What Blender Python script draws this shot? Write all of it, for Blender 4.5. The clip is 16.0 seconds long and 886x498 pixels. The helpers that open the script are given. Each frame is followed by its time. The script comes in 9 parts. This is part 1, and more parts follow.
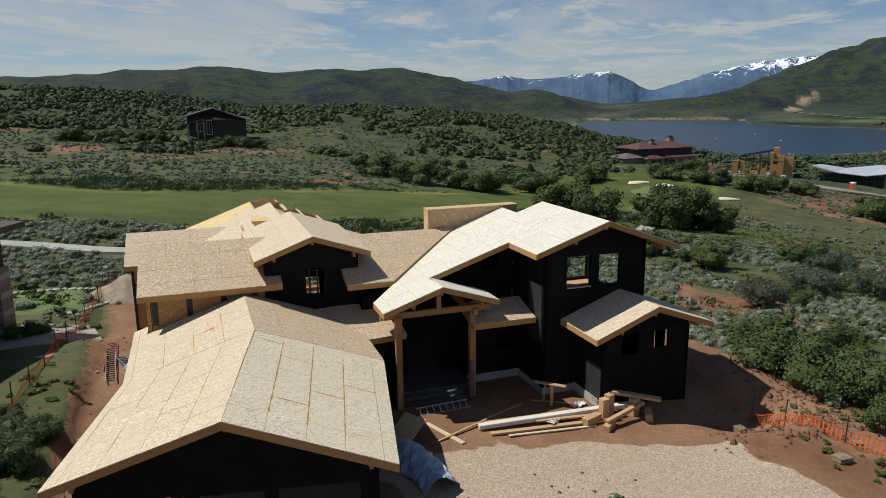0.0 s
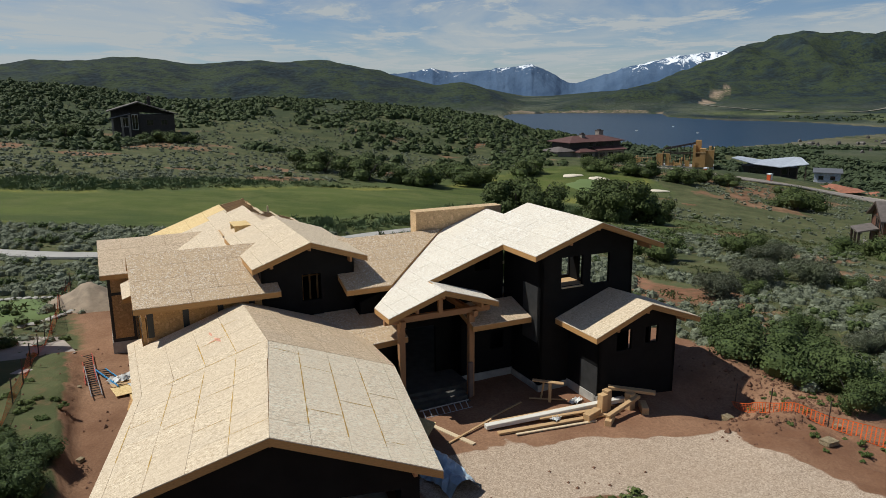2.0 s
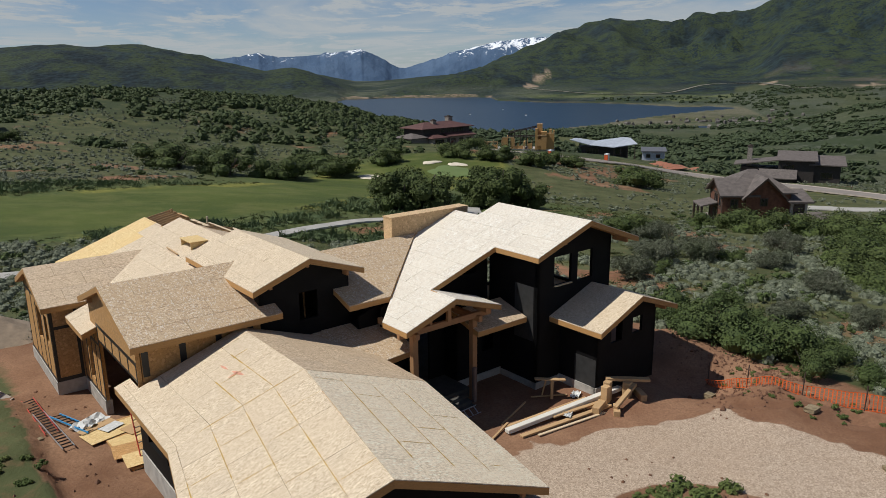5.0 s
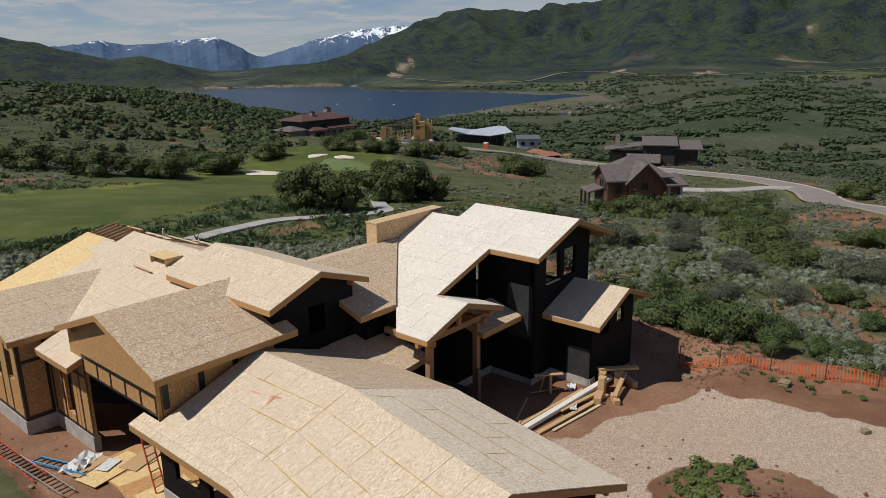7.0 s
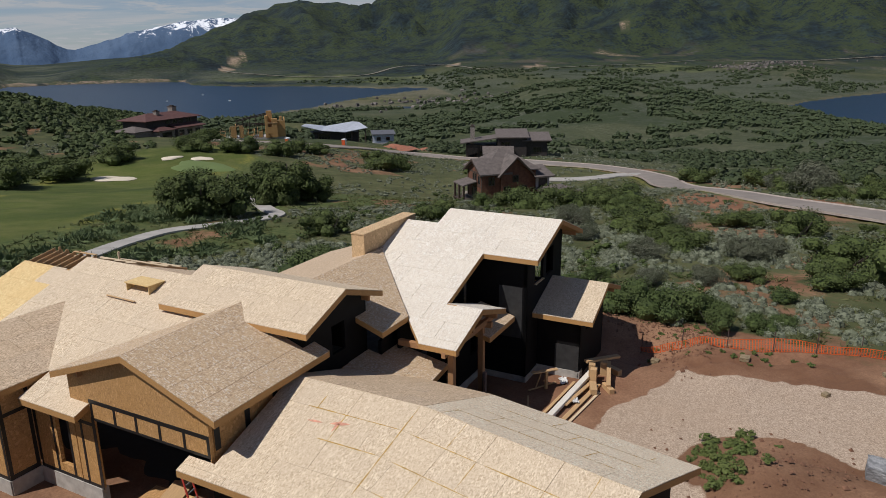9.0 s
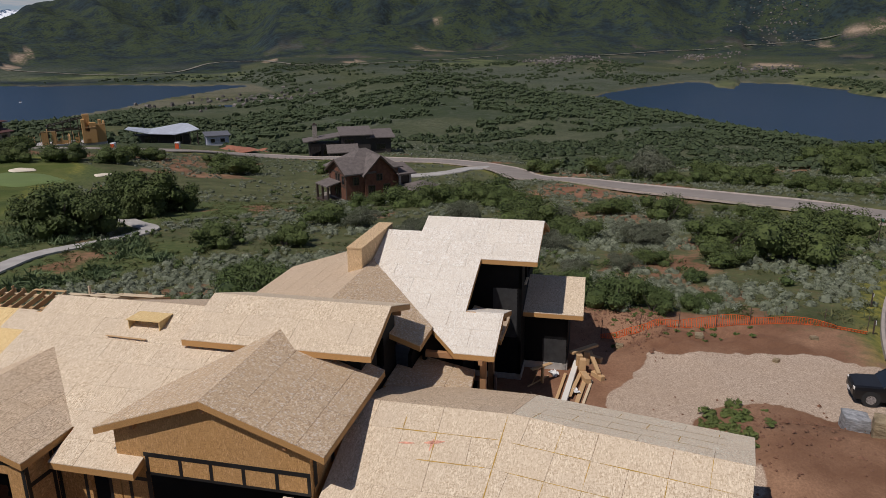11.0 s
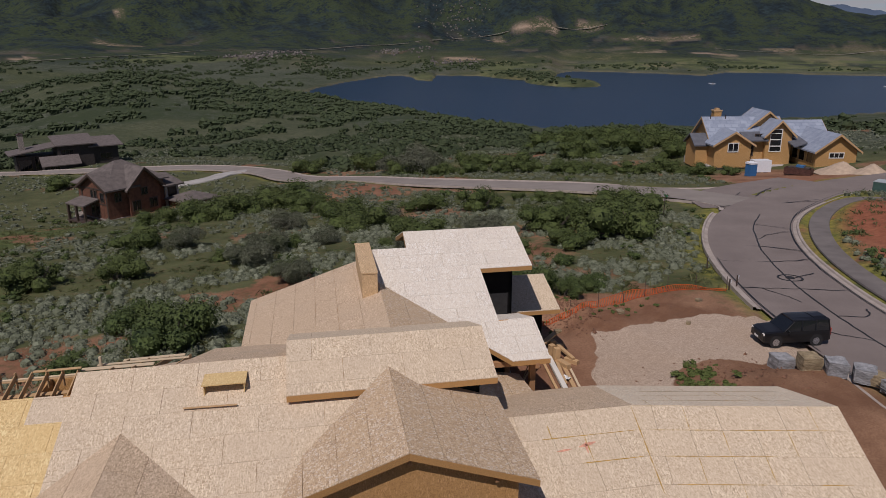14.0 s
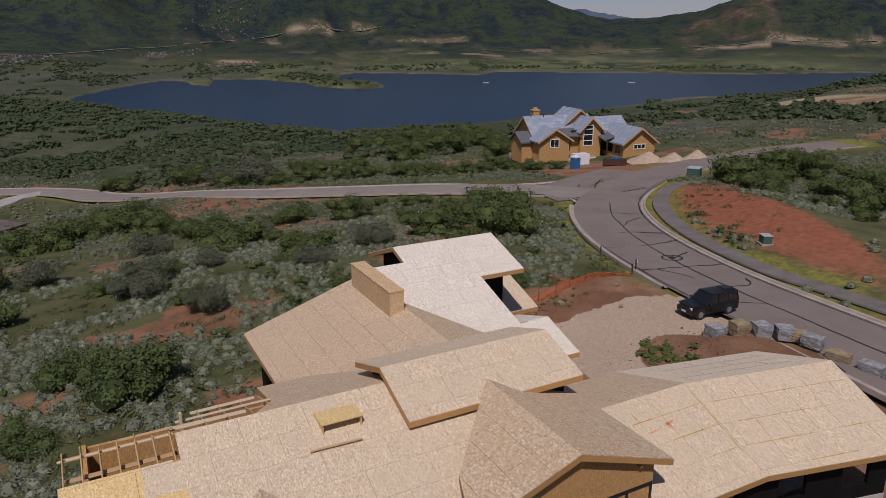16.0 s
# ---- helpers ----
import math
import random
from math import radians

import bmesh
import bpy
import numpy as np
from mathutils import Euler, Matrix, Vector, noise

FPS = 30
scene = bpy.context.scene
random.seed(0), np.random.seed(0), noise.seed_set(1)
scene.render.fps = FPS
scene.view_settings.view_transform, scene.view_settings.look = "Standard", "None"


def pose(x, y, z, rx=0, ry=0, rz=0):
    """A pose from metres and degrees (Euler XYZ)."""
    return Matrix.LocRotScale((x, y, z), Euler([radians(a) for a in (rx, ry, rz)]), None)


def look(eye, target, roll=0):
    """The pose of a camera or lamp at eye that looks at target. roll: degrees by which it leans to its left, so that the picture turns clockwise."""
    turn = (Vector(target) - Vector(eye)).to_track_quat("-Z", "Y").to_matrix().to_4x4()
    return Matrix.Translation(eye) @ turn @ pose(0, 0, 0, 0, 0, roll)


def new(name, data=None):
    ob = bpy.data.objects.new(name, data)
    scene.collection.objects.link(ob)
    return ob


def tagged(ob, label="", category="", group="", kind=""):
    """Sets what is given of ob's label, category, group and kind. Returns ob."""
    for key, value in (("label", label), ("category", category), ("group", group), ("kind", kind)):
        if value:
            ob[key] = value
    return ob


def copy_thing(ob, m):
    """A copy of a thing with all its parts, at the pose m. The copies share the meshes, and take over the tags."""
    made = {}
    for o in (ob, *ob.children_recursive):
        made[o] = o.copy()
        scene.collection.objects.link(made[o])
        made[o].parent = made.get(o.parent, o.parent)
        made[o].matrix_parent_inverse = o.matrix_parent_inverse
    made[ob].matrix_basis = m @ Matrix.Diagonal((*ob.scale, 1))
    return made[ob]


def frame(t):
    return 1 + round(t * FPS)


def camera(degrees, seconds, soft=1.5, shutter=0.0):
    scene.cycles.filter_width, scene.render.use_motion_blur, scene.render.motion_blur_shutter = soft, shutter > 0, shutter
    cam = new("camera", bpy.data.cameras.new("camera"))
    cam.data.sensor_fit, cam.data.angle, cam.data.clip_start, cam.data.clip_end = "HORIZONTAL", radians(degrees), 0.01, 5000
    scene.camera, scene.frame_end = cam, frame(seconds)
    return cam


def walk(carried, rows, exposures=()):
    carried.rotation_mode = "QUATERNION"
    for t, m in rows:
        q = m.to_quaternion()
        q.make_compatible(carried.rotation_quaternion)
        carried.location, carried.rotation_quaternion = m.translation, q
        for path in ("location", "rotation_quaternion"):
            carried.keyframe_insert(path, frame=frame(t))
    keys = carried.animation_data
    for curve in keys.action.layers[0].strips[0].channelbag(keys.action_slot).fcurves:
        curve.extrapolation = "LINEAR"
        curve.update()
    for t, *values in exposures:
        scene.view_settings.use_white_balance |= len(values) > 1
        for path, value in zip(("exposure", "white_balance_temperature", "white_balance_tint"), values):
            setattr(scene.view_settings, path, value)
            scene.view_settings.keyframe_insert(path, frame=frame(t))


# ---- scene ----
cam = camera(63.9, 16.0, 0.85)
PATH = [
    (0, (9.489, -5.522, 14.745), (9.368, -3.571, 14.321), -0.6),
    (0.5, (8.705, -5.437, 14.845), (8.63, -3.485, 14.416), -0.5),
    (1, (7.917, -5.571, 14.972), (7.888, -3.619, 14.537), -0.5),
    (1.5, (7.137, -5.735, 15.176), (7.16, -3.784, 14.736), -0.3),
    (2, (6.201, -5.777, 15.327), (6.282, -3.829, 14.882), -0.4),
    (2.5, (5.172, -5.702, 15.511), (5.318, -3.759, 15.062), -0.4),
    (3, (4.058, -5.594, 15.647), (4.272, -3.659, 15.191), -0.6),
    (3.5, (2.894, -5.293, 15.795), (3.18, -3.368, 15.331), -0.6),
    (4, (1.613, -4.781, 15.926), (1.975, -2.872, 15.453), -0.6),
    (6.5, (-5.259, -2.205, 16.83), (-4.485, -0.434, 16.318), -0.8),
    (7, (-6.743, -1.433, 17.024), (-5.883, 0.296, 16.502), -0.7),
    (7.5, (-8.373, -0.571, 17.194), (-7.419, 1.106, 16.668), -0.6),
    (8, (-9.95, 0.402, 17.404), (-8.905, 2.022, 16.872), -0.7),
    (8.5, (-11.461, 1.484, 17.615), (-10.328, 3.042, 17.078), -0.6),
    (9, (-13.012, 2.663, 17.807), (-11.791, 4.151, 17.264), -0.6),
    (11.5, (-20.504, 10.648, 18.854), (-18.888, 11.684, 18.291), -0.6),
    (12, (-21.765, 12.581, 19.075), (-20.087, 13.511, 18.509), -0.6),
    (12.5, (-22.918, 14.722, 19.345), (-21.182, 15.534, 18.774), -0.5),
    (13, (-23.955, 16.981, 19.565), (-22.169, 17.673, 18.988), -0.3),
    (13.5, (-24.851, 19.447, 19.754), (-23.02, 20.009, 19.176), -0.4),
    (14, (-25.6, 22.04, 19.979), (-23.734, 22.464, 19.399), -0.3),
    (14.5, (-26.246, 24.64, 20.191), (-24.353, 24.924, 19.611), -0.4),
    (15, (-26.654, 27.463, 20.453), (-24.745, 27.602, 19.871), -0.3),
    (15.5, (-26.918, 30.396, 20.651), (-25.004, 30.388, 20.069), -0.2),
    (16, (-27.156, 33.428, 20.873), (-25.249, 33.271, 20.294), -0.3),
]
walk(cam, [(t, look(eye, target, roll)) for t, eye, target, roll in PATH],
     [(0, -0.14, 6500, 4), (3.5, -0.2, 6500, 5), (7, -0.29, 6500, 9), (9, -0.35, 6500, 11), (12.5, -0.62, 6550, 17), (14, -0.7, 6550, 19), (16, -0.7, 6550, 20)])

# ---- world, sun ----
SUN_UV = (-0.57, 0.38, 1.0)
sun_to = Vector((SUN_UV[0] * math.cos(radians(23)) - SUN_UV[1] * math.sin(radians(23)), SUN_UV[0] * math.sin(radians(23)) + SUN_UV[1] * math.cos(radians(23)), 1.0)).normalized()
sun = new("sun", bpy.data.lights.new("sun", "SUN"))
sun.data.energy, sun.data.angle, sun.data.color = 4.8, radians(0.53), (1.0, 0.96, 0.92)
sun.matrix_world = look((0, 0, 300), Vector((0, 0, 300)) - sun_to)

world = bpy.data.worlds.new("world")
scene.world = world
world.use_nodes = True
wn, wl = world.node_tree.nodes, world.node_tree.links
wn.clear()
sky = wn.new("ShaderNodeTexSky")
sky.sky_type, sky.sun_disc = "NISHITA", False
sky.sun_elevation, sky.sun_rotation = math.asin(sun_to.z), math.atan2(sun_to.x, sun_to.y) % (2 * math.pi)
sky.altitude, sky.air_density, sky.dust_density, sky.ozone_density = 1900, 1.0, 0.6, 1.6
w_co = wn.new("ShaderNodeTexCoord")
w_sep = wn.new("ShaderNodeSeparateXYZ")
wl.new(w_co.outputs["Generated"], w_sep.inputs[0])


def w_math(op, a, b=None):
    n = wn.new("ShaderNodeMath")
    n.operation = op
    for i, v in enumerate((a, b)):
        if v is None:
            continue
        if isinstance(v, (int, float)):
            n.inputs[i].default_value = v
        else:
            wl.new(v, n.inputs[i])
    return n.outputs[0]


# clouds on a flat layer overhead: the view direction divided by its height
w_h = w_math("ADD", w_math("MAXIMUM", w_sep.outputs[2], 0.0), 0.045)
w_vec = wn.new("ShaderNodeCombineXYZ")
wl.new(w_math("DIVIDE", w_sep.outputs[0], w_h), w_vec.inputs[0])
wl.new(w_math("DIVIDE", w_sep.outputs[1], w_h), w_vec.inputs[1])


def w_noise(scale, detail, rough, distort, sx, sy, turn):
    m = wn.new("ShaderNodeMapping")
    m.inputs["Scale"].default_value = (sx, sy, 1)
    m.inputs["Rotation"].default_value = (0, 0, radians(turn))
    wl.new(w_vec.outputs[0], m.inputs[0])
    n = wn.new("ShaderNodeTexNoise")
    n.inputs["Scale"].default_value, n.inputs["Detail"].default_value = scale, detail
    n.inputs["Roughness"].default_value, n.inputs["Distortion"].default_value = rough, distort
    wl.new(m.outputs[0], n.inputs["Vector"])
    return n.outputs["Fac"]


def w_ramp(fac, lo, hi):
    n = wn.new("ShaderNodeMapRange")
    n.interpolation_type = "SMOOTHSTEP"
    n.inputs[1].default_value, n.inputs[2].default_value = lo, hi
    wl.new(fac, n.inputs[0])
    return n.outputs[0]


w_streak = w_ramp(w_noise(0.42, 7, 0.62, 0.7, 1.0, 0.5, 20), 0.38, 0.66)
w_puff = w_ramp(w_noise(1.1, 9, 0.66, 0.5, 0.9, 0.6, -10), 0.5, 0.62)
w_haze = w_ramp(w_sep.outputs[2], 0.16, 0.0)
w_cov = w_math("MINIMUM", w_math("ADD", w_math("MULTIPLY", w_streak, 0.72), w_math("ADD", w_math("MULTIPLY", w_puff, 0.7), w_math("MULTIPLY", w_haze, 0.3))), 0.92)
w_cov = w_math("MULTIPLY", w_cov, w_math("SUBTRACT", 1.0, w_math("MULTIPLY", w_ramp(w_sep.outputs[2], 0.3, 0.6), 0.8)))
w_mix = wn.new("ShaderNodeMix")
w_mix.data_type = "RGBA"
wl.new(w_cov, w_mix.inputs[0])
w_tint = wn.new("ShaderNodeMix")
w_tint.data_type, w_tint.blend_type = "RGBA", "MULTIPLY"
w_tint.inputs[0].default_value = 1.0
w_tint.inputs[7].default_value = (1.1, 1.26, 1.55, 1)
wl.new(sky.outputs[0], w_tint.inputs[6])
wl.new(w_tint.outputs[2], w_mix.inputs[6])
w_mix.inputs[7].default_value = (9.8, 10.3, 10.9, 1)
bg = wn.new("ShaderNodeBackground")
bg.inputs[1].default_value = 0.05
wl.new(w_mix.outputs[2], bg.inputs[0])
w_out = wn.new("ShaderNodeOutputWorld")
wl.new(bg.outputs[0], w_out.inputs[0])


# ---- material helpers ----
class Mat:
    """A small helper to write node materials."""

    def __init__(self, name, rough=0.8, metal=0.0, spec=0.5):
        self.m = bpy.data.materials.new(name)
        self.m.use_nodes = True
        self.n, self.l = self.m.node_tree.nodes, self.m.node_tree.links
        self.b = self.n["Principled BSDF"]
        self.b.inputs["Roughness"].default_value = rough
        self.b.inputs["Metallic"].default_value = metal
        self.b.inputs["Specular IOR Level"].default_value = spec
        self.co = self.n.new("ShaderNodeTexCoord").outputs["Object"]

    def put(self, sock, v):
        if isinstance(v, (int, float)):
            sock.default_value = v
        elif isinstance(v, tuple):
            sock.default_value = (*v, 1) if len(v) == 3 else v
        else:
            self.l.new(v, sock)

    def world_co(self):
        return self.n.new("ShaderNodeNewGeometry").outputs["Position"]

    def mapped(self, vec, scale=(1, 1, 1), rot=(0, 0, 0)):
        k = self.n.new("ShaderNodeMapping")
        k.inputs["Scale"].default_value = scale
        k.inputs["Rotation"].default_value = tuple(radians(a) for a in rot)
        self.l.new(vec, k.inputs[0])
        return k.outputs[0]

    def noise(self, scale, detail=4, rough=0.55, vec=None, distort=0.0):
        k = self.n.new("ShaderNodeTexNoise")
        k.inputs["Scale"].default_value, k.inputs["Detail"].default_value = scale, detail
        k.inputs["Roughness"].default_value, k.inputs["Distortion"].default_value = rough, distort
        self.l.new(vec if vec is not None else self.co, k.inputs["Vector"])
        return k.outputs["Fac"]

    def voronoi(self, scale, vec=None, feature="F1", out="Distance", rand=1.0):
        k = self.n.new("ShaderNodeTexVoronoi")
        k.feature = feature
        k.inputs["Scale"].default_value = scale
        k.inputs["Randomness"].default_value = rand
        self.l.new(vec if vec is not None else self.co, k.inputs["Vector"])
        return k.outputs[out]

    def ramp(self, fac, lo, hi, to_lo=0.0, to_hi=1.0):
        k = self.n.new("ShaderNodeMapRange")
        self.put(k.inputs[0], fac)
        for i, v in enumerate((lo, hi, to_lo, to_hi)):
            k.inputs[i + 1].default_value = v
        return k.outputs[0]

    def mix(self, fac, a, b, mode="MIX"):
        k = self.n.new("ShaderNodeMix")
        k.data_type, k.blend_type = "RGBA", mode
        self.put(k.inputs[0], fac)
        self.put(k.inputs[6], a)
        self.put(k.inputs[7], b)
        return k.outputs[2]

    def math(self, op, a, b=0.0):
        k = self.n.new("ShaderNodeMath")
        k.operation = op
        self.put(k.inputs[0], a)
        self.put(k.inputs[1], b)
        return k.outputs[0]

    def attr(self, name, out="Color"):
        k = self.n.new("ShaderNodeAttribute")
        k.attribute_name = name
        return k.outputs[out]

    def random(self):
        return self.n.new("ShaderNodeObjectInfo").outputs["Random"]

    def island(self):
        return self.n.new("ShaderNodeNewGeometry").outputs["Random Per Island"]

    def colour(self, c):
        self.put(self.b.inputs["Base Color"], c)
        return self

    def rough(self, v):
        self.put(self.b.inputs["Roughness"], v)
        return self

    def bump(self, height, strength=0.4, dist=0.02):
        k = self.n.new("ShaderNodeBump")
        k.inputs["Strength"].default_value, k.inputs["Distance"].default_value = strength, dist
        self.l.new(height, k.inputs["Height"])
        self.l.new(k.outputs[0], self.b.inputs["Normal"])
        return self


def plain(name, c, rough=0.7, metal=0.0, var=0.15, scale=3.0, bump=0.0):
    """Paint, metal or plastic with slight variation."""
    k = Mat(name, rough, metal)
    f = k.noise(scale, 5)
    k.colour(k.mix(k.ramp(f, 0.3, 0.7), tuple(x * (1 - var) for x in c), tuple(min(1, x * (1 + var)) for x in c)))
    if bump:
        k.bump(k.noise(scale * 8, 4), bump, 0.02)
    return k.m


def wood(name, c, dark=0.65, scale=1.0, rough=0.75):
    """Sawn timber with grain along local x."""
    k = Mat(name, rough)
    g = k.noise(4 * scale, 6, 0.6, k.mapped(k.co, (0.6, 9, 9)), 0.6)
    s = k.noise(1.3 * scale, 3)
    c1 = k.mix(k.ramp(g, 0.3, 0.7), tuple(x * dark for x in c), c)
    k.colour(k.mix(k.math("MULTIPLY", k.random(), 0.45), k.mix(k.ramp(s, 0.35, 0.75, 0, 0.35), c1, tuple(x * 0.6 for x in c)), tuple(min(1, x * 1.15) for x in c)))
    k.bump(g, 0.25, 0.01)
    return k.m


# ---- materials ----
def osb_material(name, c_light, c_mid, c_dark, grey=0.15, r0=0.62, r1=0.85, fleck=0.7, white=0.06):
    k = Mat(name, 0.72, 0, 0.4)
    off = k.n.new("ShaderNodeCombineXYZ")
    k.l.new(k.math("MULTIPLY", k.random(), 37.0), off.inputs[0])
    k.l.new(k.math("MULTIPLY", k.random(), 11.0), off.inputs[1])
    add = k.n.new("ShaderNodeVectorMath")
    k.l.new(k.co, add.inputs[0])
    k.l.new(off.outputs[0], add.inputs[1])
    p = add.outputs[0]
    a = k.voronoi(15, k.mapped(p, (1, 2.8, 2), (0, 0, 20)), out="Color")
    b = k.voronoi(14, k.mapped(p, (2.6, 1, 2), (0, 0, -35)), out="Color")
    fa = k.n.new("ShaderNodeSeparateColor")
    k.l.new(a, fa.inputs[0])
    fb = k.n.new("ShaderNodeSeparateColor")
    k.l.new(b, fb.inputs[0])
    flakes = k.math("MULTIPLY", k.math("ADD", fa.outputs[0], fb.outputs[1]), 0.5)
    col = k.mix(k.ramp(flakes, 0.12, 0.62), c_dark, c_light)
    spots = k.noise(5.0, 5, 0.7, p)
    bright = k.voronoi(10, k.mapped(p, (1, 3.0, 1), (0, 0, 50)), out="Color")
    fc = k.n.new("ShaderNodeSeparateColor")
    k.l.new(bright, fc.inputs[0])
    col = k.mix(k.ramp(fc.outputs[0], 0.84, 0.88, 0, fleck), col, tuple(min(0.85, x * 1.22 + white) for x in c_light))
    col = k.mix(k.ramp(fc.outputs[1], 0.9, 0.94, 0, 0.6), col, tuple(x * 0.75 for x in c_dark))
    col = k.mix(k.ramp(spots, 0.58, 0.75, 0, 0.4), col, c_dark)
    col = k.mix(k.ramp(k.noise(0.7, 5, 0.6, p), 0.4, 0.72, 0, 0.45), col, c_mid)
    col = k.mix(k.ramp(k.noise(0.25, 3, 0.5, p), 0.45, 0.7, 0, grey), col, (0.36, 0.32, 0.28))
    col = k.mix(k.ramp(k.random(), 0, 1, 0, 0.4), col, c_mid)
    if white > 0.1:
        fl = k.n.new("ShaderNodeSeparateColor")
        k.l.new(k.voronoi(13, k.mapped(p, (2.4, 1, 1), (0, 0, 12)), out="Color"), fl.inputs[0])
        col = k.mix(k.ramp(fl.outputs[2], 0.86, 0.9, 0, fleck), col, (0.74, 0.7, 0.62))
    k.colour(col)
    k.rough(k.ramp(flakes, 0, 1, r0, r1))
    k.bump(flakes, 0.35, 0.006)
    return k.m


M_OSB = osb_material("osb_weathered", (0.67, 0.55, 0.395), (0.57, 0.455, 0.32), (0.4, 0.29, 0.175))
M_OSB_PALE = osb_material("osb_bleached", (0.76, 0.7, 0.6), (0.68, 0.61, 0.5), (0.5, 0.42, 0.33))
# smoother board, its base lightened to carry the sky sheen of one slope
M_OSB_SHEEN = osb_material("osb_sheen_light", (0.82, 0.7, 0.53), (0.7, 0.585, 0.43), (0.47, 0.36, 0.24), 0.05, 0.35, 0.6)
M_OSB_GREY = osb_material("osb_old", (0.66, 0.51, 0.35), (0.52, 0.39, 0.26), (0.31, 0.21, 0.12), 0.25, 0.6, 0.8)
M_OSB_FLECK = osb_material("osb_flaked", (0.585, 0.435, 0.28), (0.48, 0.345, 0.21), (0.3, 0.195, 0.11), 0.15, 0.6, 0.8, 0.5, 0.2)
M_OSB_BROWN = osb_material("osb_browned", (0.58, 0.45, 0.31), (0.5, 0.375, 0.25), (0.34, 0.23, 0.14), 0.2)
M_OSB_WALL = osb_material("osb_wall", (0.53, 0.3, 0.11), (0.44, 0.235, 0.08), (0.3, 0.15, 0.05), 0.1)
M_OSB_NEW = osb_material("osb_new", (0.72, 0.54, 0.27), (0.66, 0.46, 0.2), (0.5, 0.33, 0.13), 0.05)
M_FASCIA = wood("fascia_timber", (0.5, 0.27, 0.095), 0.5)
M_OSB_CHASE = osb_material("osb_sunned", (0.62, 0.44, 0.25), (0.54, 0.36, 0.19), (0.4, 0.26, 0.13), 0.1)
M_LUMBER = wood("lumber", (0.56, 0.36, 0.18))
M_LUMBER_PALE = wood("lumber_pale", (0.66, 0.52, 0.34))
M_BEAM_WHITE = wood("wrapped_beam", (0.72, 0.68, 0.6), 0.9)
M_POST = wood("post_timber", (0.42, 0.22, 0.1))
M_WRAP = Mat("black_house_wrap", 0.7, 0, 0.15)
_f = M_WRAP.noise(1.1, 5)
M_WRAP.colour(M_WRAP.mix(M_WRAP.ramp(_f, 0.3, 0.75), (0.0045, 0.0045, 0.005), (0.0095, 0.0092, 0.0095)))
M_WRAP.bump(M_WRAP.noise(2.5, 3), 0.3, 0.02)
M_WRAP = M_WRAP.m
M_TAPE = plain("black_tape", (0.012, 0.012, 0.013), 0.45, var=0.3)
M_GREYWRAP = plain("grey_membrane", (0.03, 0.03, 0.03), 0.6, var=0.3)
M_CONC = Mat("concrete", 0.85)
M_CONC.colour(M_CONC.mix(M_CONC.ramp(M_CONC.noise(2.2, 6), 0.3, 0.75), (0.3, 0.28, 0.25), (0.5, 0.47, 0.42)))
M_CONC.bump(M_CONC.noise(25, 4), 0.25, 0.01)
M_CONC = M_CONC.m
# concrete darkened in colour for the shade of porch and great room
M_CONC_SHADED = plain("shade_toned_concrete", (0.075, 0.07, 0.06), 0.9, var=0.3, scale=2.0)
M_DARK = plain("interior_shade_tone", (0.03, 0.026, 0.022), 0.9)

# ---- the lie of the land ----
TH = radians(23.0)
CU, SU = math.cos(TH), math.sin(TH)
CX, CY = 0.0, 16.0            # middle of the far country
LAKE = -49.0
QUAD = [1.24, -0.02874, -0.03166, -0.0001579, -0.0003694, -4.577e-05]


def wor(u, v):
    """House grid to world."""
    return u * CU - v * SU, u * SU + v * CU


def loc(x, y):
    return x * CU + y * SU, -x * SU + y * CU


def smooth(a, b, x):
    t = np.clip((x - a) / (b - a), 0, 1)
    return t * t * (3 - 2 * t)


def value_noise(x, y, seed=0):
    xi, yi = np.floor(x), np.floor(y)
    fx, fy = x - xi, y - yi
    fx, fy = fx * fx * (3 - 2 * fx), fy * fy * (3 - 2 * fy)

    def h(i, j):
        s = np.sin(i * 127.1 + j * 311.7 + seed * 74.7) * 43758.5453
        return s - np.floor(s)
    a, b, c, d = h(xi, yi), h(xi + 1, yi), h(xi, yi + 1), h(xi + 1, yi + 1)
    return (a + (b - a) * fx) * (1 - fy) + (c + (d - c) * fx) * fy


def fbm(x, y, octaves=4, seed=0):
    out, amp, tot = 0.0, 1.0, 0.0
    for k in range(octaves):
        out = out + amp * value_noise(x * 2 ** k + 17.3 * k, y * 2 ** k - 9.1 * k, seed + k)
        tot, amp = tot + amp, amp * 0.5
    return out / tot


# compass bearings (degrees from +y towards +x) and what lies there
SHORE_AZ = [4, 7.5, 8.2, 12, 16.7, 19.7, 20.3, 25, 29, 34.6, 36.6, 38.8, 41, 60, 61.5, 65.7, 66.6, 69, 72.7, 74, 74.6, 75.8, 76.3, 77.4, 80.8, 84.1, 85.2, 86, 87, 97, 98.5, 107, 118, 126, 140]
NEAR_SHORE = [1500, 1600, 1300, 900, 770, 740, 740, 770, 860, 1074, 1150, 1237, 900, 900, 900, 880, 850, 720, 640, 615, 600, 590, 584, 570, 540, 525, 520, 520, 521, 560, 570, 680, 840, 1100, 1500]
FAR_SHORE = [1500, 1600, 1710, 1770, 1766, 1735, 1540, 1413, 1400, 1267, 1286, 1240, 900, 900, 915, 900, 976, 1080, 1240, 1215, 1110, 1080, 1250, 1217, 1224, 1157, 1050, 1300, 1372, 1270, 1386, 1334, 1353, 1490, 1500]
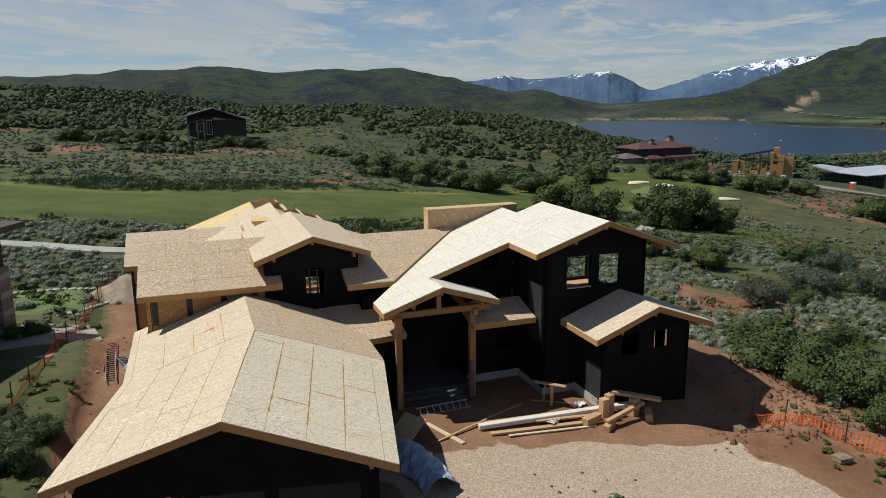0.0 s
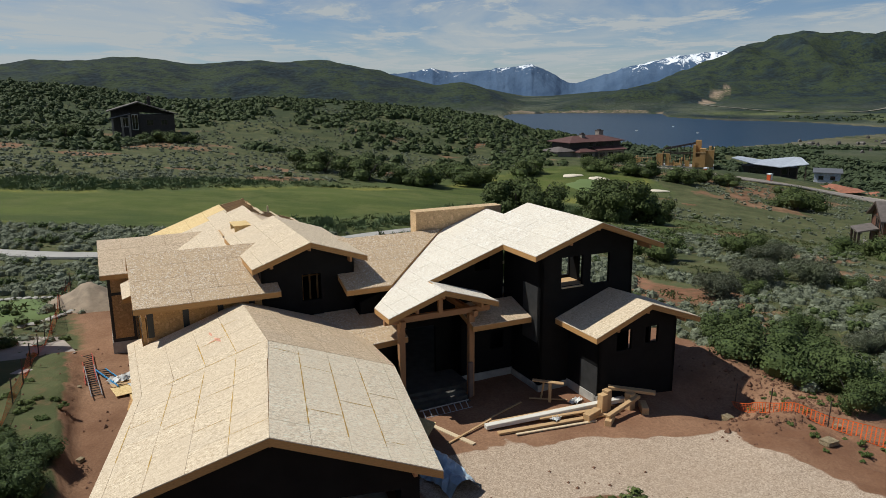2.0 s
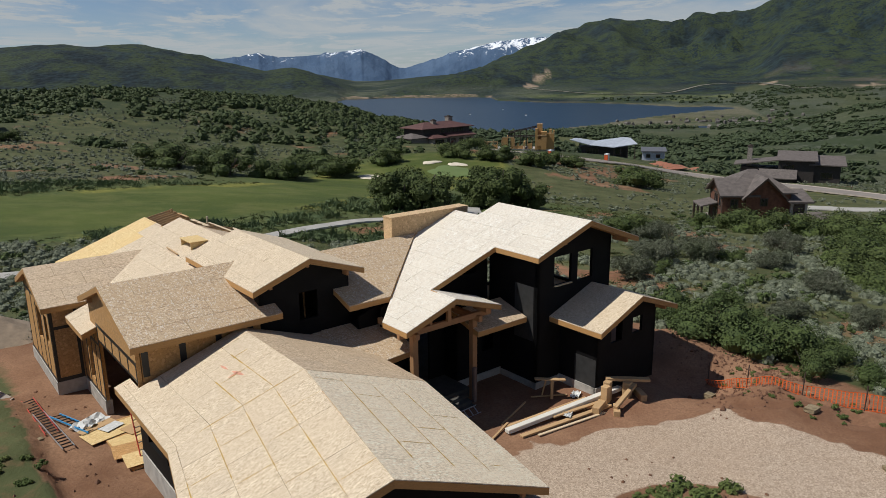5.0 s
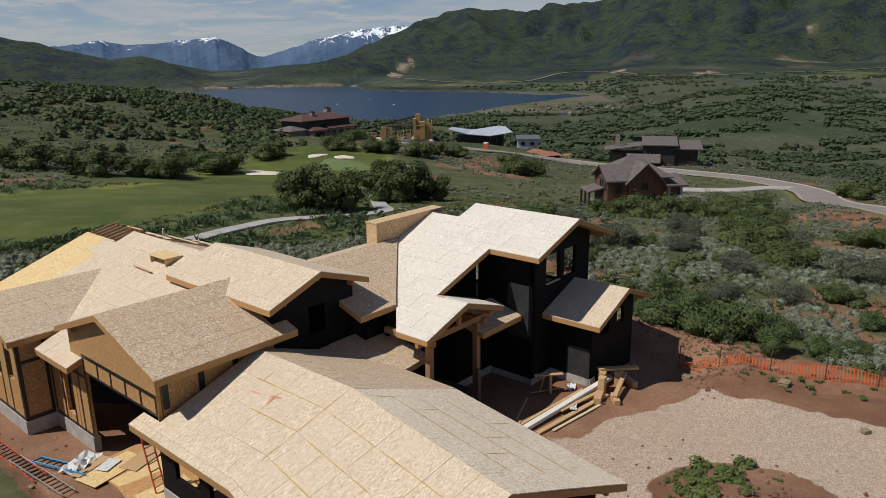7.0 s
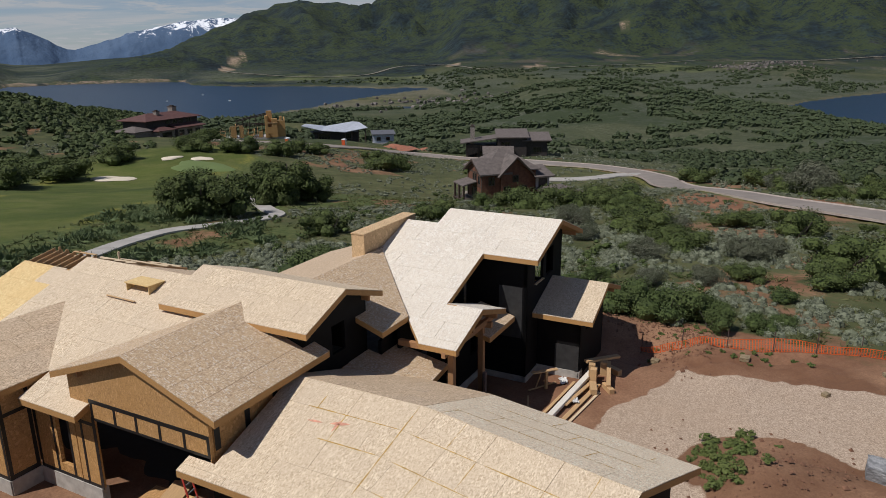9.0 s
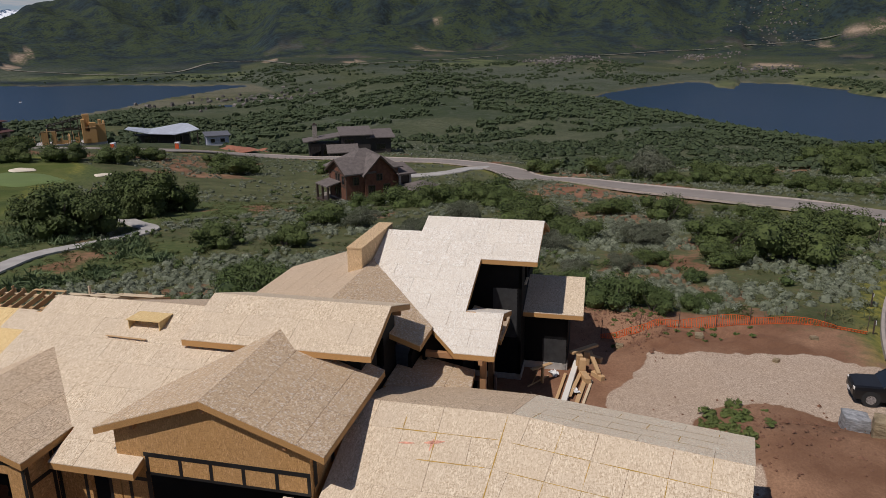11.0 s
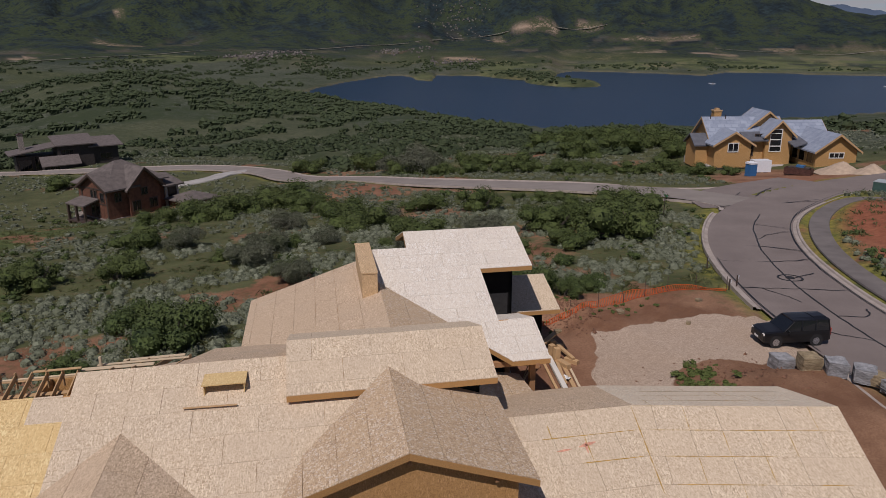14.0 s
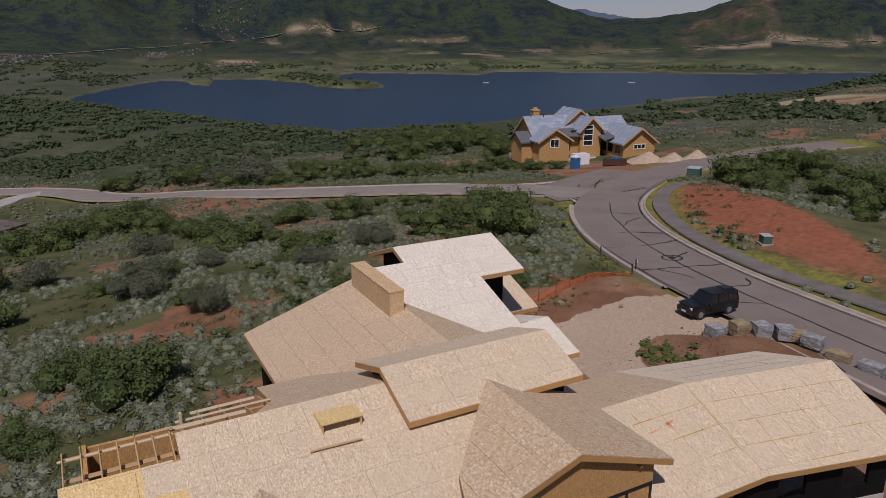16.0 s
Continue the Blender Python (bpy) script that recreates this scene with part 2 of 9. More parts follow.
# the far skyline: bearing, distance, angle over a level eye
CREST = [(-180, 2400, 1.2), (-60, 2400, 1.2), (-35, 2400, 1.33), (-31.4, 2400, 1.53), (-27.7, 2400, 1.81), (-20.7, 2400, 1.94), (-18.2, 2400, 1.85), (-16.6, 2400, 1.68), (-14.8, 2400, 1.8), (-11.8, 2400, 2.0), (-6.1, 2400, 1.8), (-3.4, 2350, 1.32), (-1.6, 2300, 0.85), (0.6, 2250, 0.45), (2, 2200, 0.15), (4.2, 2150, 0.3), (6.3, 2100, -0.35), (7.9, 2000, -1.2), (9.1, 1950, -1.75), (10.6, 1930, -1.73), (13.9, 2000, -1.05), (17.1, 2200, -0.4), (19.4, 2500, 0.3), (21.6, 2900, 1.05), (23.3, 3300, 1.7), (24.7, 3500, 2.5), (28.7, 3700, 3.46), (30.4, 3700, 3.15), (33, 3700, 3.22), (34.3, 3700, 3.08), (36, 3700, 3.57), (43, 3700, 4.4), (52, 3700, 4.8), (65, 3600, 4.2), (75, 3500, 3.4), (82, 3400, 3.3), (86, 3400, 3.4), (91, 3400, 3.3), (95.5, 3400, 3.0), (98, 3400, 2.9), (102.2, 3300, 2.5), (103.5, 3200, 1.9), (105.2, 3100, 1.33), (107.3, 3000, 0.9), (110.2, 3000, 1.0), (113.7, 3000, 1.45), (116, 3000, 2.15), (119, 3000, 2.7), (126, 3000, 2.3), (140, 3000, 2), (180, 2600, 1.2)]
# the near hills: bearing, distance, height of their top
BROW = [(-180, 400, 10), (-60, 400, 18), (-35, 400, 19), (-30, 395, 18), (-24, 390, 13.5), (-18.5, 340, 8.6), (-14.5, 340, 8), (-10.7, 340, 9.2), (-6, 340, 8), (-1.3, 340, 5.8), (3.4, 342, 2.8), (8, 350, -2), (10.3, 361, -7), (13, 400, -14), (20, 430, -28), (27.5, 451, -30), (36.7, 535, -40), (43, 680, -34), (47.3, 691, -18.5), (51.6, 697, -12.5), (55.9, 683, -19), (60.4, 616, -26), (65, 562, -31.5), (69.5, 497, -30.5), (74, 453, -31.8), (78.6, 425, -36), (83.7, 400, -39.5), (88.5, 400, -39.5), (98.2, 400, -38), (110, 426, -26.5), (116.4, 478, -26.3), (120, 521, -24), (123.2, 562, -17.5), (126.3, 600, -16), (140, 600, -12), (180, 450, 0)]
# soil cuts, red slopes and lush meadows far off: bearing, distance, half width in bearing, half depth
SCARS = [(22.8, 1966, 0.55, 80), (23.5, 2122, 0.41, 60), (24.2, 2204, 0.32, 60), (46.8, 1525, 0.91, 36), (53.4, 1870, 1.9, 70), (53.3, 2105, 0.41, 25), (84.0, 2245, 2.4, 24), (88.2, 2317, 0.91, 40), (81.2, 2161, 0.91, 60), (78.2, 1568, 1.82, 68), (92.9, 1831, 1.37, 54), (93.8, 2117, 2.73, 30), (40.3, 1688, 0.55, 44), (121, 2012, 2.73, 32), (124.8, 2062, 1.14, 40), (115.9, 1962, 2.73, 25), (109.4, 1990, 1.82, 25), (102.1, 1953, 1.37, 36), (97.2, 1768, 1.82, 25)]
RED_SLOPES = [(116.1, 2267, 4.1, 275), (120.6, 2060, 3.65, 70), (78.2, 1570, 2.05, 118), (73.2, 1785, 1.2, 90)]
LUSH = [(55.8, 1475, 5.0, 110), (26.9, 1609, 5.0, 76), (35.2, 1490, 3.65, 102), (81.6, 1376, 2.73, 120), (92.7, 1460, 5.5, 144), (103.9, 1548, 11.4, 192), (118, 1540, 7, 120), (86.5, 1030, 4, 90), (82.5, 1230, 3, 130), (75.2, 1140, 0.9, 60)]
SWELL = [(103, 272, -6.1), (195, 190, 6.9), (125, 245, 8.4), (165, 250, 1.6), (165, 145, 3.1), (95, 125, -2.8), (32, 178, -3.9), (65, 205, 4.9), (75, 268, 9.8), (130, 295, 8.1)]


def spline(pts, step):
    """A smooth line through plan points, resampled."""
    p = np.array([pts[0], *pts, pts[-1]], float)
    out = []
    for i in range(1, len(p) - 2):
        a, b, c, d = p[i - 1], p[i], p[i + 1], p[i + 2]
        n = max(2, int(np.hypot(*(c - b)) / step))
        t = np.linspace(0, 1, n, endpoint=False)[:, None]
        out.append(0.5 * (2 * b + (c - a) * t + (2 * a - 5 * b + 4 * c - d) * t ** 2 + (3 * b - a - 3 * c + d) * t ** 3))
    return np.concatenate([*out, p[-2][None]])


# centre lines in plan
ROAD_NEAR = spline([(-14, -6), (-6, -3.4), (6, 0.2), (16, 2.8), (25, 5.0), (33, 6.3), (43.3, 6.8), (53, 6.1), (62.4, 4.2), (70, 1.2), (77, -3.2), (85, -9.5), (92, -17), (98, -27), (102, -40), (104, -56)], 1.5)
ROAD_FAR = spline([(74, 3), (78, 6.5), (83, 12.5), (87.5, 21), (93.5, 34), (99, 46), (105, 59), (113.5, 72), (124, 86), (134, 97), (143, 105), (150, 112.5), (155, 123), (157, 139), (156, 159), (158, 180), (162, 200), (162, 213), (155, 222), (141, 227), (126, 229), (113, 235), (100, 246), (86, 254)], 2.0)
FOOT_PATH = spline([(-8, -12), (6, -8), (14, -5.8), (20.2, -4.2), (25.7, -2.5), (31.5, -0.9), (41.6, -0.1), (51.5, -0.7), (61.8, -2.9), (69, -6.2), (73.4, -10), (74.2, -14), (73, -20), (70, -25)], 1.0)
CART_PATH = spline([(-75, 58), (-55, 60), (-38.6, 60.7), (-25.5, 59.8), (-12, 63.5), (-4, 70), (2.5, 77.5), (9.5, 84.5), (14.5, 87.8), (19, 88.6), (25, 90), (31, 93.3), (33, 100), (35.2, 107), (37.9, 115), (43, 126)], 1.2)
FAIRWAY = spline([(-110, 92), (-60, 90), (-40, 91), (-20, 99), (0, 114), (14, 132), (24, 158), (38, 185), (60, 200)], 4.0)


def off_line(x, y, line):
    """Plan distance from a line."""
    x, y = np.asarray(x, float), np.asarray(y, float)
    d = np.full(x.shape, 1e9)
    near = (x > line[:, 0].min() - 15) & (x < line[:, 0].max() + 15) & (y > line[:, 1].min() - 15) & (y < line[:, 1].max() + 15)
    xs, ys = x[near], y[near]
    dd = np.full(xs.shape, 1e9)
    for a, b in zip(line[:-1], line[1:]):
        ab = b - a
        t = np.clip(((xs - a[0]) * ab[0] + (ys - a[1]) * ab[1]) / (ab @ ab + 1e-9), 0, 1)
        dd = np.minimum(dd, (xs - a[0] - t * ab[0]) ** 2 + (ys - a[1] - t * ab[1]) ** 2)
    d[near] = np.sqrt(dd)
    return d


def bump(x, y, bx, by, amp, s1, s2, turn=0.0):
    c, s = math.cos(radians(turn)), math.sin(radians(turn))
    dx, dy = x - bx, y - by
    return amp * np.exp(-((dx * c + dy * s) / s1) ** 2 - ((-dx * s + dy * c) / s2) ** 2)


def near_ground(x, y):
    z = QUAD[0] + QUAD[1] * x + QUAD[2] * y + QUAD[3] * x * x + QUAD[4] * x * y + QUAD[5] * y * y
    return z


def land(x, y):
    """Height of the ground."""
    x, y = np.asarray(x, float), np.asarray(y, float)
    dx, dy = x - CX, y - CY
    r = np.hypot(dx, dy) + 1e-6
    az = np.degrees(np.arctan2(dx, dy))
    rr = np.minimum(r, 255.0) / r
    z = near_ground(CX + dx * rr, CY + dy * rr)
    z = z + bump(x, y, 30, 30, 0.9, 22, 22) - bump(x, y, 92, 120, 1.3, 18, 18)
    for bx, by, amp in SWELL:
        z = z + bump(x, y, bx, by, amp, 42, 42)
    z = z + (fbm(x / 19, y / 19, 3, 2) - 0.5) * 0.9 * smooth(40, 120, r)
    # rising or falling to the brow of the near hills, then down to the shore
    ba = [b[0] for b in BROW]
    br, bz = np.interp(az, ba, [b[1] for b in BROW]), np.interp(az, ba, [b[2] for b in BROW])
    k = smooth(0.5, 1.0, r / br)
    z = z * (1 - k) + bz * k + (fbm(x / 70, y / 70, 4, 5) - 0.5) * 7 * smooth(0.45, 0.75, r / br)
    ns = np.maximum(np.interp(az, SHORE_AZ, NEAR_SHORE), br * 1.12)
    fs = np.maximum(np.interp(az, SHORE_AZ, FAR_SHORE), ns)
    wob = 25 * (fbm(az / 1.3 + 40, az * 0 + 3.3, 3, 8) - 0.5)
    ns, fs = ns + wob, fs + wob
    k = smooth(0, 1, (r - br) / (np.minimum(ns, br * 1.8) - br))
    z = z * (1 - k) + (LAKE + 1.5) * k
    # far country: a low shelf by the water, then the mountain flank with its spurs
    ca = [c[0] for c in CREST]
    cr, ce = np.interp(az, ca, [c[1] for c in CREST]), np.interp(az, ca, [c[2] for c in CREST])
    zc = 17 + np.tan(np.radians(ce)) * cr
    t = np.clip((r - fs) / np.maximum(cr - fs, 50), 0, 1.25)
    shelf, low = np.where(az > 20, 0.34, 0.2), np.where(az > 20, 0.13, 0.12)
    g = np.where(t < shelf, low * (t / shelf) ** 1.2, low + (1 - low) * (np.maximum(np.minimum(t, 1) - shelf, 0) / (1 - shelf)) ** 1.12)
    g = np.where(t > 1, 1 - 0.9 * (t - 1), g)
    tall = np.maximum(zc - LAKE, 12)
    wx, wy = dx + 160 * fbm(dx / 500, dy / 500, 2, 5), dy + 160 * fbm(dx / 500 + 9, dy / 500, 2, 6)
    ridg = 1 - np.abs(2 * fbm(wx / 560 + 3, wy / 560, 4, 21) - 1) * 2.4
    spur = 1 - np.abs(2 * fbm(az / 7.5 + 7 + fbm(dx / 420, dy / 420, 3, 15) * 0.9, r / 900 + 0.12 * az, 4, 23) - 1) * 2.4
    ridg = np.where(az > 16, 0.7 * ridg + 0.4 * spur, 0.55 * ridg)
    far = LAKE + 1.5 + (zc - LAKE) * g + ridg * tall * 0.34 * smooth(0.28, 0.6, t) * (1 - 0.8 * smooth(0.7, 1.0, t)) + (fbm(dx / 150, dy / 150, 5, 31) - 0.45) * tall * 0.2 * smooth(0.3, 0.6, t) + (fbm(dx / 160, dy / 160, 3, 33) - 0.45) * 9 * smooth(0.02, 0.12, t)
    z = np.where(r < ns, z, np.maximum(far, LAKE + 1.0))
    lake_in = np.where((r > ns) & (r < fs), np.minimum(smooth(0, 20, r - ns), smooth(0, 20, fs - r)), 0)
    tongue = 1 - smooth(0.6, 1.0, np.hypot((az - 86.2 + (r - 1030) / 60) / 3.4, (r - 1030) / 95))
    tongue = np.maximum(tongue, 1 - smooth(0.6, 1.0, np.hypot((az - 82.2 + (r - 1200) / 70) / 2.6, (r - 1200) / 130)))
    tongue = np.maximum(tongue, 0.55 * (1 - smooth(0.7, 1.0, np.hypot((az - 114.5 - (r - 790) / 28) / 4.6, (r - 790) / 95) + 0.3 * (fbm(x / 60, y / 60, 3, 34) - 0.5))))      # silt shelf
    cove = 1 - smooth(0.7, 1.0, np.hypot((az - 35.5) / 5, (r - 815) / 48))
    z = z - 7 * np.maximum(lake_in * (1 - tongue), 0) + 4 * tongue
    z = z * (1 - cove) + (LAKE - 4) * cove
    z = z + bump(x, y, 50, -11.5, 2.0, 24, 5.5, 0) - bump(x, y, 118, -8, 1.2, 26, 20, 0) + bump(x, y, 100, 74, 1.6, 20, 14, 50) - bump(x, y, 275, -95, 4.5, 90, 70, 0)
    z = z + 6 * np.clip(1 - np.abs(r - fs - 14) / 26, 0, 1) * smooth(7, 9, az) * smooth(20, 18.5, az)      # the dam
    # building plot: levelled, with the garage bank and the court
    u, v = loc(x, y)
    flat = (1 - smooth(0, 9, np.maximum(np.maximum(-3 - u, u - 31), np.maximum(4 - v, v - 42))))
    pad = 0.62 + 0.25 * smooth(8, 2, u) + 0.12 * (fbm(x / 2.2, y / 2.2, 3, 3) - 0.5)
    z = z * (1 - flat) + pad * flat
    z = z + 0.62 * (1 - smooth(0.78, 1.15, np.hypot((u - 15.2) / 4.0, (v - 4.2) / 4.8)))        # soil banked up behind the boulders
    z = z + bump(u, v, 17.6, 8.2, 0.55, 2.8, 1.8, -32)
    z = z + bump(u, v, 32.2, 18.6, 0.7, 1.6, 2.4, 0) * (0.6 + 0.8 * fbm(x / 0.9, y / 0.9, 3, 12))
    z = z - bump(u, v, 29.3, 15.4, 1.05, 2.3, 1.9, 0) + bump(u, v, 28.4, 9.9, 0.35, 2.6, 1.3, 0)
    z = z + (fbm(x / 0.75, y / 0.75, 4, 14) - 0.5) * 0.7 * (bump(u, v, 28.6, 12.8, 1.0, 2.2, 1.6, 20) + bump(u, v, 30.5, 9.5, 0.9, 2.0, 3.4, 10) + bump(u, v, 30.2, 4.5, 0.9, 1.8, 3.2, 0) + bump(u, v, 16.5, 6.5, 0.6, 3.5, 3.0, 0) + bump(u, v, 0.9, 26, 0.5, 0.9, 9, 0))
    z = z + bump(u, v, 30.0, 12.2, 0.45, 2.5, 1.2, 10) * (0.6 + 0.8 * fbm(x / 0.7, y / 0.7, 3, 13))
    lip = 1.0 + 0.5 * (fbm(v / 2.3, v * 0 + 1.7, 3, 6) - 0.5)
    z = z + 0.75 * (1 - smooth(-0.35, 0.25, u - lip)) * smooth(-9, -3, u) * smooth(4, 9, v) * (1 - smooth(33, 36, v))
    return z

# ---- mesh helpers ----
def mesh_from(name, verts, faces, mats=(), smooth_it=False):
    me = bpy.data.meshes.new(name)
    me.from_pydata([tuple(map(float, p)) for p in verts], [], [tuple(f) for f in faces])
    for m in mats:
        me.materials.append(m)
    if smooth_it:
        me.polygons.foreach_set("use_smooth", [True] * len(me.polygons))
    me.update()
    return me


def big_mesh(name, verts, faces, mats=(), smooth_it=True, colours=None):
    """verts n x 3, faces m x 4 or m x 3, in numpy. colours: attribute name -> n x 3."""
    me = bpy.data.meshes.new(name)
    k = faces.shape[1]
    me.vertices.add(len(verts))
    me.vertices.foreach_set("co", np.ascontiguousarray(verts, np.float32).ravel())
    me.loops.add(faces.size)
    me.loops.foreach_set("vertex_index", np.ascontiguousarray(faces, np.int32).ravel())
    me.polygons.add(len(faces))
    me.polygons.foreach_set("loop_start", np.arange(0, faces.size, k, dtype=np.int32))
    me.polygons.foreach_set("use_smooth", np.full(len(faces), smooth_it))
    for m in mats:
        me.materials.append(m)
    me.update(calc_edges=True)
    for key, c in (colours or {}).items():
        at = me.color_attributes.new(key, "FLOAT_COLOR", "POINT")
        at.data.foreach_set("color", np.concatenate([c, np.ones((len(c), 1))], 1).astype(np.float32).ravel())
    return me


def part(name, me, parent=None, label="", m=None):
    """A mesh (or bmesh) as one object under a thing or part."""
    if isinstance(me, bmesh.types.BMesh):
        d = bpy.data.meshes.new(name)
        me.to_mesh(d)
        me.free()
        me = d
    ob = new(name, me)
    if parent is not None:
        ob.parent = parent
    if m is not None:
        ob.matrix_basis = m
    if label:
        ob["label"] = label
    return ob


def add_box(bm, lo, hi, bevel=0.0, m=None, mat=0):
    vs = [bm.verts.new(Vector((lo[0] if i & 1 == 0 else hi[0], lo[1] if i & 2 == 0 else hi[1], lo[2] if i & 4 == 0 else hi[2]))) for i in range(8)]
    fs = [bm.faces.new([vs[i] for i in q]) for q in ((0, 2, 3, 1), (4, 5, 7, 6), (0, 1, 5, 4), (2, 6, 7, 3), (0, 4, 6, 2), (1, 3, 7, 5))]
    for f in fs:
        f.material_index = mat
    if bevel:
        es = list({e for f in fs for e in f.edges})
        out = bmesh.ops.bevel(bm, geom=es, offset=bevel, segments=1, affect="EDGES", profile=0.7)
        vs = list({v for f in out["faces"] for v in f.verts})
        vs = list({v for v in vs} | {v for v in fs_verts(fs)})
    if m is not None:
        bmesh.ops.transform(bm, matrix=m, verts=[v for v in vs if v.is_valid])
    return vs


def fs_verts(fs):
    return [v for f in fs if f.is_valid for v in f.verts]


def box_mesh(name, size, mat, bevel=0.0, origin=(0, 0, 0)):
    """A box mesh centred on origin."""
    bm = bmesh.new()
    h = [s / 2 for s in size]
    add_box(bm, [origin[i] - h[i] for i in range(3)], [origin[i] + h[i] for i in range(3)], bevel)
    me = bpy.data.meshes.new(name)
    bm.to_mesh(me)
    bm.free()
    me.materials.append(mat)
    return me


def prism(name, poly, z0, z1, mats):
    """Upright prism over a plan polygon; z0, z1 numbers or functions of (x, y)."""
    f0 = z0 if callable(z0) else (lambda x, y: z0)
    f1 = z1 if callable(z1) else (lambda x, y: z1)
    n = len(poly)
    v = [(x, y, f0(x, y)) for x, y in poly] + [(x, y, f1(x, y)) for x, y in poly]
    f = [tuple(range(n))[::-1], tuple(range(n, 2 * n))] + [(i, (i + 1) % n, n + (i + 1) % n, n + i) for i in range(n)]
    return mesh_from(name, v, f, mats)


# ---- ground ----
G = Mat("land", 0.95, 0, 0.2)
za, zb = G.n.new("ShaderNodeSeparateColor"), G.n.new("ShaderNodeSeparateColor")
G.l.new(G.attr("zone_a"), za.inputs[0])
G.l.new(G.attr("zone_b"), zb.inputs[0])
zc = G.n.new("ShaderNodeSeparateColor")
G.l.new(G.attr("zone_c"), zc.inputs[0])
g_p = G.world_co()
g_fine, g_mid, g_big, g_grain = G.noise(1.4, 6, 0.6, g_p), G.noise(0.22, 5, 0.6, g_p), G.noise(0.03, 5, 0.6, g_p), G.noise(9, 5, 0.65, g_p)
c_field = G.mix(G.ramp(g_mid, 0.3, 0.7), (0.044, 0.056, 0.02), (0.108, 0.114, 0.05))
c_field = G.mix(G.ramp(g_fine, 0.52, 0.75, 0, 0.6), c_field, (0.17, 0.1, 0.055))
c_dirt = G.mix(G.ramp(g_mid, 0.36, 0.64), (0.175, 0.09, 0.05), (0.335, 0.195, 0.116))
c_dirt = G.mix(G.ramp(g_grain, 0.35, 0.7, 0, 0.6), c_dirt, (0.13, 0.066, 0.04))
c_fair = G.mix(G.ramp(g_big, 0.35, 0.65), (0.054, 0.075, 0.015), (0.096, 0.116, 0.026))
c_fair = G.mix(G.ramp(g_mid, 0.45, 0.72, 0, 0.6), c_fair, (0.15, 0.145, 0.05))
c_fair = G.mix(G.ramp(g_fine, 0.3, 0.8, 0, 0.3), c_fair, (0.045, 0.07, 0.012))
c_fair = G.mix(G.ramp(G.noise(0.05, 4, 0.6, G.mapped(g_p, (0.35, 1, 1), (0, 0, 15))), 0.5, 0.64, 0, 0.65), c_fair, (0.034, 0.056, 0.014))
c_fair = G.mix(G.ramp(G.noise(0.11, 5, 0.65, G.mapped(g_p, (0.5, 1, 1), (0, 0, -20))), 0.55, 0.7, 0, 0.6), c_fair, (0.135, 0.148, 0.042))
c_rough = G.mix(G.ramp(g_fine, 0.35, 0.7), (0.045, 0.07, 0.02), (0.115, 0.128, 0.042))
g_far = G.noise(0.0045, 6, 0.62, g_p)
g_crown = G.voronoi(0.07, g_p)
# far forest: cloud shadow and blue distance haze are put into these colours
c_wood_shade_haze = G.mix(G.ramp(g_far, 0.4, 0.6), (0.0048, 0.0115, 0.0178), (0.0108, 0.0215, 0.0295))
c_wood_shade_haze = G.mix(G.ramp(G.noise(0.02, 8, 0.75, g_p, 0.6), 0.47, 0.6, 0, 0.8), c_wood_shade_haze, (0.019, 0.036, 0.042))
c_wood_shade_haze = G.mix(G.ramp(G.noise(0.0085, 7, 0.72, g_p, 0.8), 0.55, 0.66, 0, 0.75), c_wood_shade_haze, (0.031, 0.052, 0.052))
c_wood_shade_haze = G.mix(G.ramp(g_crown, 0.25, 0.6, 0.75, 0), c_wood_shade_haze, (0.004, 0.0092, 0.0115))
c_meadow = G.mix(G.ramp(g_mid, 0.3, 0.7), (0.066, 0.076, 0.05), (0.112, 0.12, 0.084))
c_meadow = G.mix(G.ramp(G.noise(0.55, 5, 0.7, g_p), 0.46, 0.58, 0, 0.75), c_meadow, (0.026, 0.037, 0.02))
c_meadow = G.mix(G.ramp(G.noise(0.02, 5, 0.65, g_p), 0.5, 0.62, 0, 0.7), c_meadow, (0.036, 0.049, 0.024))
zd = G.n.new("ShaderNodeSeparateColor")
G.l.new(G.attr("zone_d"), zd.inputs[0])
g_patch = G.noise(0.03, 6, 0.7, g_p)
c_lush = G.mix(G.ramp(g_patch, 0.35, 0.65), (0.075, 0.094, 0.036), (0.125, 0.132, 0.06))
c_scar = G.mix(G.ramp(g_patch, 0.3, 0.7), (0.2, 0.14, 0.095), (0.38, 0.29, 0.21))
c_slope = G.mix(G.ramp(g_patch, 0.4, 0.6), (0.05, 0.045, 0.032), (0.15, 0.088, 0.062))
c_tan = G.mix(G.ramp(g_mid, 0.3, 0.7), (0.3, 0.22, 0.13), (0.42, 0.33, 0.21))
c = G.mix(za.outputs[2], c_field, c_wood_shade_haze)
c = G.mix(zb.outputs[0], c, c_meadow)
c = G.mix(zd.outputs[2], c, c_slope)
c = G.mix(zd.outputs[0], c, c_lush)
c = G.mix(zd.outputs[1], c, c_scar)
c = G.mix(zb.outputs[2], c, c_rough)
c = G.mix(za.outputs[1], c, c_fair)
c = G.mix(zb.outputs[1], c, c_tan)
c_red = G.mix(G.ramp(g_fine, 0.3, 0.7), (0.2, 0.068, 0.036), (0.32, 0.12, 0.065))
c_dirt = G.mix(G.ramp(G.noise(0.02, 2, 0.5, g_p), 0.44, 0.54, 0, 0.25), c_dirt, c_red)
c_dirt = G.mix(G.attr("red_soil", "Fac"), c_dirt, c_red)
c = G.mix(G.ramp(G.math("ADD", za.outputs[0], G.math("MULTIPLY", G.math("SUBTRACT", g_fine, 0.5), 0.7)), 0.35, 0.65), c, c_dirt)
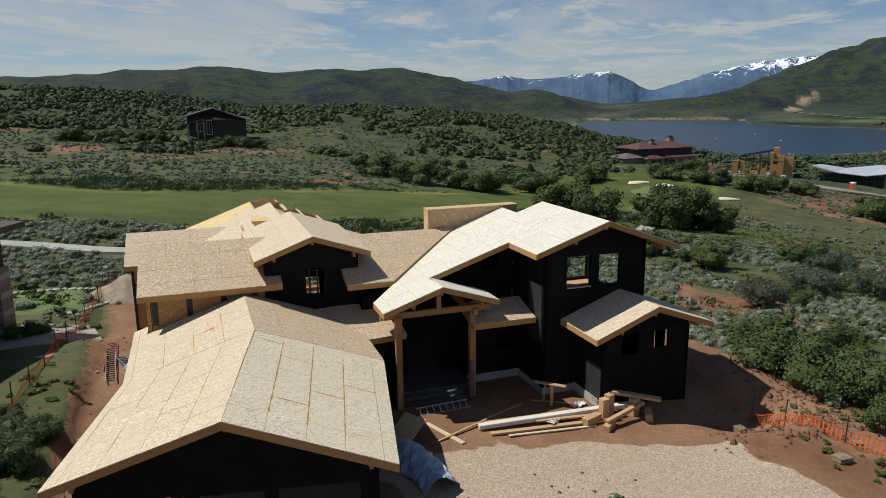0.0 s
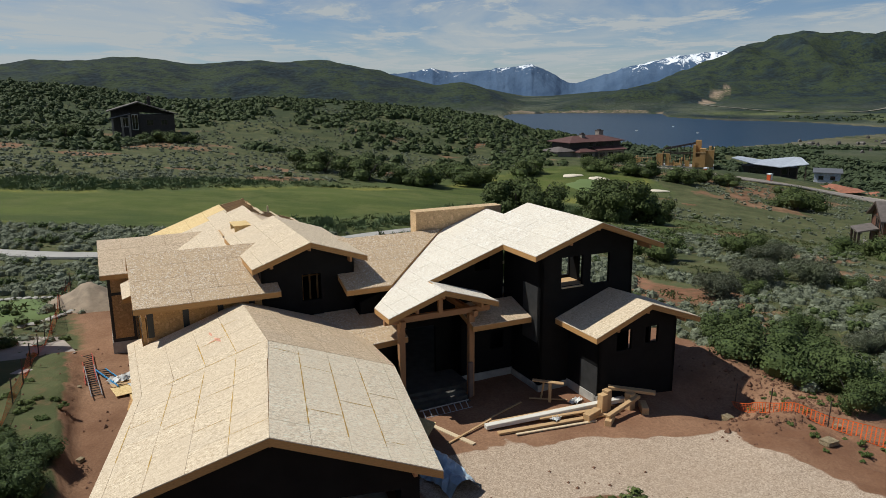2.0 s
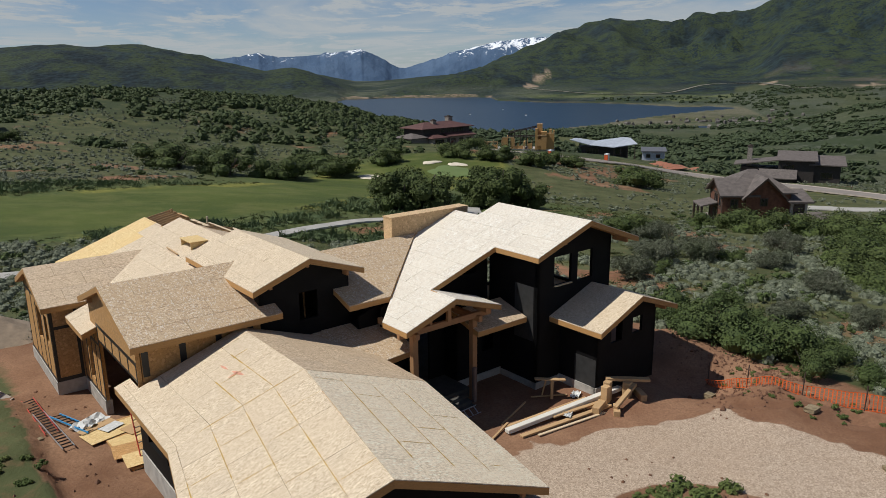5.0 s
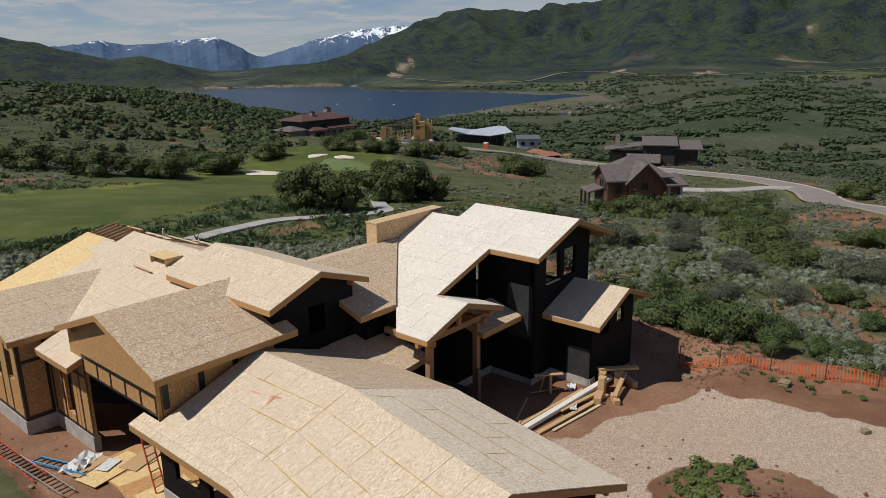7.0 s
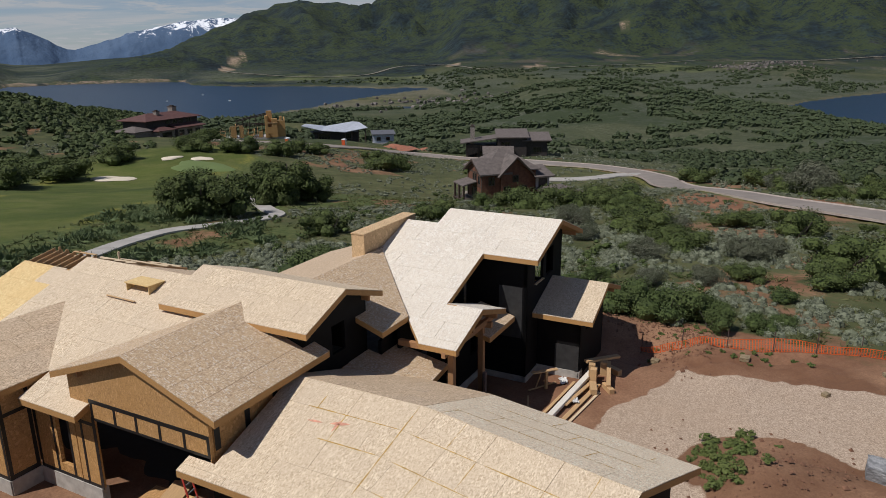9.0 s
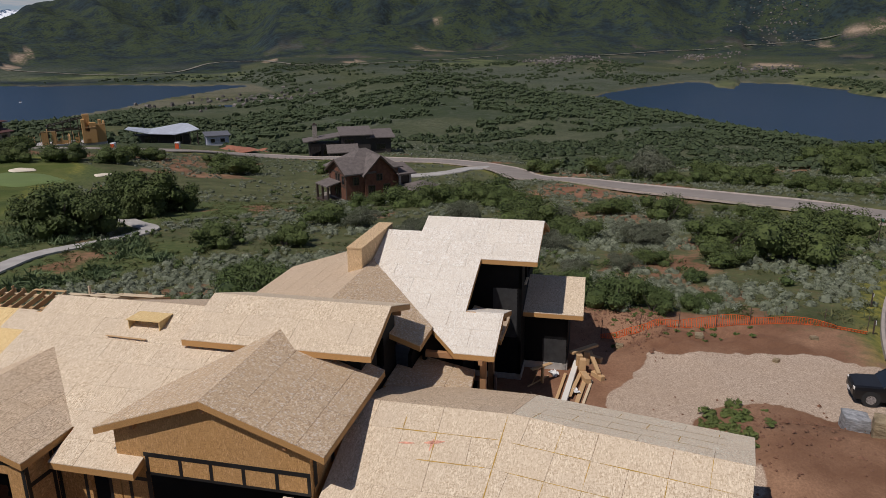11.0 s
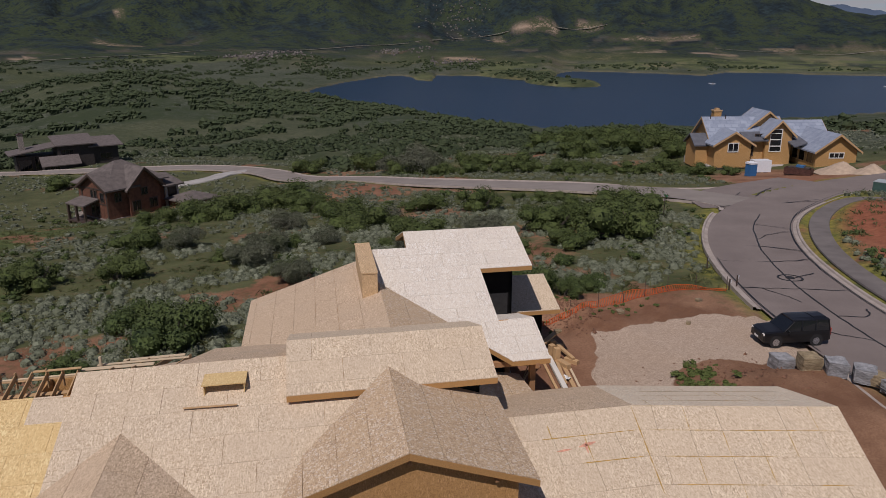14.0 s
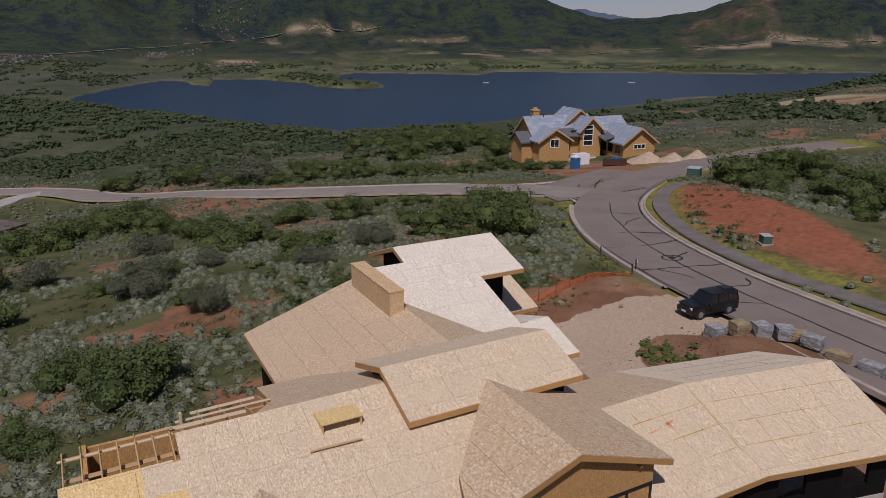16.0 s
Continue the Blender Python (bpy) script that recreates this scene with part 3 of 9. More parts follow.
c = G.mix(G.math("MULTIPLY", zc.outputs[2], G.ramp(G.math("ADD", G.math("MULTIPLY", G.noise(0.16, 4, 0.6, g_p), 0.5), G.math("MULTIPLY", G.noise(0.028, 5, 0.65, g_p), 0.5)), 0.44, 0.51, 0, 0.88)), c, G.mix(g_mid, (0.022, 0.034, 0.015), (0.05, 0.066, 0.028)))
c = G.mix(G.math("MULTIPLY", zc.outputs[1], 0.9), c, G.mix(G.ramp(g_fine, 0.35, 0.65), (0.11, 0.12, 0.03), (0.27, 0.245, 0.05)))
g_stone = G.voronoi(20, g_p, out="Color")
c_grav = G.mix(G.ramp(g_stone, 0.1, 0.9), (0.285, 0.21, 0.15), (0.55, 0.435, 0.33))
c_grav = G.mix(G.ramp(g_grain, 0.5, 0.75, 0, 0.5), c_grav, (0.27, 0.19, 0.125))
c_grav = G.mix(G.ramp(g_mid, 0.45, 0.75, 0, 0.3), c_grav, (0.36, 0.25, 0.165))
c = G.mix(G.ramp(G.math("ADD", zc.outputs[0], G.math("MULTIPLY", G.math("SUBTRACT", g_fine, 0.5), 0.55)), 0.4, 0.6), c, c_grav)
G.colour(c)
G.bump(G.math("ADD", G.math("ADD", g_fine, G.math("MULTIPLY", g_grain, 0.4)), G.math("MULTIPLY", za.outputs[2], G.math("MULTIPLY", g_crown, -40.0))), 0.6, 0.12)
M_LAND = G.m

PC = wor(13, 24)                # the polar grid starts under the house
n_az = [*np.arange(-56, -38, 1.0), *np.arange(-38, 130, 0.23), *np.arange(130, 140, 1.0)]
n_az += list(np.arange(140, 304, 4.0))
rings = [0.0] + list(0.8 * 1.0225 ** np.arange(0, 388))
az_g, r_g = np.meshgrid(np.radians(n_az), np.array(rings))
gx, gy = PC[0] + r_g * np.sin(az_g), PC[1] + r_g * np.cos(az_g)
gz = land(gx, gy)
for line_, half_ in ((ROAD_NEAR, 4.7), (ROAD_FAR, 4.2), (FOOT_PATH, 1.1), (CART_PATH, 1.25)):
    gz = gz - 0.28 * (1 - smooth(half_ + 0.1, half_ + 0.9, off_line(gx, gy, line_)))


def zones(x, y, z):
    dx, dy = x - CX, y - CY
    r, az = np.hypot(dx, dy), np.degrees(np.arctan2(dx, dy))
    u, v = loc(x, y)
    n3 = fbm(x / 1.7, y / 1.7, 4, 44)
    n1, n2 = fbm(x / 14, y / 14, 4, 41), fbm(x / 45, y / 45, 4, 43)
    plot = 1 - smooth(0, 3.5, np.maximum(np.maximum(np.where(v > 5, np.where(v > 35.5, 2.6, 0.6), -1.9) - u, u - np.where(v > 25, 25.3, 32.5)), np.maximum(1 - v, v - np.where(u > 17, 33.5, 43))) + (n1 - 0.5) * 6)
    dirt = plot * np.where((v > 5) & (v < 38), smooth(0.3, 1.0, u + (n3 - 0.5) * 0.8), 1)
    ex = smooth(0.56, 0.69, n1) * 0.62 * (r < np.where(az > 100, 460, 260))      # bare soil between the sage
    dirt = np.maximum(dirt, ex)
    fl0 = off_line(x, y, FAIRWAY)
    dirt = np.where(fl0 < 30, dirt * (plot > 0.01), dirt)
    bank = bump(x, y, 50, -7.6, 1.0, 26, 4.4, 0)
    dirt = np.maximum(dirt, np.clip(bank * 1.4, 0, 1))
    dirt = np.maximum(dirt, np.clip(1.3 * bump(x, y, 104, -8, 1.0, 12, 13, 0), 0, 1))
    dirt = np.maximum(dirt, 0.9 * np.clip(bump(x, y, 93, 62, 1.2, 11, 6, 50), 0, 1))
    # golf course: a fairway running across behind the house, then north
    fl = off_line(x, y, FAIRWAY)
    fair = 1 - smooth(14.5, 17.5, fl + 2.5 * np.sin(x / 11))
    fair = np.maximum(fair, 1 - smooth(0.85, 1.0, np.hypot((x - 58) / 17, (y - 203) / 17)))
    rough = 1 - smooth(19, 36, fl)
    rough = np.maximum(rough, 1 - smooth(0.9, 1.3, np.hypot((x - 50) / 26, (y - 112) / 15)))
    rough = np.maximum(rough, 0.85 * (1 - smooth(0.7, 1.3, np.hypot((x - 14) / 14, (y - 80) / 9))))
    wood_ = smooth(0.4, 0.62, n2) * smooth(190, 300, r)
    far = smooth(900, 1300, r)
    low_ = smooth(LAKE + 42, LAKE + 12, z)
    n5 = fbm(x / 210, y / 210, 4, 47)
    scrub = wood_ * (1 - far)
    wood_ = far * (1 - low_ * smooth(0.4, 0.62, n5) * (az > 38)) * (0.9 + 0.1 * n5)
    meadow = smooth(LAKE + 30, LAKE + 8, z) * smooth(480, 800, r) * smooth(0.38, 0.56, fbm(x / 190, y / 190, 4, 51))
    meadow = np.maximum(meadow, smooth(230, 330, r) * (1 - smooth(760, 840, r)) * smooth(36, 44, az) * (1 - smooth(90, 100, az)) * (0.55 + 0.45 * smooth(0.4, 0.6, n2)))
    meadow = np.maximum(meadow, smooth(97, 104, az) * smooth(125, 150, r) * (1 - smooth(560, 640, r)) * (0.6 + 0.4 * smooth(0.4, 0.6, n2)))
    meadow = np.maximum(meadow, smooth(43, 47, az) * (1 - smooth(78, 84, az)) * smooth(760, 820, r) * (1 - smooth(1350, 1500, r)) * (0.95 - 0.6 * smooth(0.5, 0.6, n5)))
    meadow = np.maximum(meadow, smooth(104, 107, az) * smooth(600, 640, r) * (1 - smooth(900, 930, r)))
    tan = smooth(0.6, 0.66, fbm(x / 120, y / 60, 4, 61)) * smooth(1150, 1500, r) * smooth(40, -10, z) * (az > 40) * 0.18
    tan = np.maximum(tan, smooth(LAKE + 2.2, LAKE + 1.2, z) * smooth(500, 700, r) * 0.22)
    tan = np.maximum(tan, 1 - smooth(0.7, 1.0, np.hypot((x - 200) / 52, (y + 122) / 20)))
    def patches(rows, ragged):
        out = np.zeros_like(x)
        for pa, pr, da, dr in rows:
            near = (np.abs(az - pa) < 2 * da) & (np.abs(r - pr) < 2 * dr)
            d = np.hypot((az[near] - pa) / da, (r[near] - pr) / dr) + (fbm(az[near] / da * 1.6, r[near] / dr * 1.6, 4, 66) - 0.5) * ragged
            out[near] = np.maximum(out[near], 1 - smooth(0.75, 1.1, d))
        return out
    scar = patches(SCARS, 1.0)
    fs_ = np.interp(az, SHORE_AZ, FAR_SHORE)
    scar = np.maximum(scar, (np.abs(r - fs_ - 14) < 16) * (az > 8) * (az < 20) * 0.8)
    red = patches(RED_SLOPES, 1.3) * smooth(0.35, 0.6, fbm(x / 60, y / 60, 4, 67))
    lush = patches(LUSH, 1.1) * (1 - 0.85 * smooth(0.52, 0.6, fbm(x / 45, y / 45, 4, 68)))
    # the stone court in front of the house and its way out to the road
    inside = np.maximum(np.maximum(13.0 - u, u - 27.4 - 0.7 * np.sin(v / 2.5)), v - 16.0 + 0.36 * np.maximum(u - 17, 0))
    inside = np.maximum(inside, -5.5 - v)
    hole = np.hypot((u - 17.6) / 3.6, (v - 7.2) / 3.9)
    hole = np.minimum(hole, np.hypot((u - 14.0) / 6.6, (v - 2.5) / 6.2))
    gravel = (1 - smooth(-0.25, 0.35, inside + (n3 - 0.5) * 1.6)) * smooth(0.9, 1.06, hole + (n3 - 0.5) * 0.25)
    verge = np.zeros_like(x)
    for ln, w in ((ROAD_NEAR, 5.0), (ROAD_FAR, 4.6), (FOOT_PATH, 1.2)):
        verge = np.maximum(verge, 1 - smooth(w, w + 2.6, off_line(x, y, ln) + (n1 - 0.5) * 3))
    verge = verge * (1 - np.clip(plot, 0, 1)) * smooth(0.25, 0.42, n3)
    edge = fl + 2.5 * np.sin(x / 11)
    verge = np.maximum(verge, smooth(13.5, 15.5, edge) * (1 - smooth(17, 20, edge)) * smooth(0.42, 0.6, n1) * 0.9)
    return np.stack([dirt, fair, wood_], -1), np.stack([meadow, tan, rough], -1), np.stack([gravel, verge, np.maximum(smooth(150, 300, r) * smooth(0.3, 0.5, fbm(x / 60, y / 60, 3, 49)) * (1 - meadow), scrub) * (1 - fair) * (1 - rough)], -1), np.stack([lush, scar, red], -1)


za_, zb_, zc_, zd_ = zones(gx, gy, gz)
nr, na = gx.shape
idx = np.arange(nr * na).reshape(nr, na)
q0, q1 = idx[:-1, :], idx[1:, :]
faces = np.stack([q0, np.roll(q0, -1, 1), np.roll(q1, -1, 1), q1], -1)[1:].reshape(-1, 4)[:, ::-1]
verts = np.stack([gx, gy, gz], -1).reshape(-1, 3)
first = np.stack([np.full(na, 0), idx[1], np.roll(idx[1], -1)], -1)
ground = new("ground", big_mesh("ground", verts, faces[:, ::-1][:, ::-1], [M_LAND], True, {"zone_a": za_.reshape(-1, 3), "zone_b": zb_.reshape(-1, 3), "zone_c": zc_.reshape(-1, 3), "zone_d": zd_.reshape(-1, 3), "red_soil": np.repeat(np.clip(bump(gx, gy, 55, -9, 1.4, 34, 6, 0), 0, 1).reshape(-1, 1), 3, 1)}))
tagged(ground, "dry sagebrush hillside with red soil, mown golf fairway and wooded mountain slopes", "ground", kind="structure")

# ---- the reservoir ----
W = Mat("lake_water", 0.28, 0, 0.06)
W.colour((0.002, 0.019, 0.046))
W.bump(W.noise(0.12, 4, 0.6, W.mapped(W.world_co(), (1, 3, 1))), 0.25, 0.6)
lake_v = [(PC[0] + r * math.sin(radians(a)), PC[1] + r * math.cos(radians(a)), LAKE) for r in (480, 1100, 1500, 1900) for a in range(-5, 150, 5)]
na_ = 31
lake_f = [(j * na_ + i, j * na_ + i + 1, (j + 1) * na_ + i + 1, (j + 1) * na_ + i) for j in range(3) for i in range(na_ - 1)]
tagged(new("water", mesh_from("water", lake_v, lake_f, [W.m])), "deep blue reservoir with calm rippled water", "lake", kind="structure")

# ---- snow-streaked peaks on the skyline ----
S_ = Mat("snowy_rock_hazed", 0.9, 0, 0.2)
s_p = S_.world_co()
s_z = S_.n.new("ShaderNodeSeparateXYZ")
S_.l.new(s_p, s_z.inputs[0])
# the blue in these rock colours is distance haze painted in
s_rock_hazed = S_.mix(S_.ramp(S_.noise(0.004, 6, 0.6, s_p), 0.35, 0.7), (0.05, 0.09, 0.16), (0.09, 0.14, 0.22))
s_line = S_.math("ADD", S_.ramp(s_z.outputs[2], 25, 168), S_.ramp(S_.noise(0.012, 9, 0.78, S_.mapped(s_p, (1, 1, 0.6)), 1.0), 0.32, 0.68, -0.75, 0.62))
S_.colour(S_.mix(S_.ramp(s_line, 0.78, 0.92), s_rock_hazed, (0.8, 0.83, 0.87)))
S_.bump(S_.noise(0.02, 6, 0.6, s_p), 0.8, 12)
PEAK_AZ = [-8, -1.8, 0.4, 1.7, 3, 5.4, 7.4, 9.5, 10.7, 12.4, 13, 14.4, 16.4, 18.7, 20.1, 22, 23.4, 26, 29, 32, 40]
PEAK_EL = [0.5, 0.95, 1.2, 1.42, 1.12, 1.14, 1.45, 1.63, 1.15, 0.2, 0.17, 0.6, 1.28, 1.79, 2.15, 2.28, 2.38, 2.4, 2.3, 2, 1.0]


def range_mesh(name, a0, a1, azs, els, r0, r1, step=0.1, seed=71, rows=26, mat=None):
    az = np.arange(a0, a1, step)
    tt = np.linspace(0, 1, rows)
    A, T = np.meshgrid(az, tt)
    el = np.interp(A, azs, els) + (fbm(A * 2.2, A * 0 + seed, 5, seed) - 0.5) * 0.2
    top = 17 + np.tan(np.radians(el)) * r1
    R = r0 + (r1 - r0) * T
    x, y = CX + R * np.sin(np.radians(A)), CY + R * np.cos(np.radians(A))
    rid = (1 - np.abs(2 * fbm(x / 330, y / 330, 5, seed + 3) - 1) * 2)
    z = -260 + (top + 260) * T ** 0.8 + rid * 60 * T * (1 - T) * 2
    n, m = A.shape
    i = np.arange(n * m).reshape(n, m)
    f = np.stack([i[:-1, :-1], i[:-1, 1:], i[1:, 1:], i[1:, :-1]], -1).reshape(-1, 4)
    return big_mesh(name, np.stack([x, y, z], -1).reshape(-1, 3), f, [mat or S_.m])


# ridge colour is mostly painted blue haze of distance
M_BLUE = plain("far_ridge_haze_blue", (0.06, 0.09, 0.14), 0.9, var=0.2, scale=0.004)
tagged(new("backdrop", range_mesh("snow_peaks", -8, 36, PEAK_AZ, PEAK_EL, 4250, 4800)), "rocky mountain range streaked with snow, painted blue-grey with distance haze", "mountains", kind="structure")
tagged(new("backdrop", range_mesh("east_range", 98, 122, [98, 103, 105.3, 106.6, 109, 111.5, 113.4, 118, 122], [1.2, 1.6, 1.8, 1.5, 1.08, 1.22, 1.3, 1.0, 0.8], 4450, 4800, seed=75, mat=M_BLUE)), "low mountain ridge far beyond the water, painted haze blue", "mountains", kind="structure")

# ---- roads and paths ----
def ribbon(name, line, offs, lift, mats, faces_mat=None, seed=0):
    """A strip along a plan line; offs: (sideways, up) of its cross-section."""
    d = np.gradient(line, axis=0)
    d /= np.linalg.norm(d, axis=1)[:, None]
    nrm = np.stack([d[:, 1], -d[:, 0]], 1)
    zc_ = land(line[:, 0], line[:, 1])
    k = np.ones(9) / 9
    zc_ = np.convolve(np.pad(zc_, 4, mode="edge"), k, mode="valid")
    V = []
    for o, up in offs:
        p = line + nrm * o
        zz = np.convolve(np.pad(land(p[:, 0], p[:, 1]), 4, mode="edge"), k, mode="valid")
        V.append(np.stack([p[:, 0], p[:, 1], 0.5 * zc_ + 0.5 * zz + lift + up], 1))
    V = np.stack(V, 1)
    n, m = V.shape[:2]
    i = np.arange(n * m).reshape(n, m)
    f = np.stack([i[:-1, :-1], i[:-1, 1:], i[1:, 1:], i[1:, :-1]], -1).reshape(-1, 4)
    return big_mesh(name, V.reshape(-1, 3), f, mats, False)


A_ = Mat("asphalt", 0.9, 0, 0.3)
a_p = A_.world_co()
a_col = A_.mix(A_.ramp(A_.noise(0.25, 5, 0.6, a_p), 0.3, 0.7), (0.195, 0.16, 0.142), (0.25, 0.208, 0.184))
a_col = A_.mix(A_.ramp(A_.noise(30, 3, 0.6, a_p), 0.3, 0.7, 0, 0.35), a_col, (0.08, 0.068, 0.064))
A_.colour(a_col)
A_.bump(A_.noise(40, 3, 0.6, a_p), 0.3, 0.01)
M_ASPHALT = A_.m
M_KERB = plain("kerb_concrete", (0.34, 0.29, 0.25), 0.9, var=0.2, scale=0.8, bump=0.2)
M_PATH = plain("path_concrete", (0.36, 0.34, 0.31), 0.9, var=0.15, scale=0.5)
M_TAR = plain("crack_sealant", (0.018, 0.017, 0.017), 0.6, var=0.2)
M_FOOT = plain("foot_path_asphalt", (0.15, 0.132, 0.12), 0.9, var=0.2, scale=0.6)

HW = 4.35
flat = [(o, 0.05 * (1 - (o / HW) ** 2)) for o in np.linspace(-HW, HW, 9)]
F_ = Mat("pale_asphalt", 0.9, 0, 0.3)
F_.colour(F_.mix(F_.ramp(F_.noise(0.25, 6, 0.65, F_.world_co()), 0.3, 0.7), (0.205, 0.178, 0.155), (0.265, 0.233, 0.205)))
M_ASPHALT_PALE = F_.m
road = tagged(new("road", ribbon("road", ROAD_NEAR, flat, 0.03, [M_ASPHALT])), "worn grey-mauve asphalt street with black sealed cracks", "road", kind="structure")
flat_b = [(o * 0.87, u) for o, u in flat]
tagged(new("road", ribbon("road_far", ROAD_FAR, flat_b, 0.3, [M_ASPHALT_PALE])), "pale grey asphalt street winding past the far houses", "road", kind="structure")


def kerb(line, side, hw, name="kerb", lift=0.0):
    prof = [(side * hw, -0.05), (side * hw, 0.05), (side * (hw + 0.05), 0.05), (side * (hw + 0.35), 0.06), (side * (hw + 0.42), 0.19), (side * (hw + 0.62), 0.2), (side * (hw + 0.64), -0.15)]
    me = ribbon(name, line, prof if side > 0 else prof[::-1], lift, [M_KERB])
    return tagged(new(name, me), "pale concrete rolled kerb beside the street", "kerb", kind="structure")


d_junction = np.hypot(ROAD_NEAR[:, 0] - 86, ROAD_NEAR[:, 1] - 4)
i_j = int(np.argmin(np.abs(ROAD_NEAR[:, 0] - 66)))
i_k = int(np.argmin(np.abs(ROAD_NEAR[:, 0] - 106)))
i_d0, i_d1 = int(np.argmin(np.abs(ROAD_NEAR[:, 0] - 20))), int(np.argmin(np.abs(ROAD_NEAR[:, 0] - 28)))
kerb(ROAD_NEAR, 1, HW)
kerb(ROAD_NEAR[i_d1:i_j], -1, HW)
kerb(ROAD_NEAR[:i_d0], -1, HW)
kerb(ROAD_FAR[7:], -1, HW * 0.87, lift=0.27)
kerb(ROAD_FAR[9:], 1, HW * 0.87, lift=0.27)
# the rounded corner between the two streets
kerb(spline([(68.2, 6.5), (71.5, 6.4), (74.6, 8.0), (77.2, 11.0), (80.5, 16.5)], 0.6), -1, 0.0)
kerb(spline([(87.5, 12.5), (87.8, 6.0), (90.5, 0), (95, -5)], 0.8), -1, 0.0)
junction = spline([(71, 3.5), (79, 4.0), (87, -1.5), (95, -10)], 1.0)
tagged(new("road", ribbon("junction", junction, [(o, 0) for o in np.linspace(-5.5, 5.5, 9)], 0.055, [M_ASPHALT])), "worn grey-mauve asphalt where two streets meet", "road", kind="structure")
tagged(new("pavement", ribbon("foot_path", FOOT_PATH, [(-1.05, -0.2), (-1.0, -0.06), (0, -0.04), (1.0, -0.06), (1.05, -0.2)], 0.02, [M_FOOT])), "narrow dark asphalt foot path curving along the street", "pavement", kind="structure")
tagged(new("pavement", ribbon("cart_path", CART_PATH, [(-1.2, -0.2), (-1.15, 0.0), (0, 0.02), (1.15, 0.0), (1.2, -0.2)], 0.03, [M_PATH])), "pale concrete golf cart path through rough grass", "path", kind="structure")

# sealed cracks in the asphalt
rngk = random.Random(5)


def crack(pts, width, wob):
    p = spline(pts, 0.35)
    off = np.cumsum(np.array([rngk.uniform(-1, 1) for _ in p])) * wob * 0.3
    off -= np.linspace(off[0], off[-1], len(off))
    d = np.gradient(p, axis=0)
    d /= np.linalg.norm(d, axis=1)[:, None]
    q = p + np.stack([d[:, 1], -d[:, 0]], 1) * off[:, None]
    return ribbon("sealed_crack", q, [(-width, 0), (0, 0.006), (width, 0)], 0.088, [M_TAR])


def at_road(s, o):
    i = int(np.clip(np.argmin(np.abs(ROAD_NEAR[:, 0] - s)), 1, len(ROAD_NEAR) - 2))
    d = ROAD_NEAR[i + 1] - ROAD_NEAR[i - 1]
    d /= np.linalg.norm(d)
    return ROAD_NEAR[i][0] + d[1] * o, ROAD_NEAR[i][1] - d[0] * o


cracks = [([at_road(s, -1.9) for s in (40, 44, 48, 53, 58)], 0.06, 0.7), ([at_road(53, -2.6), at_road(56, -2.9), at_road(61, -2.5), at_road(65, -3.2)], 0.07, 0.9), ([at_road(59, -4.1), at_road(59.4, 0), at_road(58.5, 4.1)], 0.05, 0.4), ([at_road(22, 0.4), at_road(24, -1.4), at_road(24.5, -2.6)], 0.05, 0.4), ([at_road(52, 0.6), at_road(55, 2.2), at_road(56, 4.0)], 0.05, 0.4), ([at_road(64, -0.4), at_road(70, -1.0), at_road(76, 0.5)], 0.08, 0.7), ([(76, 9), (79, 5.5), (84, 2)], 0.07, 0.6), ([at_road(29, -0.8), at_road(32, -1.5), at_road(33, -2.6)], 0.05, 0.3), ([at_road(s, 0.3) for s in range(6, 70, 6)], 0.07, 0.12), ([at_road(s, -4.15) for s in range(6, 66, 6)], 0.05, 0.03),
          ([at_road(s, 4.15) for s in range(6, 90, 6)], 0.05, 0.03),
          ([at_road(54, -1.8), at_road(58, -2.0), at_road(63, -1.6), at_road(68, -2.4)], 0.09, 0.6), ([at_road(50, 0.2), at_road(55, -1.2), at_road(62, -1.4)], 0.08, 0.5),
          ([at_road(33, -4.2), at_road(33.4, 0), at_road(33, 4.2)], 0.06, 0.3), ([at_road(47, -4.2), at_road(47.5, 0), at_road(47, 4.2)], 0.09, 0.2),
          ([at_road(41, -4.2), at_road(41.5, 0), at_road(44, 4.2)], 0.07, 0.4), ([at_road(70, -4.0), at_road(77, 3.6)], 0.11, 0.15), ([(71, 7), (75, 2.5), (82, 0), (88, -3)], 0.09, 0.3),
          ([at_road(26, 0.3), at_road(27, 2.5), at_road(28, 3.2)], 0.06, 0.3), ([at_road(36, 1.0), at_road(38.5, 3.0)], 0.06, 0.3), ([(79, 8.5), (82, 5), (85, 4)], 0.1, 0.6)]
for pts, w, wob in cracks:
    o = new("sealed_crack", crack(pts, w, wob))
    o.parent = road
ring = [(at_road(37, 0.6)[0] + 0.95 * math.cos(a), at_road(37, 0.6)[1] + 0.95 * math.sin(a)) for a in np.linspace(0, 6.283, 20)]
o = new("sealed_crack", crack(ring, 0.09, 0.02))
o.parent = road
mh = at_road(37, 0.6)
bm = bmesh.new()
bmesh.ops.create_cone(bm, cap_ends=True, segments=20, radius1=0.36, radius2=0.34, depth=0.05)
manhole = part("manhole_cover", bm, None, m=pose(mh[0], mh[1], float(land(*mh)) + 0.1))
manhole.data.materials.append(M_TAR)
tagged(manhole, "round dark iron manhole cover set in the street", "manhole cover", kind="structure")

# sand bunkers and the putting green
M_SAND = plain("bunker_sand", (0.62, 0.55, 0.43), 0.95, var=0.08, scale=0.6)


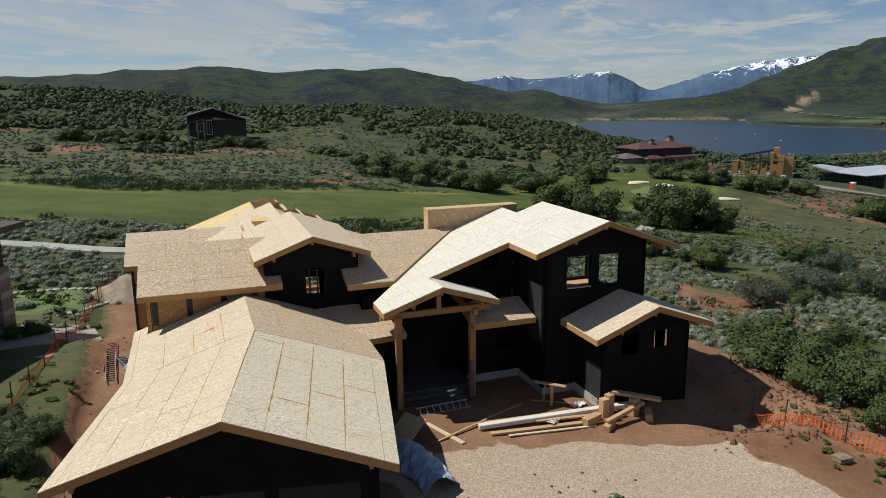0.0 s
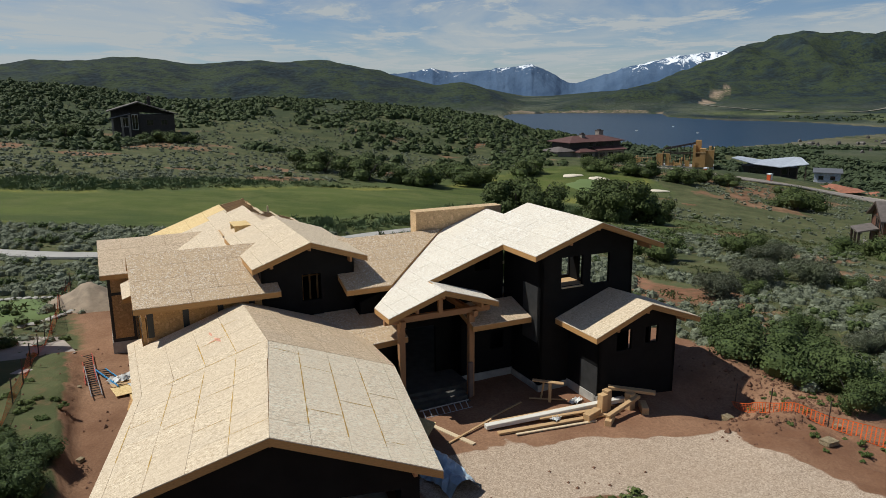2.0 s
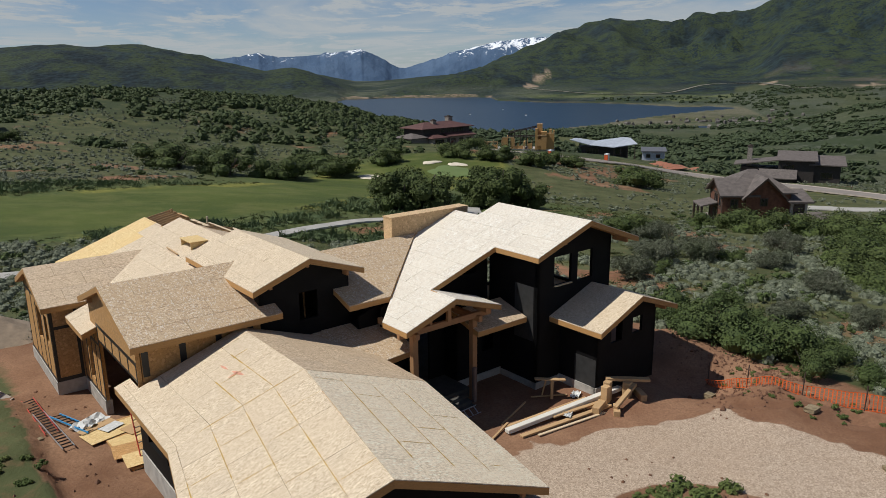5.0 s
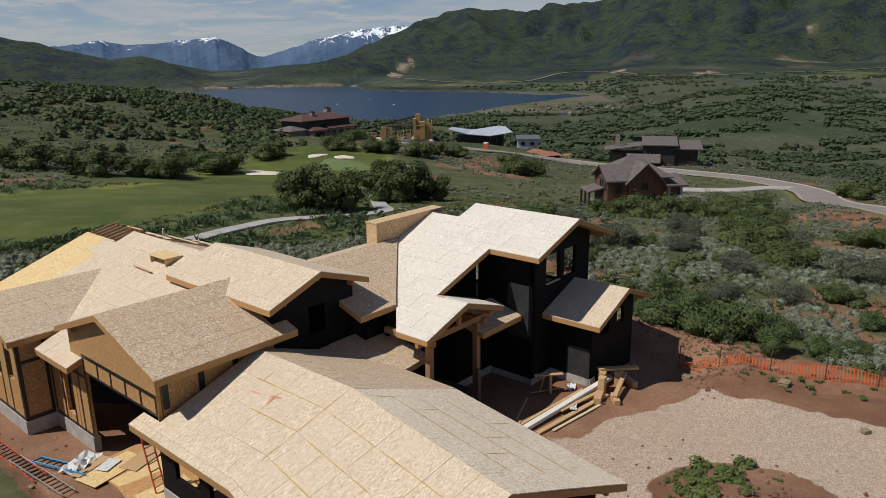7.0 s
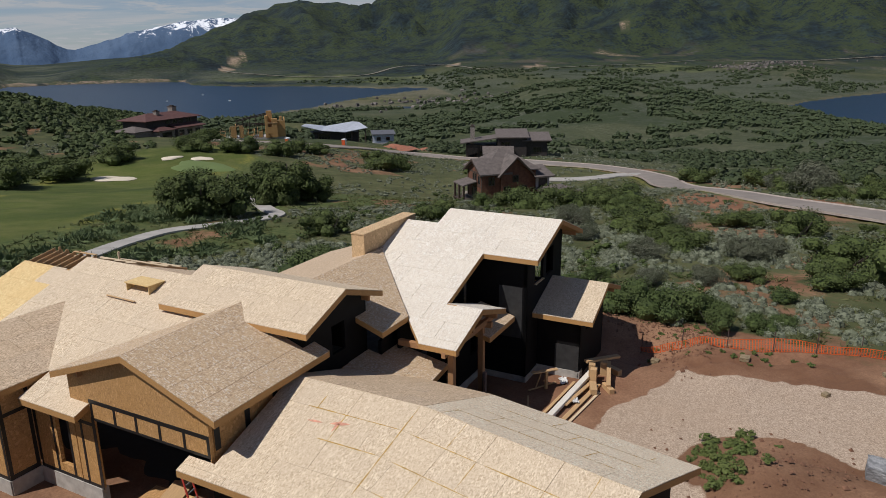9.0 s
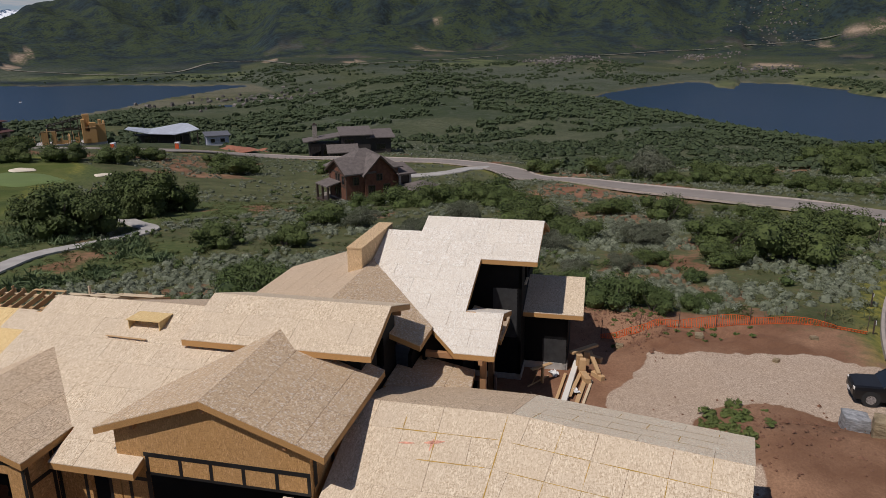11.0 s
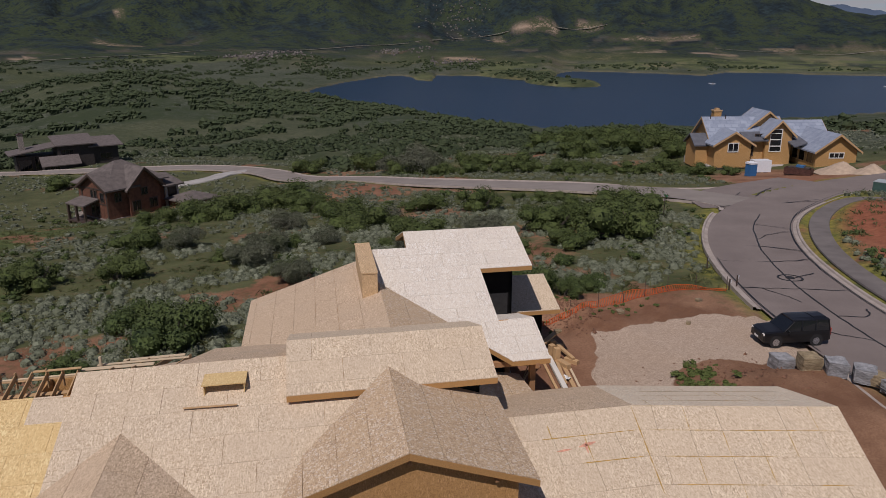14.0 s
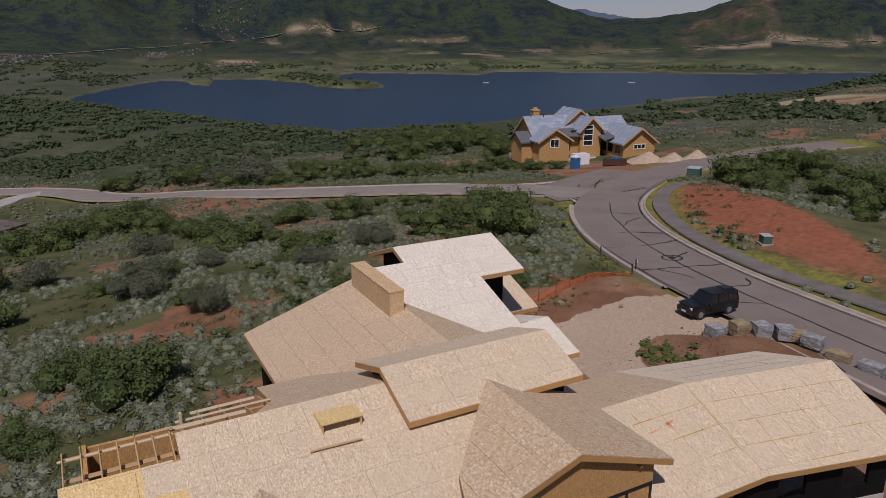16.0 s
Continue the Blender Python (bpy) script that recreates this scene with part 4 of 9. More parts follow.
def blob_patch(name, x, y, rx, ry, turn, lift, mat, label, cat):
    n = 28
    v, f = [(x, y, float(land(x, y)) + lift)], []
    for j, k in enumerate((0.5, 0.9, 1.0)):
        for i in range(n):
            a = 2 * math.pi * i / n
            rr = k * (1 + 0.13 * math.sin(3 * a + x) + 0.08 * math.sin(5 * a + y))
            px, py = rx * rr * math.cos(a), ry * rr * math.sin(a)
            c, s = math.cos(radians(turn)), math.sin(radians(turn))
            X, Y = x + px * c - py * s, y + px * s + py * c
            v.append((X, Y, float(land(X, Y)) + (lift if j < 2 else lift - 0.25)))
    for i in range(n):
        f.append((0, 1 + i, 1 + (i + 1) % n))
        for j in range(2):
            a, b = 1 + j * n + i, 1 + j * n + (i + 1) % n
            f.append((a, a + n, b + n, b))
    return tagged(new(name, mesh_from(name, v, f, [mat], True)), label, cat, kind="structure")


for x, y, rx, ry, tn in ((32, 180.2, 5.2, 3.0, -38), (52.3, 198.2, 3.0, 1.6, 10), (59, 193.6, 3.0, 1.8, -30), (71, 178, 2.6, 1.2, 0)):
    blob_patch("sand_bunker", x, y, rx, ry, tn, 0.35, M_SAND, "pale sand bunker in mown golf grass", "bunker")
M_GREEN = plain("putting_green", (0.11, 0.155, 0.045), 0.9, var=0.06, scale=0.3)
blob_patch("putting_green", 55, 184, 6.5, 8.5, 20, 0.3, M_GREEN, "smooth light green putting green", "green")

# ---- plants ----
def leaf_material(name, dark, light, tip, trans=0.0):
    k = Mat(name, 0.75, 0, 0.25)
    c = k.mix(k.island(), dark, light)
    c = k.mix(k.ramp(k.noise(0.35, 3, 0.5, k.world_co()), 0.35, 0.7, 0, 0.6), c, tip)
    c = k.mix(k.math("MULTIPLY", k.random(), 0.4), c, tuple(x * 0.7 for x in light))
    k.colour(c)
    return k.m


M_OAK = leaf_material("oak_leaves", (0.013, 0.023, 0.007), (0.088, 0.12, 0.032), (0.088, 0.106, 0.032))
# oak leaves again, aerial dimming of distance put into the colour
M_OAK_AERIAL = leaf_material("oak_leaves_aerial_dim", (0.022, 0.036, 0.017), (0.055, 0.076, 0.031), (0.06, 0.074, 0.034))
M_OAK_GOLF = leaf_material("oak_leaves_golf_hill", (0.028, 0.045, 0.015), (0.068, 0.094, 0.03), (0.078, 0.094, 0.034))
M_OAK_BRIGHT = leaf_material("young_oak_leaves", (0.014, 0.027, 0.008), (0.084, 0.12, 0.034), (0.09, 0.112, 0.036))
M_SAGE = leaf_material("sagebrush_leaves", (0.045, 0.054, 0.032), (0.225, 0.245, 0.17), (0.14, 0.158, 0.092))
M_GREYBUSH = leaf_material("bare_twigs", (0.034, 0.044, 0.023), (0.18, 0.182, 0.132), (0.085, 0.108, 0.048))
M_GRASS = leaf_material("grass_blades", (0.05, 0.07, 0.024), (0.12, 0.135, 0.05), (0.17, 0.155, 0.07))
M_WEED = leaf_material("weed_leaves", (0.05, 0.08, 0.02), (0.12, 0.16, 0.045), (0.14, 0.155, 0.045))
M_REED = leaf_material("tall_grass_blades", (0.06, 0.095, 0.04), (0.12, 0.165, 0.075), (0.14, 0.17, 0.06))
M_BARK = wood("bark", (0.09, 0.075, 0.06), 0.6, 2.0, 0.95)


def leaf_quads(rng, centres, normals, size, aspect=1.0):
    """One bent leaf clump (a quad) at each centre."""
    n = len(centres)
    r = rng.normal(size=(n, 3))
    nn = normals + 0.4 * r
    nn /= np.linalg.norm(nn, axis=1)[:, None] + 1e-9
    a = np.cross(nn, rng.normal(size=(n, 3)))
    a /= np.linalg.norm(a, axis=1)[:, None] + 1e-9
    b = np.cross(nn, a)
    s = size * rng.uniform(0.55, 1.35, (n, 1))
    w = s * aspect
    c = centres
    return np.stack([c - a * s * 0.5, c + b * w * 0.5 + nn * s * 0.12, c + a * s * 0.6, c - b * w * 0.5 + nn * s * 0.1], 1)


def dome(centre, rad, n, squash=0.85):
    """A small rounded clump of 6 n x n facets."""
    g = np.linspace(-1, 1, n + 1)
    out = []
    for ax in range(3):
        for sg in (-1, 1):
            for i in range(n):
                for j in range(n):
                    q = []
                    for a, b in ((i, j), (i + 1, j), (i + 1, j + 1), (i, j + 1)):
                        p = np.zeros(3)
                        p[ax], p[(ax + 1) % 3], p[(ax + 2) % 3] = sg, g[a], g[b]
                        q.append(p / np.linalg.norm(p))
                    out.append(q if sg > 0 else q[::-1])
    return np.array(out) * rad * np.array([1, 1, squash]) + centre


def crown(rng, n, size, lobes=7, flat_=0.75, aspect=0.8, low=0.08, core=2):
    """A bush of about unit radius and height, standing on the ground: uneven lobes of leaf clumps with gaps between."""
    lob = np.stack([rng.uniform(-0.62, 0.62, lobes), rng.uniform(-0.62, 0.62, lobes), rng.uniform(0.22, 0.8, lobes) * flat_], 1)
    rad = rng.uniform(0.22, 0.44, lobes) * min(1.0, (14 / lobes) ** 0.4)
    k = rng.integers(0, lobes, n)
    d = rng.normal(size=(n, 3))
    d[:, 2] = np.where(rng.random(n) < 0.6, np.abs(d[:, 2]), d[:, 2])
    d /= np.linalg.norm(d, axis=1)[:, None]
    c = lob[k] + d * rad[k, None] * rng.uniform(0.75, 1.2, (n, 1)) * np.array([1, 1, 0.85])
    c[:, 2] = np.maximum(c[:, 2], low + 0.1 * rng.random(n))
    q = [leaf_quads(rng, c, d + np.array([0, 0, 0.3]), size, aspect)]
    if core:
        for p, r in zip(lob, rad):
            m = dome(p, r * 0.72, core)
            m[..., 2] = np.maximum(m[..., 2], low * 0.5)
            q.append(m)
    return np.concatenate(q)


def sage_clump(rng, n, size, core):
    """A low rounded sagebrush of unit width with upright grey leaf tips."""
    d = rng.normal(size=(n, 3))
    d[:, 2] = np.abs(d[:, 2]) * 0.9 + 0.05
    d /= np.linalg.norm(d, axis=1)[:, None]
    c = d * np.array([0.5, 0.5, 0.52]) * rng.uniform(0.72, 1.2, (n, 1)) + np.array([0, 0, 0.1])
    m = dome(np.array([0, 0, 0.08]), 0.38, core, 1.05) + rng.normal(0, 0.012, (1, 1, 3))
    m[..., 2] = np.maximum(m[..., 2], -0.02)
    keep = m[..., 2].max(1) > 0.05
    return np.concatenate([leaf_quads(rng, c, d + np.array([0, 0, 0.5]), size, 0.6), m[keep]])


def limbs(rng, n=5, top=0.62, r0=0.05):
    V, F = [], []
    for i in range(n):
        a, out = rng.uniform(0, 6.28), rng.uniform(0.1, 0.5)
        base = np.array([0.08 * math.cos(a), 0.08 * math.sin(a), -0.05])
        mid = base + np.array([out * 0.4 * math.cos(a), out * 0.4 * math.sin(a), top * 0.5])
        tip = base + np.array([out * math.cos(a + 0.4), out * math.sin(a + 0.4), top * rng.uniform(0.85, 1.25)])
        o = len(V)
        for p, r in ((base, r0), (mid, r0 * 0.65), (tip, r0 * 0.2)):
            for j in range(5):
                V.append(p + r * np.array([math.cos(j * 1.2566), math.sin(j * 1.2566), 0]))
        for s in range(2):
            for j in range(5):
                F.append((o + s * 5 + j, o + s * 5 + (j + 1) % 5, o + s * 5 + 5 + (j + 1) % 5, o + s * 5 + 5 + j))
    return np.array(V), np.array(F)


def quads_mesh(name, q, mat):
    q = q.reshape(-1, 3)
    return big_mesh(name, q, np.arange(len(q)).reshape(-1, 4), [mat], False)


def make_shrub(name, seed, mat, n, size, label, cat, lobes=8, flat_=0.8, low=0.06, r0=0.045, n_limb=6, aspect=0.8, core=2):
    rng = np.random.default_rng(seed)
    e = new(name)
    part("crown", quads_mesh("crown", crown(rng, n, size, lobes, flat_, aspect, low, core), mat), e)
    v, f = limbs(rng, n_limb, 0.62 * flat_ + 0.1, r0)
    part("trunk", big_mesh("trunk", v, f, [M_BARK], True), e)
    return tagged(e, label, cat)


def stand(x, y, dz=0.0):
    return float(land(x, y)) + dz


def plant(kinds, spots, group, rng, tall=(0.75, 1.0)):
    """Copies of the kinds at (x, y, width); the first of each kind is moved into place, too."""
    used = PLANTED
    for x, y, w in spots:
        k = kinds[rng.randrange(len(kinds))]
        s = w / 1.75
        h = s * rng.uniform(*tall)
        m = Matrix.Translation((x, y, stand(x, y) - 0.03 * w)) @ Matrix.Rotation(rng.uniform(0, 6.28), 4, "Z")
        if k.name not in used:
            ob = k
            used.add(k.name)
            ob.matrix_basis = m
        else:
            ob = copy_thing(k, m)
        ob.scale = (s, s * rng.uniform(0.85, 1.1), h)
        ob["group"] = group


PLANTED = set()
prng = random.Random(11)
oaks = [make_shrub("oak_shrub", 100 + i, M_OAK, 4300, 0.054, "dense dark green scrub oak on the dry slope", "shrub", 13 + i) for i in range(4)]
oaks_b = [make_shrub("oak_shrub", 120 + i, M_OAK_BRIGHT, 4300, 0.054, "fresh green scrub oak bush on the dry slope", "shrub", 11 + i) for i in range(3)]
trees = [make_shrub("oak_tree", 140 + i, M_OAK, 11000, 0.05, "broad round dark green oak tree beside the golf path", "tree", 44, 0.95, 0.12, 0.05, 8) for i in range(2)]
greys = [make_shrub("bare_shrub", 160 + i, M_GREYBUSH, 6000, 0.095, "grey half-bare thorny shrub among sagebrush", "shrub", 12, 0.8, 0.05, 0.03, 11, 0.3, 0) for i in range(2)]

plant(trees, [(22.5, 97, 12.5), (39, 109, 13.5), (45.5, 111, 10)], "oaks by the golf path", prng, (0.95, 1.05))
OAKS_LOT = [(41, 60.5, 3.6), (47, 56.5, 3.4), (34, 51, 3.2), (46, 44, 3), (59, 47, 3.6), (46, 75, 6.0), (72, 65, 6), (71, 81, 9.2), (69, 89, 7), (70, 61, 4.5), (71, 46, 6.3), (70, 38, 6.5), (79, 34, 2.4), (77, 29, 4.7), (64.5, 18, 9), (58, 19.5, 8), (51, 20.5, 8.3), (55.5, 27, 7.5), (61.5, 23.5, 7), (82, 73, 10.5), (60, 52, 9), (66, 57, 7), (52, 42, 7), (78, 77, 9), (32, 68, 5.4), (42, 30, 3.4), (46, 25, 5), (28, 74, 5.8), (64, 31, 5)]
plant(oaks, OAKS_LOT, "scrub oaks on the slope", prng)
OAKS_NEAR = [(-14.5, 19, 2.6), (-12.8, 16.5, 2.2), (-16.5, 23, 2.8), (-17.5, 33, 2.4), (-15, 9, 3), (-11.5, 10, 2.4), (-19, 27, 2.2), (-17, 15, 3), (24.6, 30, 4.4), (26.5, 27.2, 4.6), (26.8, 24.4, 3.4), (29, 31.5, 3.6), (30, 26.5, 3.0), (25, 34, 4.0), (31.5, 22, 2.4), (29, 22.3, 2.2), (31, 37, 3.0), (38, 25, 2.6), (12, 48.5, 5.8), (14.5, 53, 4.6), (7, 52.5, 3.6), (-10.3, 20.5, 1.7), (-9.8, 16.5, 2.6), (-12, 13, 3.2), (-8.4, 19.4, 2.2), (-7.8, 17.2, 2.4), (-10.6, 18.5, 2.4), (-8.6, 15.0, 2.6)]
plant(oaks_b, OAKS_NEAR, "green oaks around the plot", prng, (0.8, 1.1))
OAKS_FAR = [(-71, 208, 7.5), (-66, 207, 8.5), (-60, 208, 7), (-96, 212, 9), (-103, 205, 9), (-112, 200, 10), (63.5, 209, 12), (73, 201, 12), (83, 197, 11), (93, 205, 8.5), (102, 205, 9), (11, 173, 13), (22, 185, 13), (17, 196, 12), (-16.5, 174, 14), (-5, 163, 13), (7, 166, 12), (20, 189, 13), (40, 204, 12), (80, 243, 11), (104, 211, 6.5), (106, 171, 13), (124, 155, 8), (113, 188, 9), (190, 33, 14), (197, 41, 12), (186, 26, 12), (180, 19, 15), (183, 7, 13), (171, 8, 10), (156, 5, 9), (148, 1.5, 8), (118, 42, 6), (116.5, 36, 5.5), (115, 31, 6.4), (113.5, 26, 6), (112, 21, 5.5), (111, 15.5, 6), (131, 69, 7.5), (127, 63, 7), (123, 56, 6.5), (120, 49, 6), (139, 7, 8), (145, 97, 9), (145, 79, 10.5), (139, 64, 9), (132, 50, 10), (73, -20, 9), (66, -18.5, 6), (58, -25, 7.5), (70, -23, 6.5), (50, -23, 6), (61, -31, 8), (74, -31, 8), (54.5, -20.5, 3.4), (46, -19.5, 3.6), (80, -31, 9), (62, -19, 3), (112, 3.5, 5), (110.5, 6.5, 4.5), (110.2, -0.6, 3.6), (116, 10, 6), (160, 16, 12), (150, 28, 11), (128, 40, 9)]
plant(oaks, OAKS_FAR, "oaks farther down the slope", prng)
GREYS = [(44, 58, 5.2), (62, 50, 5.4), (49, 53, 4.4), (38, 57, 5.6), (31, 49, 4.6), (46, 70, 5), (38, 31, 3.2), (34, 34, 3.4), (51, 35, 4.6), (44, 41, 4.2), (56, 35, 4.4), (58, 62, 5), (128, 62, 13), (136, 70, 10)]
plant(greys, GREYS, "grey shrubs in the sagebrush", prng)


def allowed(x, y):
    """Where wild plants grow: off the roads, the plot, the mown grass and the houses."""
    u, v = loc(x, y)
    ok = ~((u > np.where(v > 5, np.where(v < 36, 0.3, -0.5), -4.5)) & (u < np.where(v > 26, 26.5, 33.5)) & (v > -8) & (v < np.where(u > 17.5, 35.6, np.where(u > 10, 45, 43))))
    ok &= ~((u > 26.5) & (u < 33.5) & (v < 22))
    for ln, w in ((ROAD_NEAR, 5.6), (ROAD_FAR, 9.0), (FOOT_PATH, 1.6), (CART_PATH, 1.9)):
        ok &= off_line(x, y, ln) > w
    ok &= np.hypot(x - 86, y + 1) > 9
    a, b, c, _ = zones(x, y, land(x, y))
    ok &= a[..., 1] < 0.25
    for hx, hy, hr in YARDS:
        ok &= np.hypot(x - hx, y - hy) > hr
    return ok, a, b


YARDS = [(112, 252, 24), (140, 250, 16), (118, 275, 16), (60, 235, 12), (122, -9, 22), (103, -10, 14), (99, 114, 13), (180, 198, 20), (75, 262, 20), (116, 289, 19), (152, 274, 19), (-78, 226, 14), (-24, 29, 9), (82, -24, 7), (140, 122, 9)]


def scatter(name, seed, n, region, keep, templates, scale, mat, label, cat, squash=(0.8, 1.1), dz=-0.04):
    rng = np.random.default_rng(seed)
    x, y = region(rng, n)
    ok, a, b = allowed(x, y)
    ok &= keep(rng, x, y, a, b)
    x, y = x[ok], y[ok]
    z = land(x, y)
    m = len(x)
    sc = rng.uniform(*scale, m)
    ang = rng.uniform(0, 6.283, m)
    pick = rng.integers(0, len(templates), m)
    out = []
    for k, tq in enumerate(templates):
        s = pick == k
        if not s.any():
            continue
        p = tq.reshape(1, -1, 3) * sc[s][:, None, None] * np.stack([np.ones(s.sum()), np.ones(s.sum()), rng.uniform(*squash, s.sum())], 1)[:, None, :]
        c, sn = np.cos(ang[s])[:, None], np.sin(ang[s])[:, None]
        q = np.stack([p[..., 0] * c - p[..., 1] * sn + x[s][:, None], p[..., 0] * sn + p[..., 1] * c + y[s][:, None], p[..., 2] + (z[s] + dz * sc[s])[:, None]], -1)
        out.append(q.reshape(-1, 4, 3))
    return tagged(new(name, quads_mesh(name, np.concatenate(out), mat)), label, cat, kind="stuff")


def polar(r0, r1, a0, a1, power=1.0):
    def f(rng, n):
        r = r0 + (r1 - r0) * rng.random(n) ** power
        a = np.radians(rng.uniform(a0, a1, n))
        return CX + r * np.sin(a), CY + r * np.cos(a)
    return f


rt = np.random.default_rng(7)
T_SAGE = [sage_clump(rt, 46, 0.135, 2) for _ in range(6)]
T_SAGE_MID = [sage_clump(rt, 20, 0.2, 1) for _ in range(5)]
T_SAGE_FAR = [sage_clump(rt, 7, 0.34, 1) for _ in range(5)]


def far_bush(rng, lobes, seg, rows, n, size):
    """A distant scrub oak: a few uneven rounded heads, rough with leaf clumps."""
    q = []
    for i in range(lobes):
        a, d = rng.uniform(0, 6.28), (0.0 if i == 0 else rng.uniform(0.35, 0.75))
        c = np.array([d * math.cos(a), d * math.sin(a), 0.0])
        rad, hgt = rng.uniform(0.5, 0.72), rng.uniform(0.7, 1.15) * (1 if i == 0 else 0.8)
        P = np.zeros((rows + 1, seg, 3))
        for j in range(rows + 1):
            e = j / rows
            w = math.cos(e * 1.45) * (0.82 + 0.5 * e if e < 0.4 else 1.0)
            for k in range(seg):
                b = 6.2832 * (k + 0.5 * (j % 2)) / seg
                g = rng.uniform(0.8, 1.22)
                P[j, k] = c + np.array([rad * w * g * math.cos(b), rad * w * g * math.sin(b), hgt * (math.sin(e * 1.57) * rng.uniform(0.86, 1.1) if j else 0.0)])
        for j in range(rows):
            for k in range(seg):
                q.append([P[j, k], P[j, (k + 1) % seg], P[j + 1, (k + 1) % seg], P[j + 1, k]])
        if n:
            e, b = rng.uniform(0.1, 1.4, n), rng.uniform(0, 6.28, n)
            nn = np.stack([np.cos(e) * np.cos(b), np.cos(e) * np.sin(b), np.sin(e)], 1)
            q.extend(leaf_quads(rng, c + nn * np.array([rad, rad, hgt]) * 1.02, nn + np.array([0, 0, 0.4]), size, 0.9))
    return np.array(q)


T_OAK_FAR = [far_bush(rt, 2, 6, 3, 9, 0.42) for _ in range(6)]
T_OAK_NEAR = [crown(rt, 90, 0.16, 5, 0.85, 0.85, 0.02, 2) for _ in range(4)]
T_OAK_MILE = [far_bush(rt, 2, 5, 2, 0, 0.4) for _ in range(6)]
T_TUFT = [leaf_quads(rt, np.stack([rt.uniform(-0.5, 0.5, 9), rt.uniform(-0.5, 0.5, 9), np.full(9, 0.22)], 1), np.tile([1.0, 0, 0], (9, 1)), 0.6, 0.16) for _ in range(4)]
n_pat = lambda x, y, s, k: fbm(x / s, y / s, 3, k)
near_road = lambda x, y: off_line(x, y, ROAD_FAR) < 15
sage_ok = lambda g, x, y, a, b: (n_pat(x, y, 7, 91) > 0.41) & (b[..., 2] < 0.35) & ((a[..., 0] < g.uniform(0.35, 1.15, len(x))) | ((y < g.uniform(-14, -10, len(x))) & (x > 38))) & (bump(x, y, 50, -7.6, 1.0, 26, 4.4, 0) < g.uniform(0.2, 0.62, len(x)))
scatter("sagebrush", 1, 9500, polar(20, 72, -48, 132, 0.62), sage_ok, T_SAGE, (0.55, 1.3), M_SAGE, "soft grey-green sagebrush covering the dry slope", "sagebrush")
scatter("sagebrush", 11, 13000, polar(70, 130, -48, 132, 0.8), sage_ok, T_SAGE_MID, (0.5, 1.3), M_SAGE, "grey-green sagebrush spread over the slope below", "sagebrush")
scatter("sagebrush", 2, 20000, polar(125, 340, -48, 132, 0.8), lambda g, x, y, a, b: (n_pat(x, y, 16, 92) > 0.4) & (b[..., 2] < 0.5) & (b[..., 1] < 0.3), T_SAGE_FAR, (0.8, 1.6), M_SAGE, "grey-green sagebrush on the farther slopes", "sagebrush")
scatter("low_green_brush", 6, 1250, polar(24, 150, -48, 118, 0.8), lambda g, x, y, a, b: (n_pat(x, y, 13, 97) > 0.53) & (b[..., 2] < 0.6), T_OAK_NEAR, (0.5, 1.3), M_OAK_BRIGHT, "low green brush between the sage", "brush")
bearing = lambda x, y: np.degrees(np.arctan2(x - CX, y - CY))
scatter("oak_thicket", 3, 8200, polar(178, 470, -50, 17, 0.8), lambda g, x, y, a, b: (n_pat(x, y, 26, 93) > np.interp(np.hypot(x - CX, y - CY), [178, 215, 250, 300], [0.64, 0.5, 0.43, 0.38])) & (b[..., 2] < 0.3), T_OAK_FAR, (1.3, 2.8), M_OAK_GOLF, "dense dark green oak thicket covering the golf-side hill", "thicket", (0.75, 1.05))
def slope_oak(g, x, y, a, b):
    az_, r_ = bearing(x, y), np.hypot(x - CX, y - CY)
    top = r_ / np.interp(az_, [v[0] for v in BROW], [v[1] for v in BROW])
    low_line = 0.5 + 0.12 * smooth(97, 105, az_) - 0.07 * smooth(0.72, 0.92, top) * (az_ < 100) + 0.03 * smooth(0.45, 0.55, top) * (1 - smooth(0.6, 0.75, top)) + 0.07 * smooth(1.0, 1.1, top)
    return (fbm(x / 52 + y / 90, y / 30, 4, 93) > low_line) & (b[..., 2] < 0.3) & (b[..., 1] < 0.25) & ((x < 45) | (y < 105) | (np.hypot(x, y - 16) > 265)) & ~near_road(x, y) & (land(x, y) > LAKE + 2)


scatter("oak_thicket", 13, 7500, polar(150, 360, 17, 130, 0.75), slope_oak, T_OAK_FAR, (1.5, 3.4), M_OAK_AERIAL, "dark green oak thicket in bands on the falling slopes", "thicket", (0.7, 1.0))
scatter("oak_thicket", 14, 14000, polar(355, 760, 17, 130, 0.8), slope_oak, T_OAK_MILE, (2.4, 5.2), M_OAK_AERIAL, "dark green oak thicket on the hill above the reservoir", "thicket", (0.7, 1.0))
scatter("far_woods", 4, 24000, polar(470, 1500, -40, 128, 0.9), lambda g, x, y, a, b: (fbm(x / 80 + y / 200, y / 34, 4, 95) > np.where(np.hypot(x - CX, y - CY) < 780, 0.6, np.where((bearing(x, y) > 42) & (bearing(x, y) < 84), 0.53, 0.47))) & (land(x, y) > LAKE + 3), T_OAK_MILE, (2.6, 6.0), M_OAK_AERIAL, "dark scrub woods on the distant hills", "woods", (0.7, 1.0))
scatter("grass_tufts", 5, 10000, polar(20, 130, -48, 120, 0.8), lambda g, x, y, a, b: (b[..., 2] > 0.15) | (n_pat(x, y, 6, 96) > 0.47), T_TUFT, (0.5, 1.1), M_GRASS, "tufts of rough green and yellow grass", "grass")
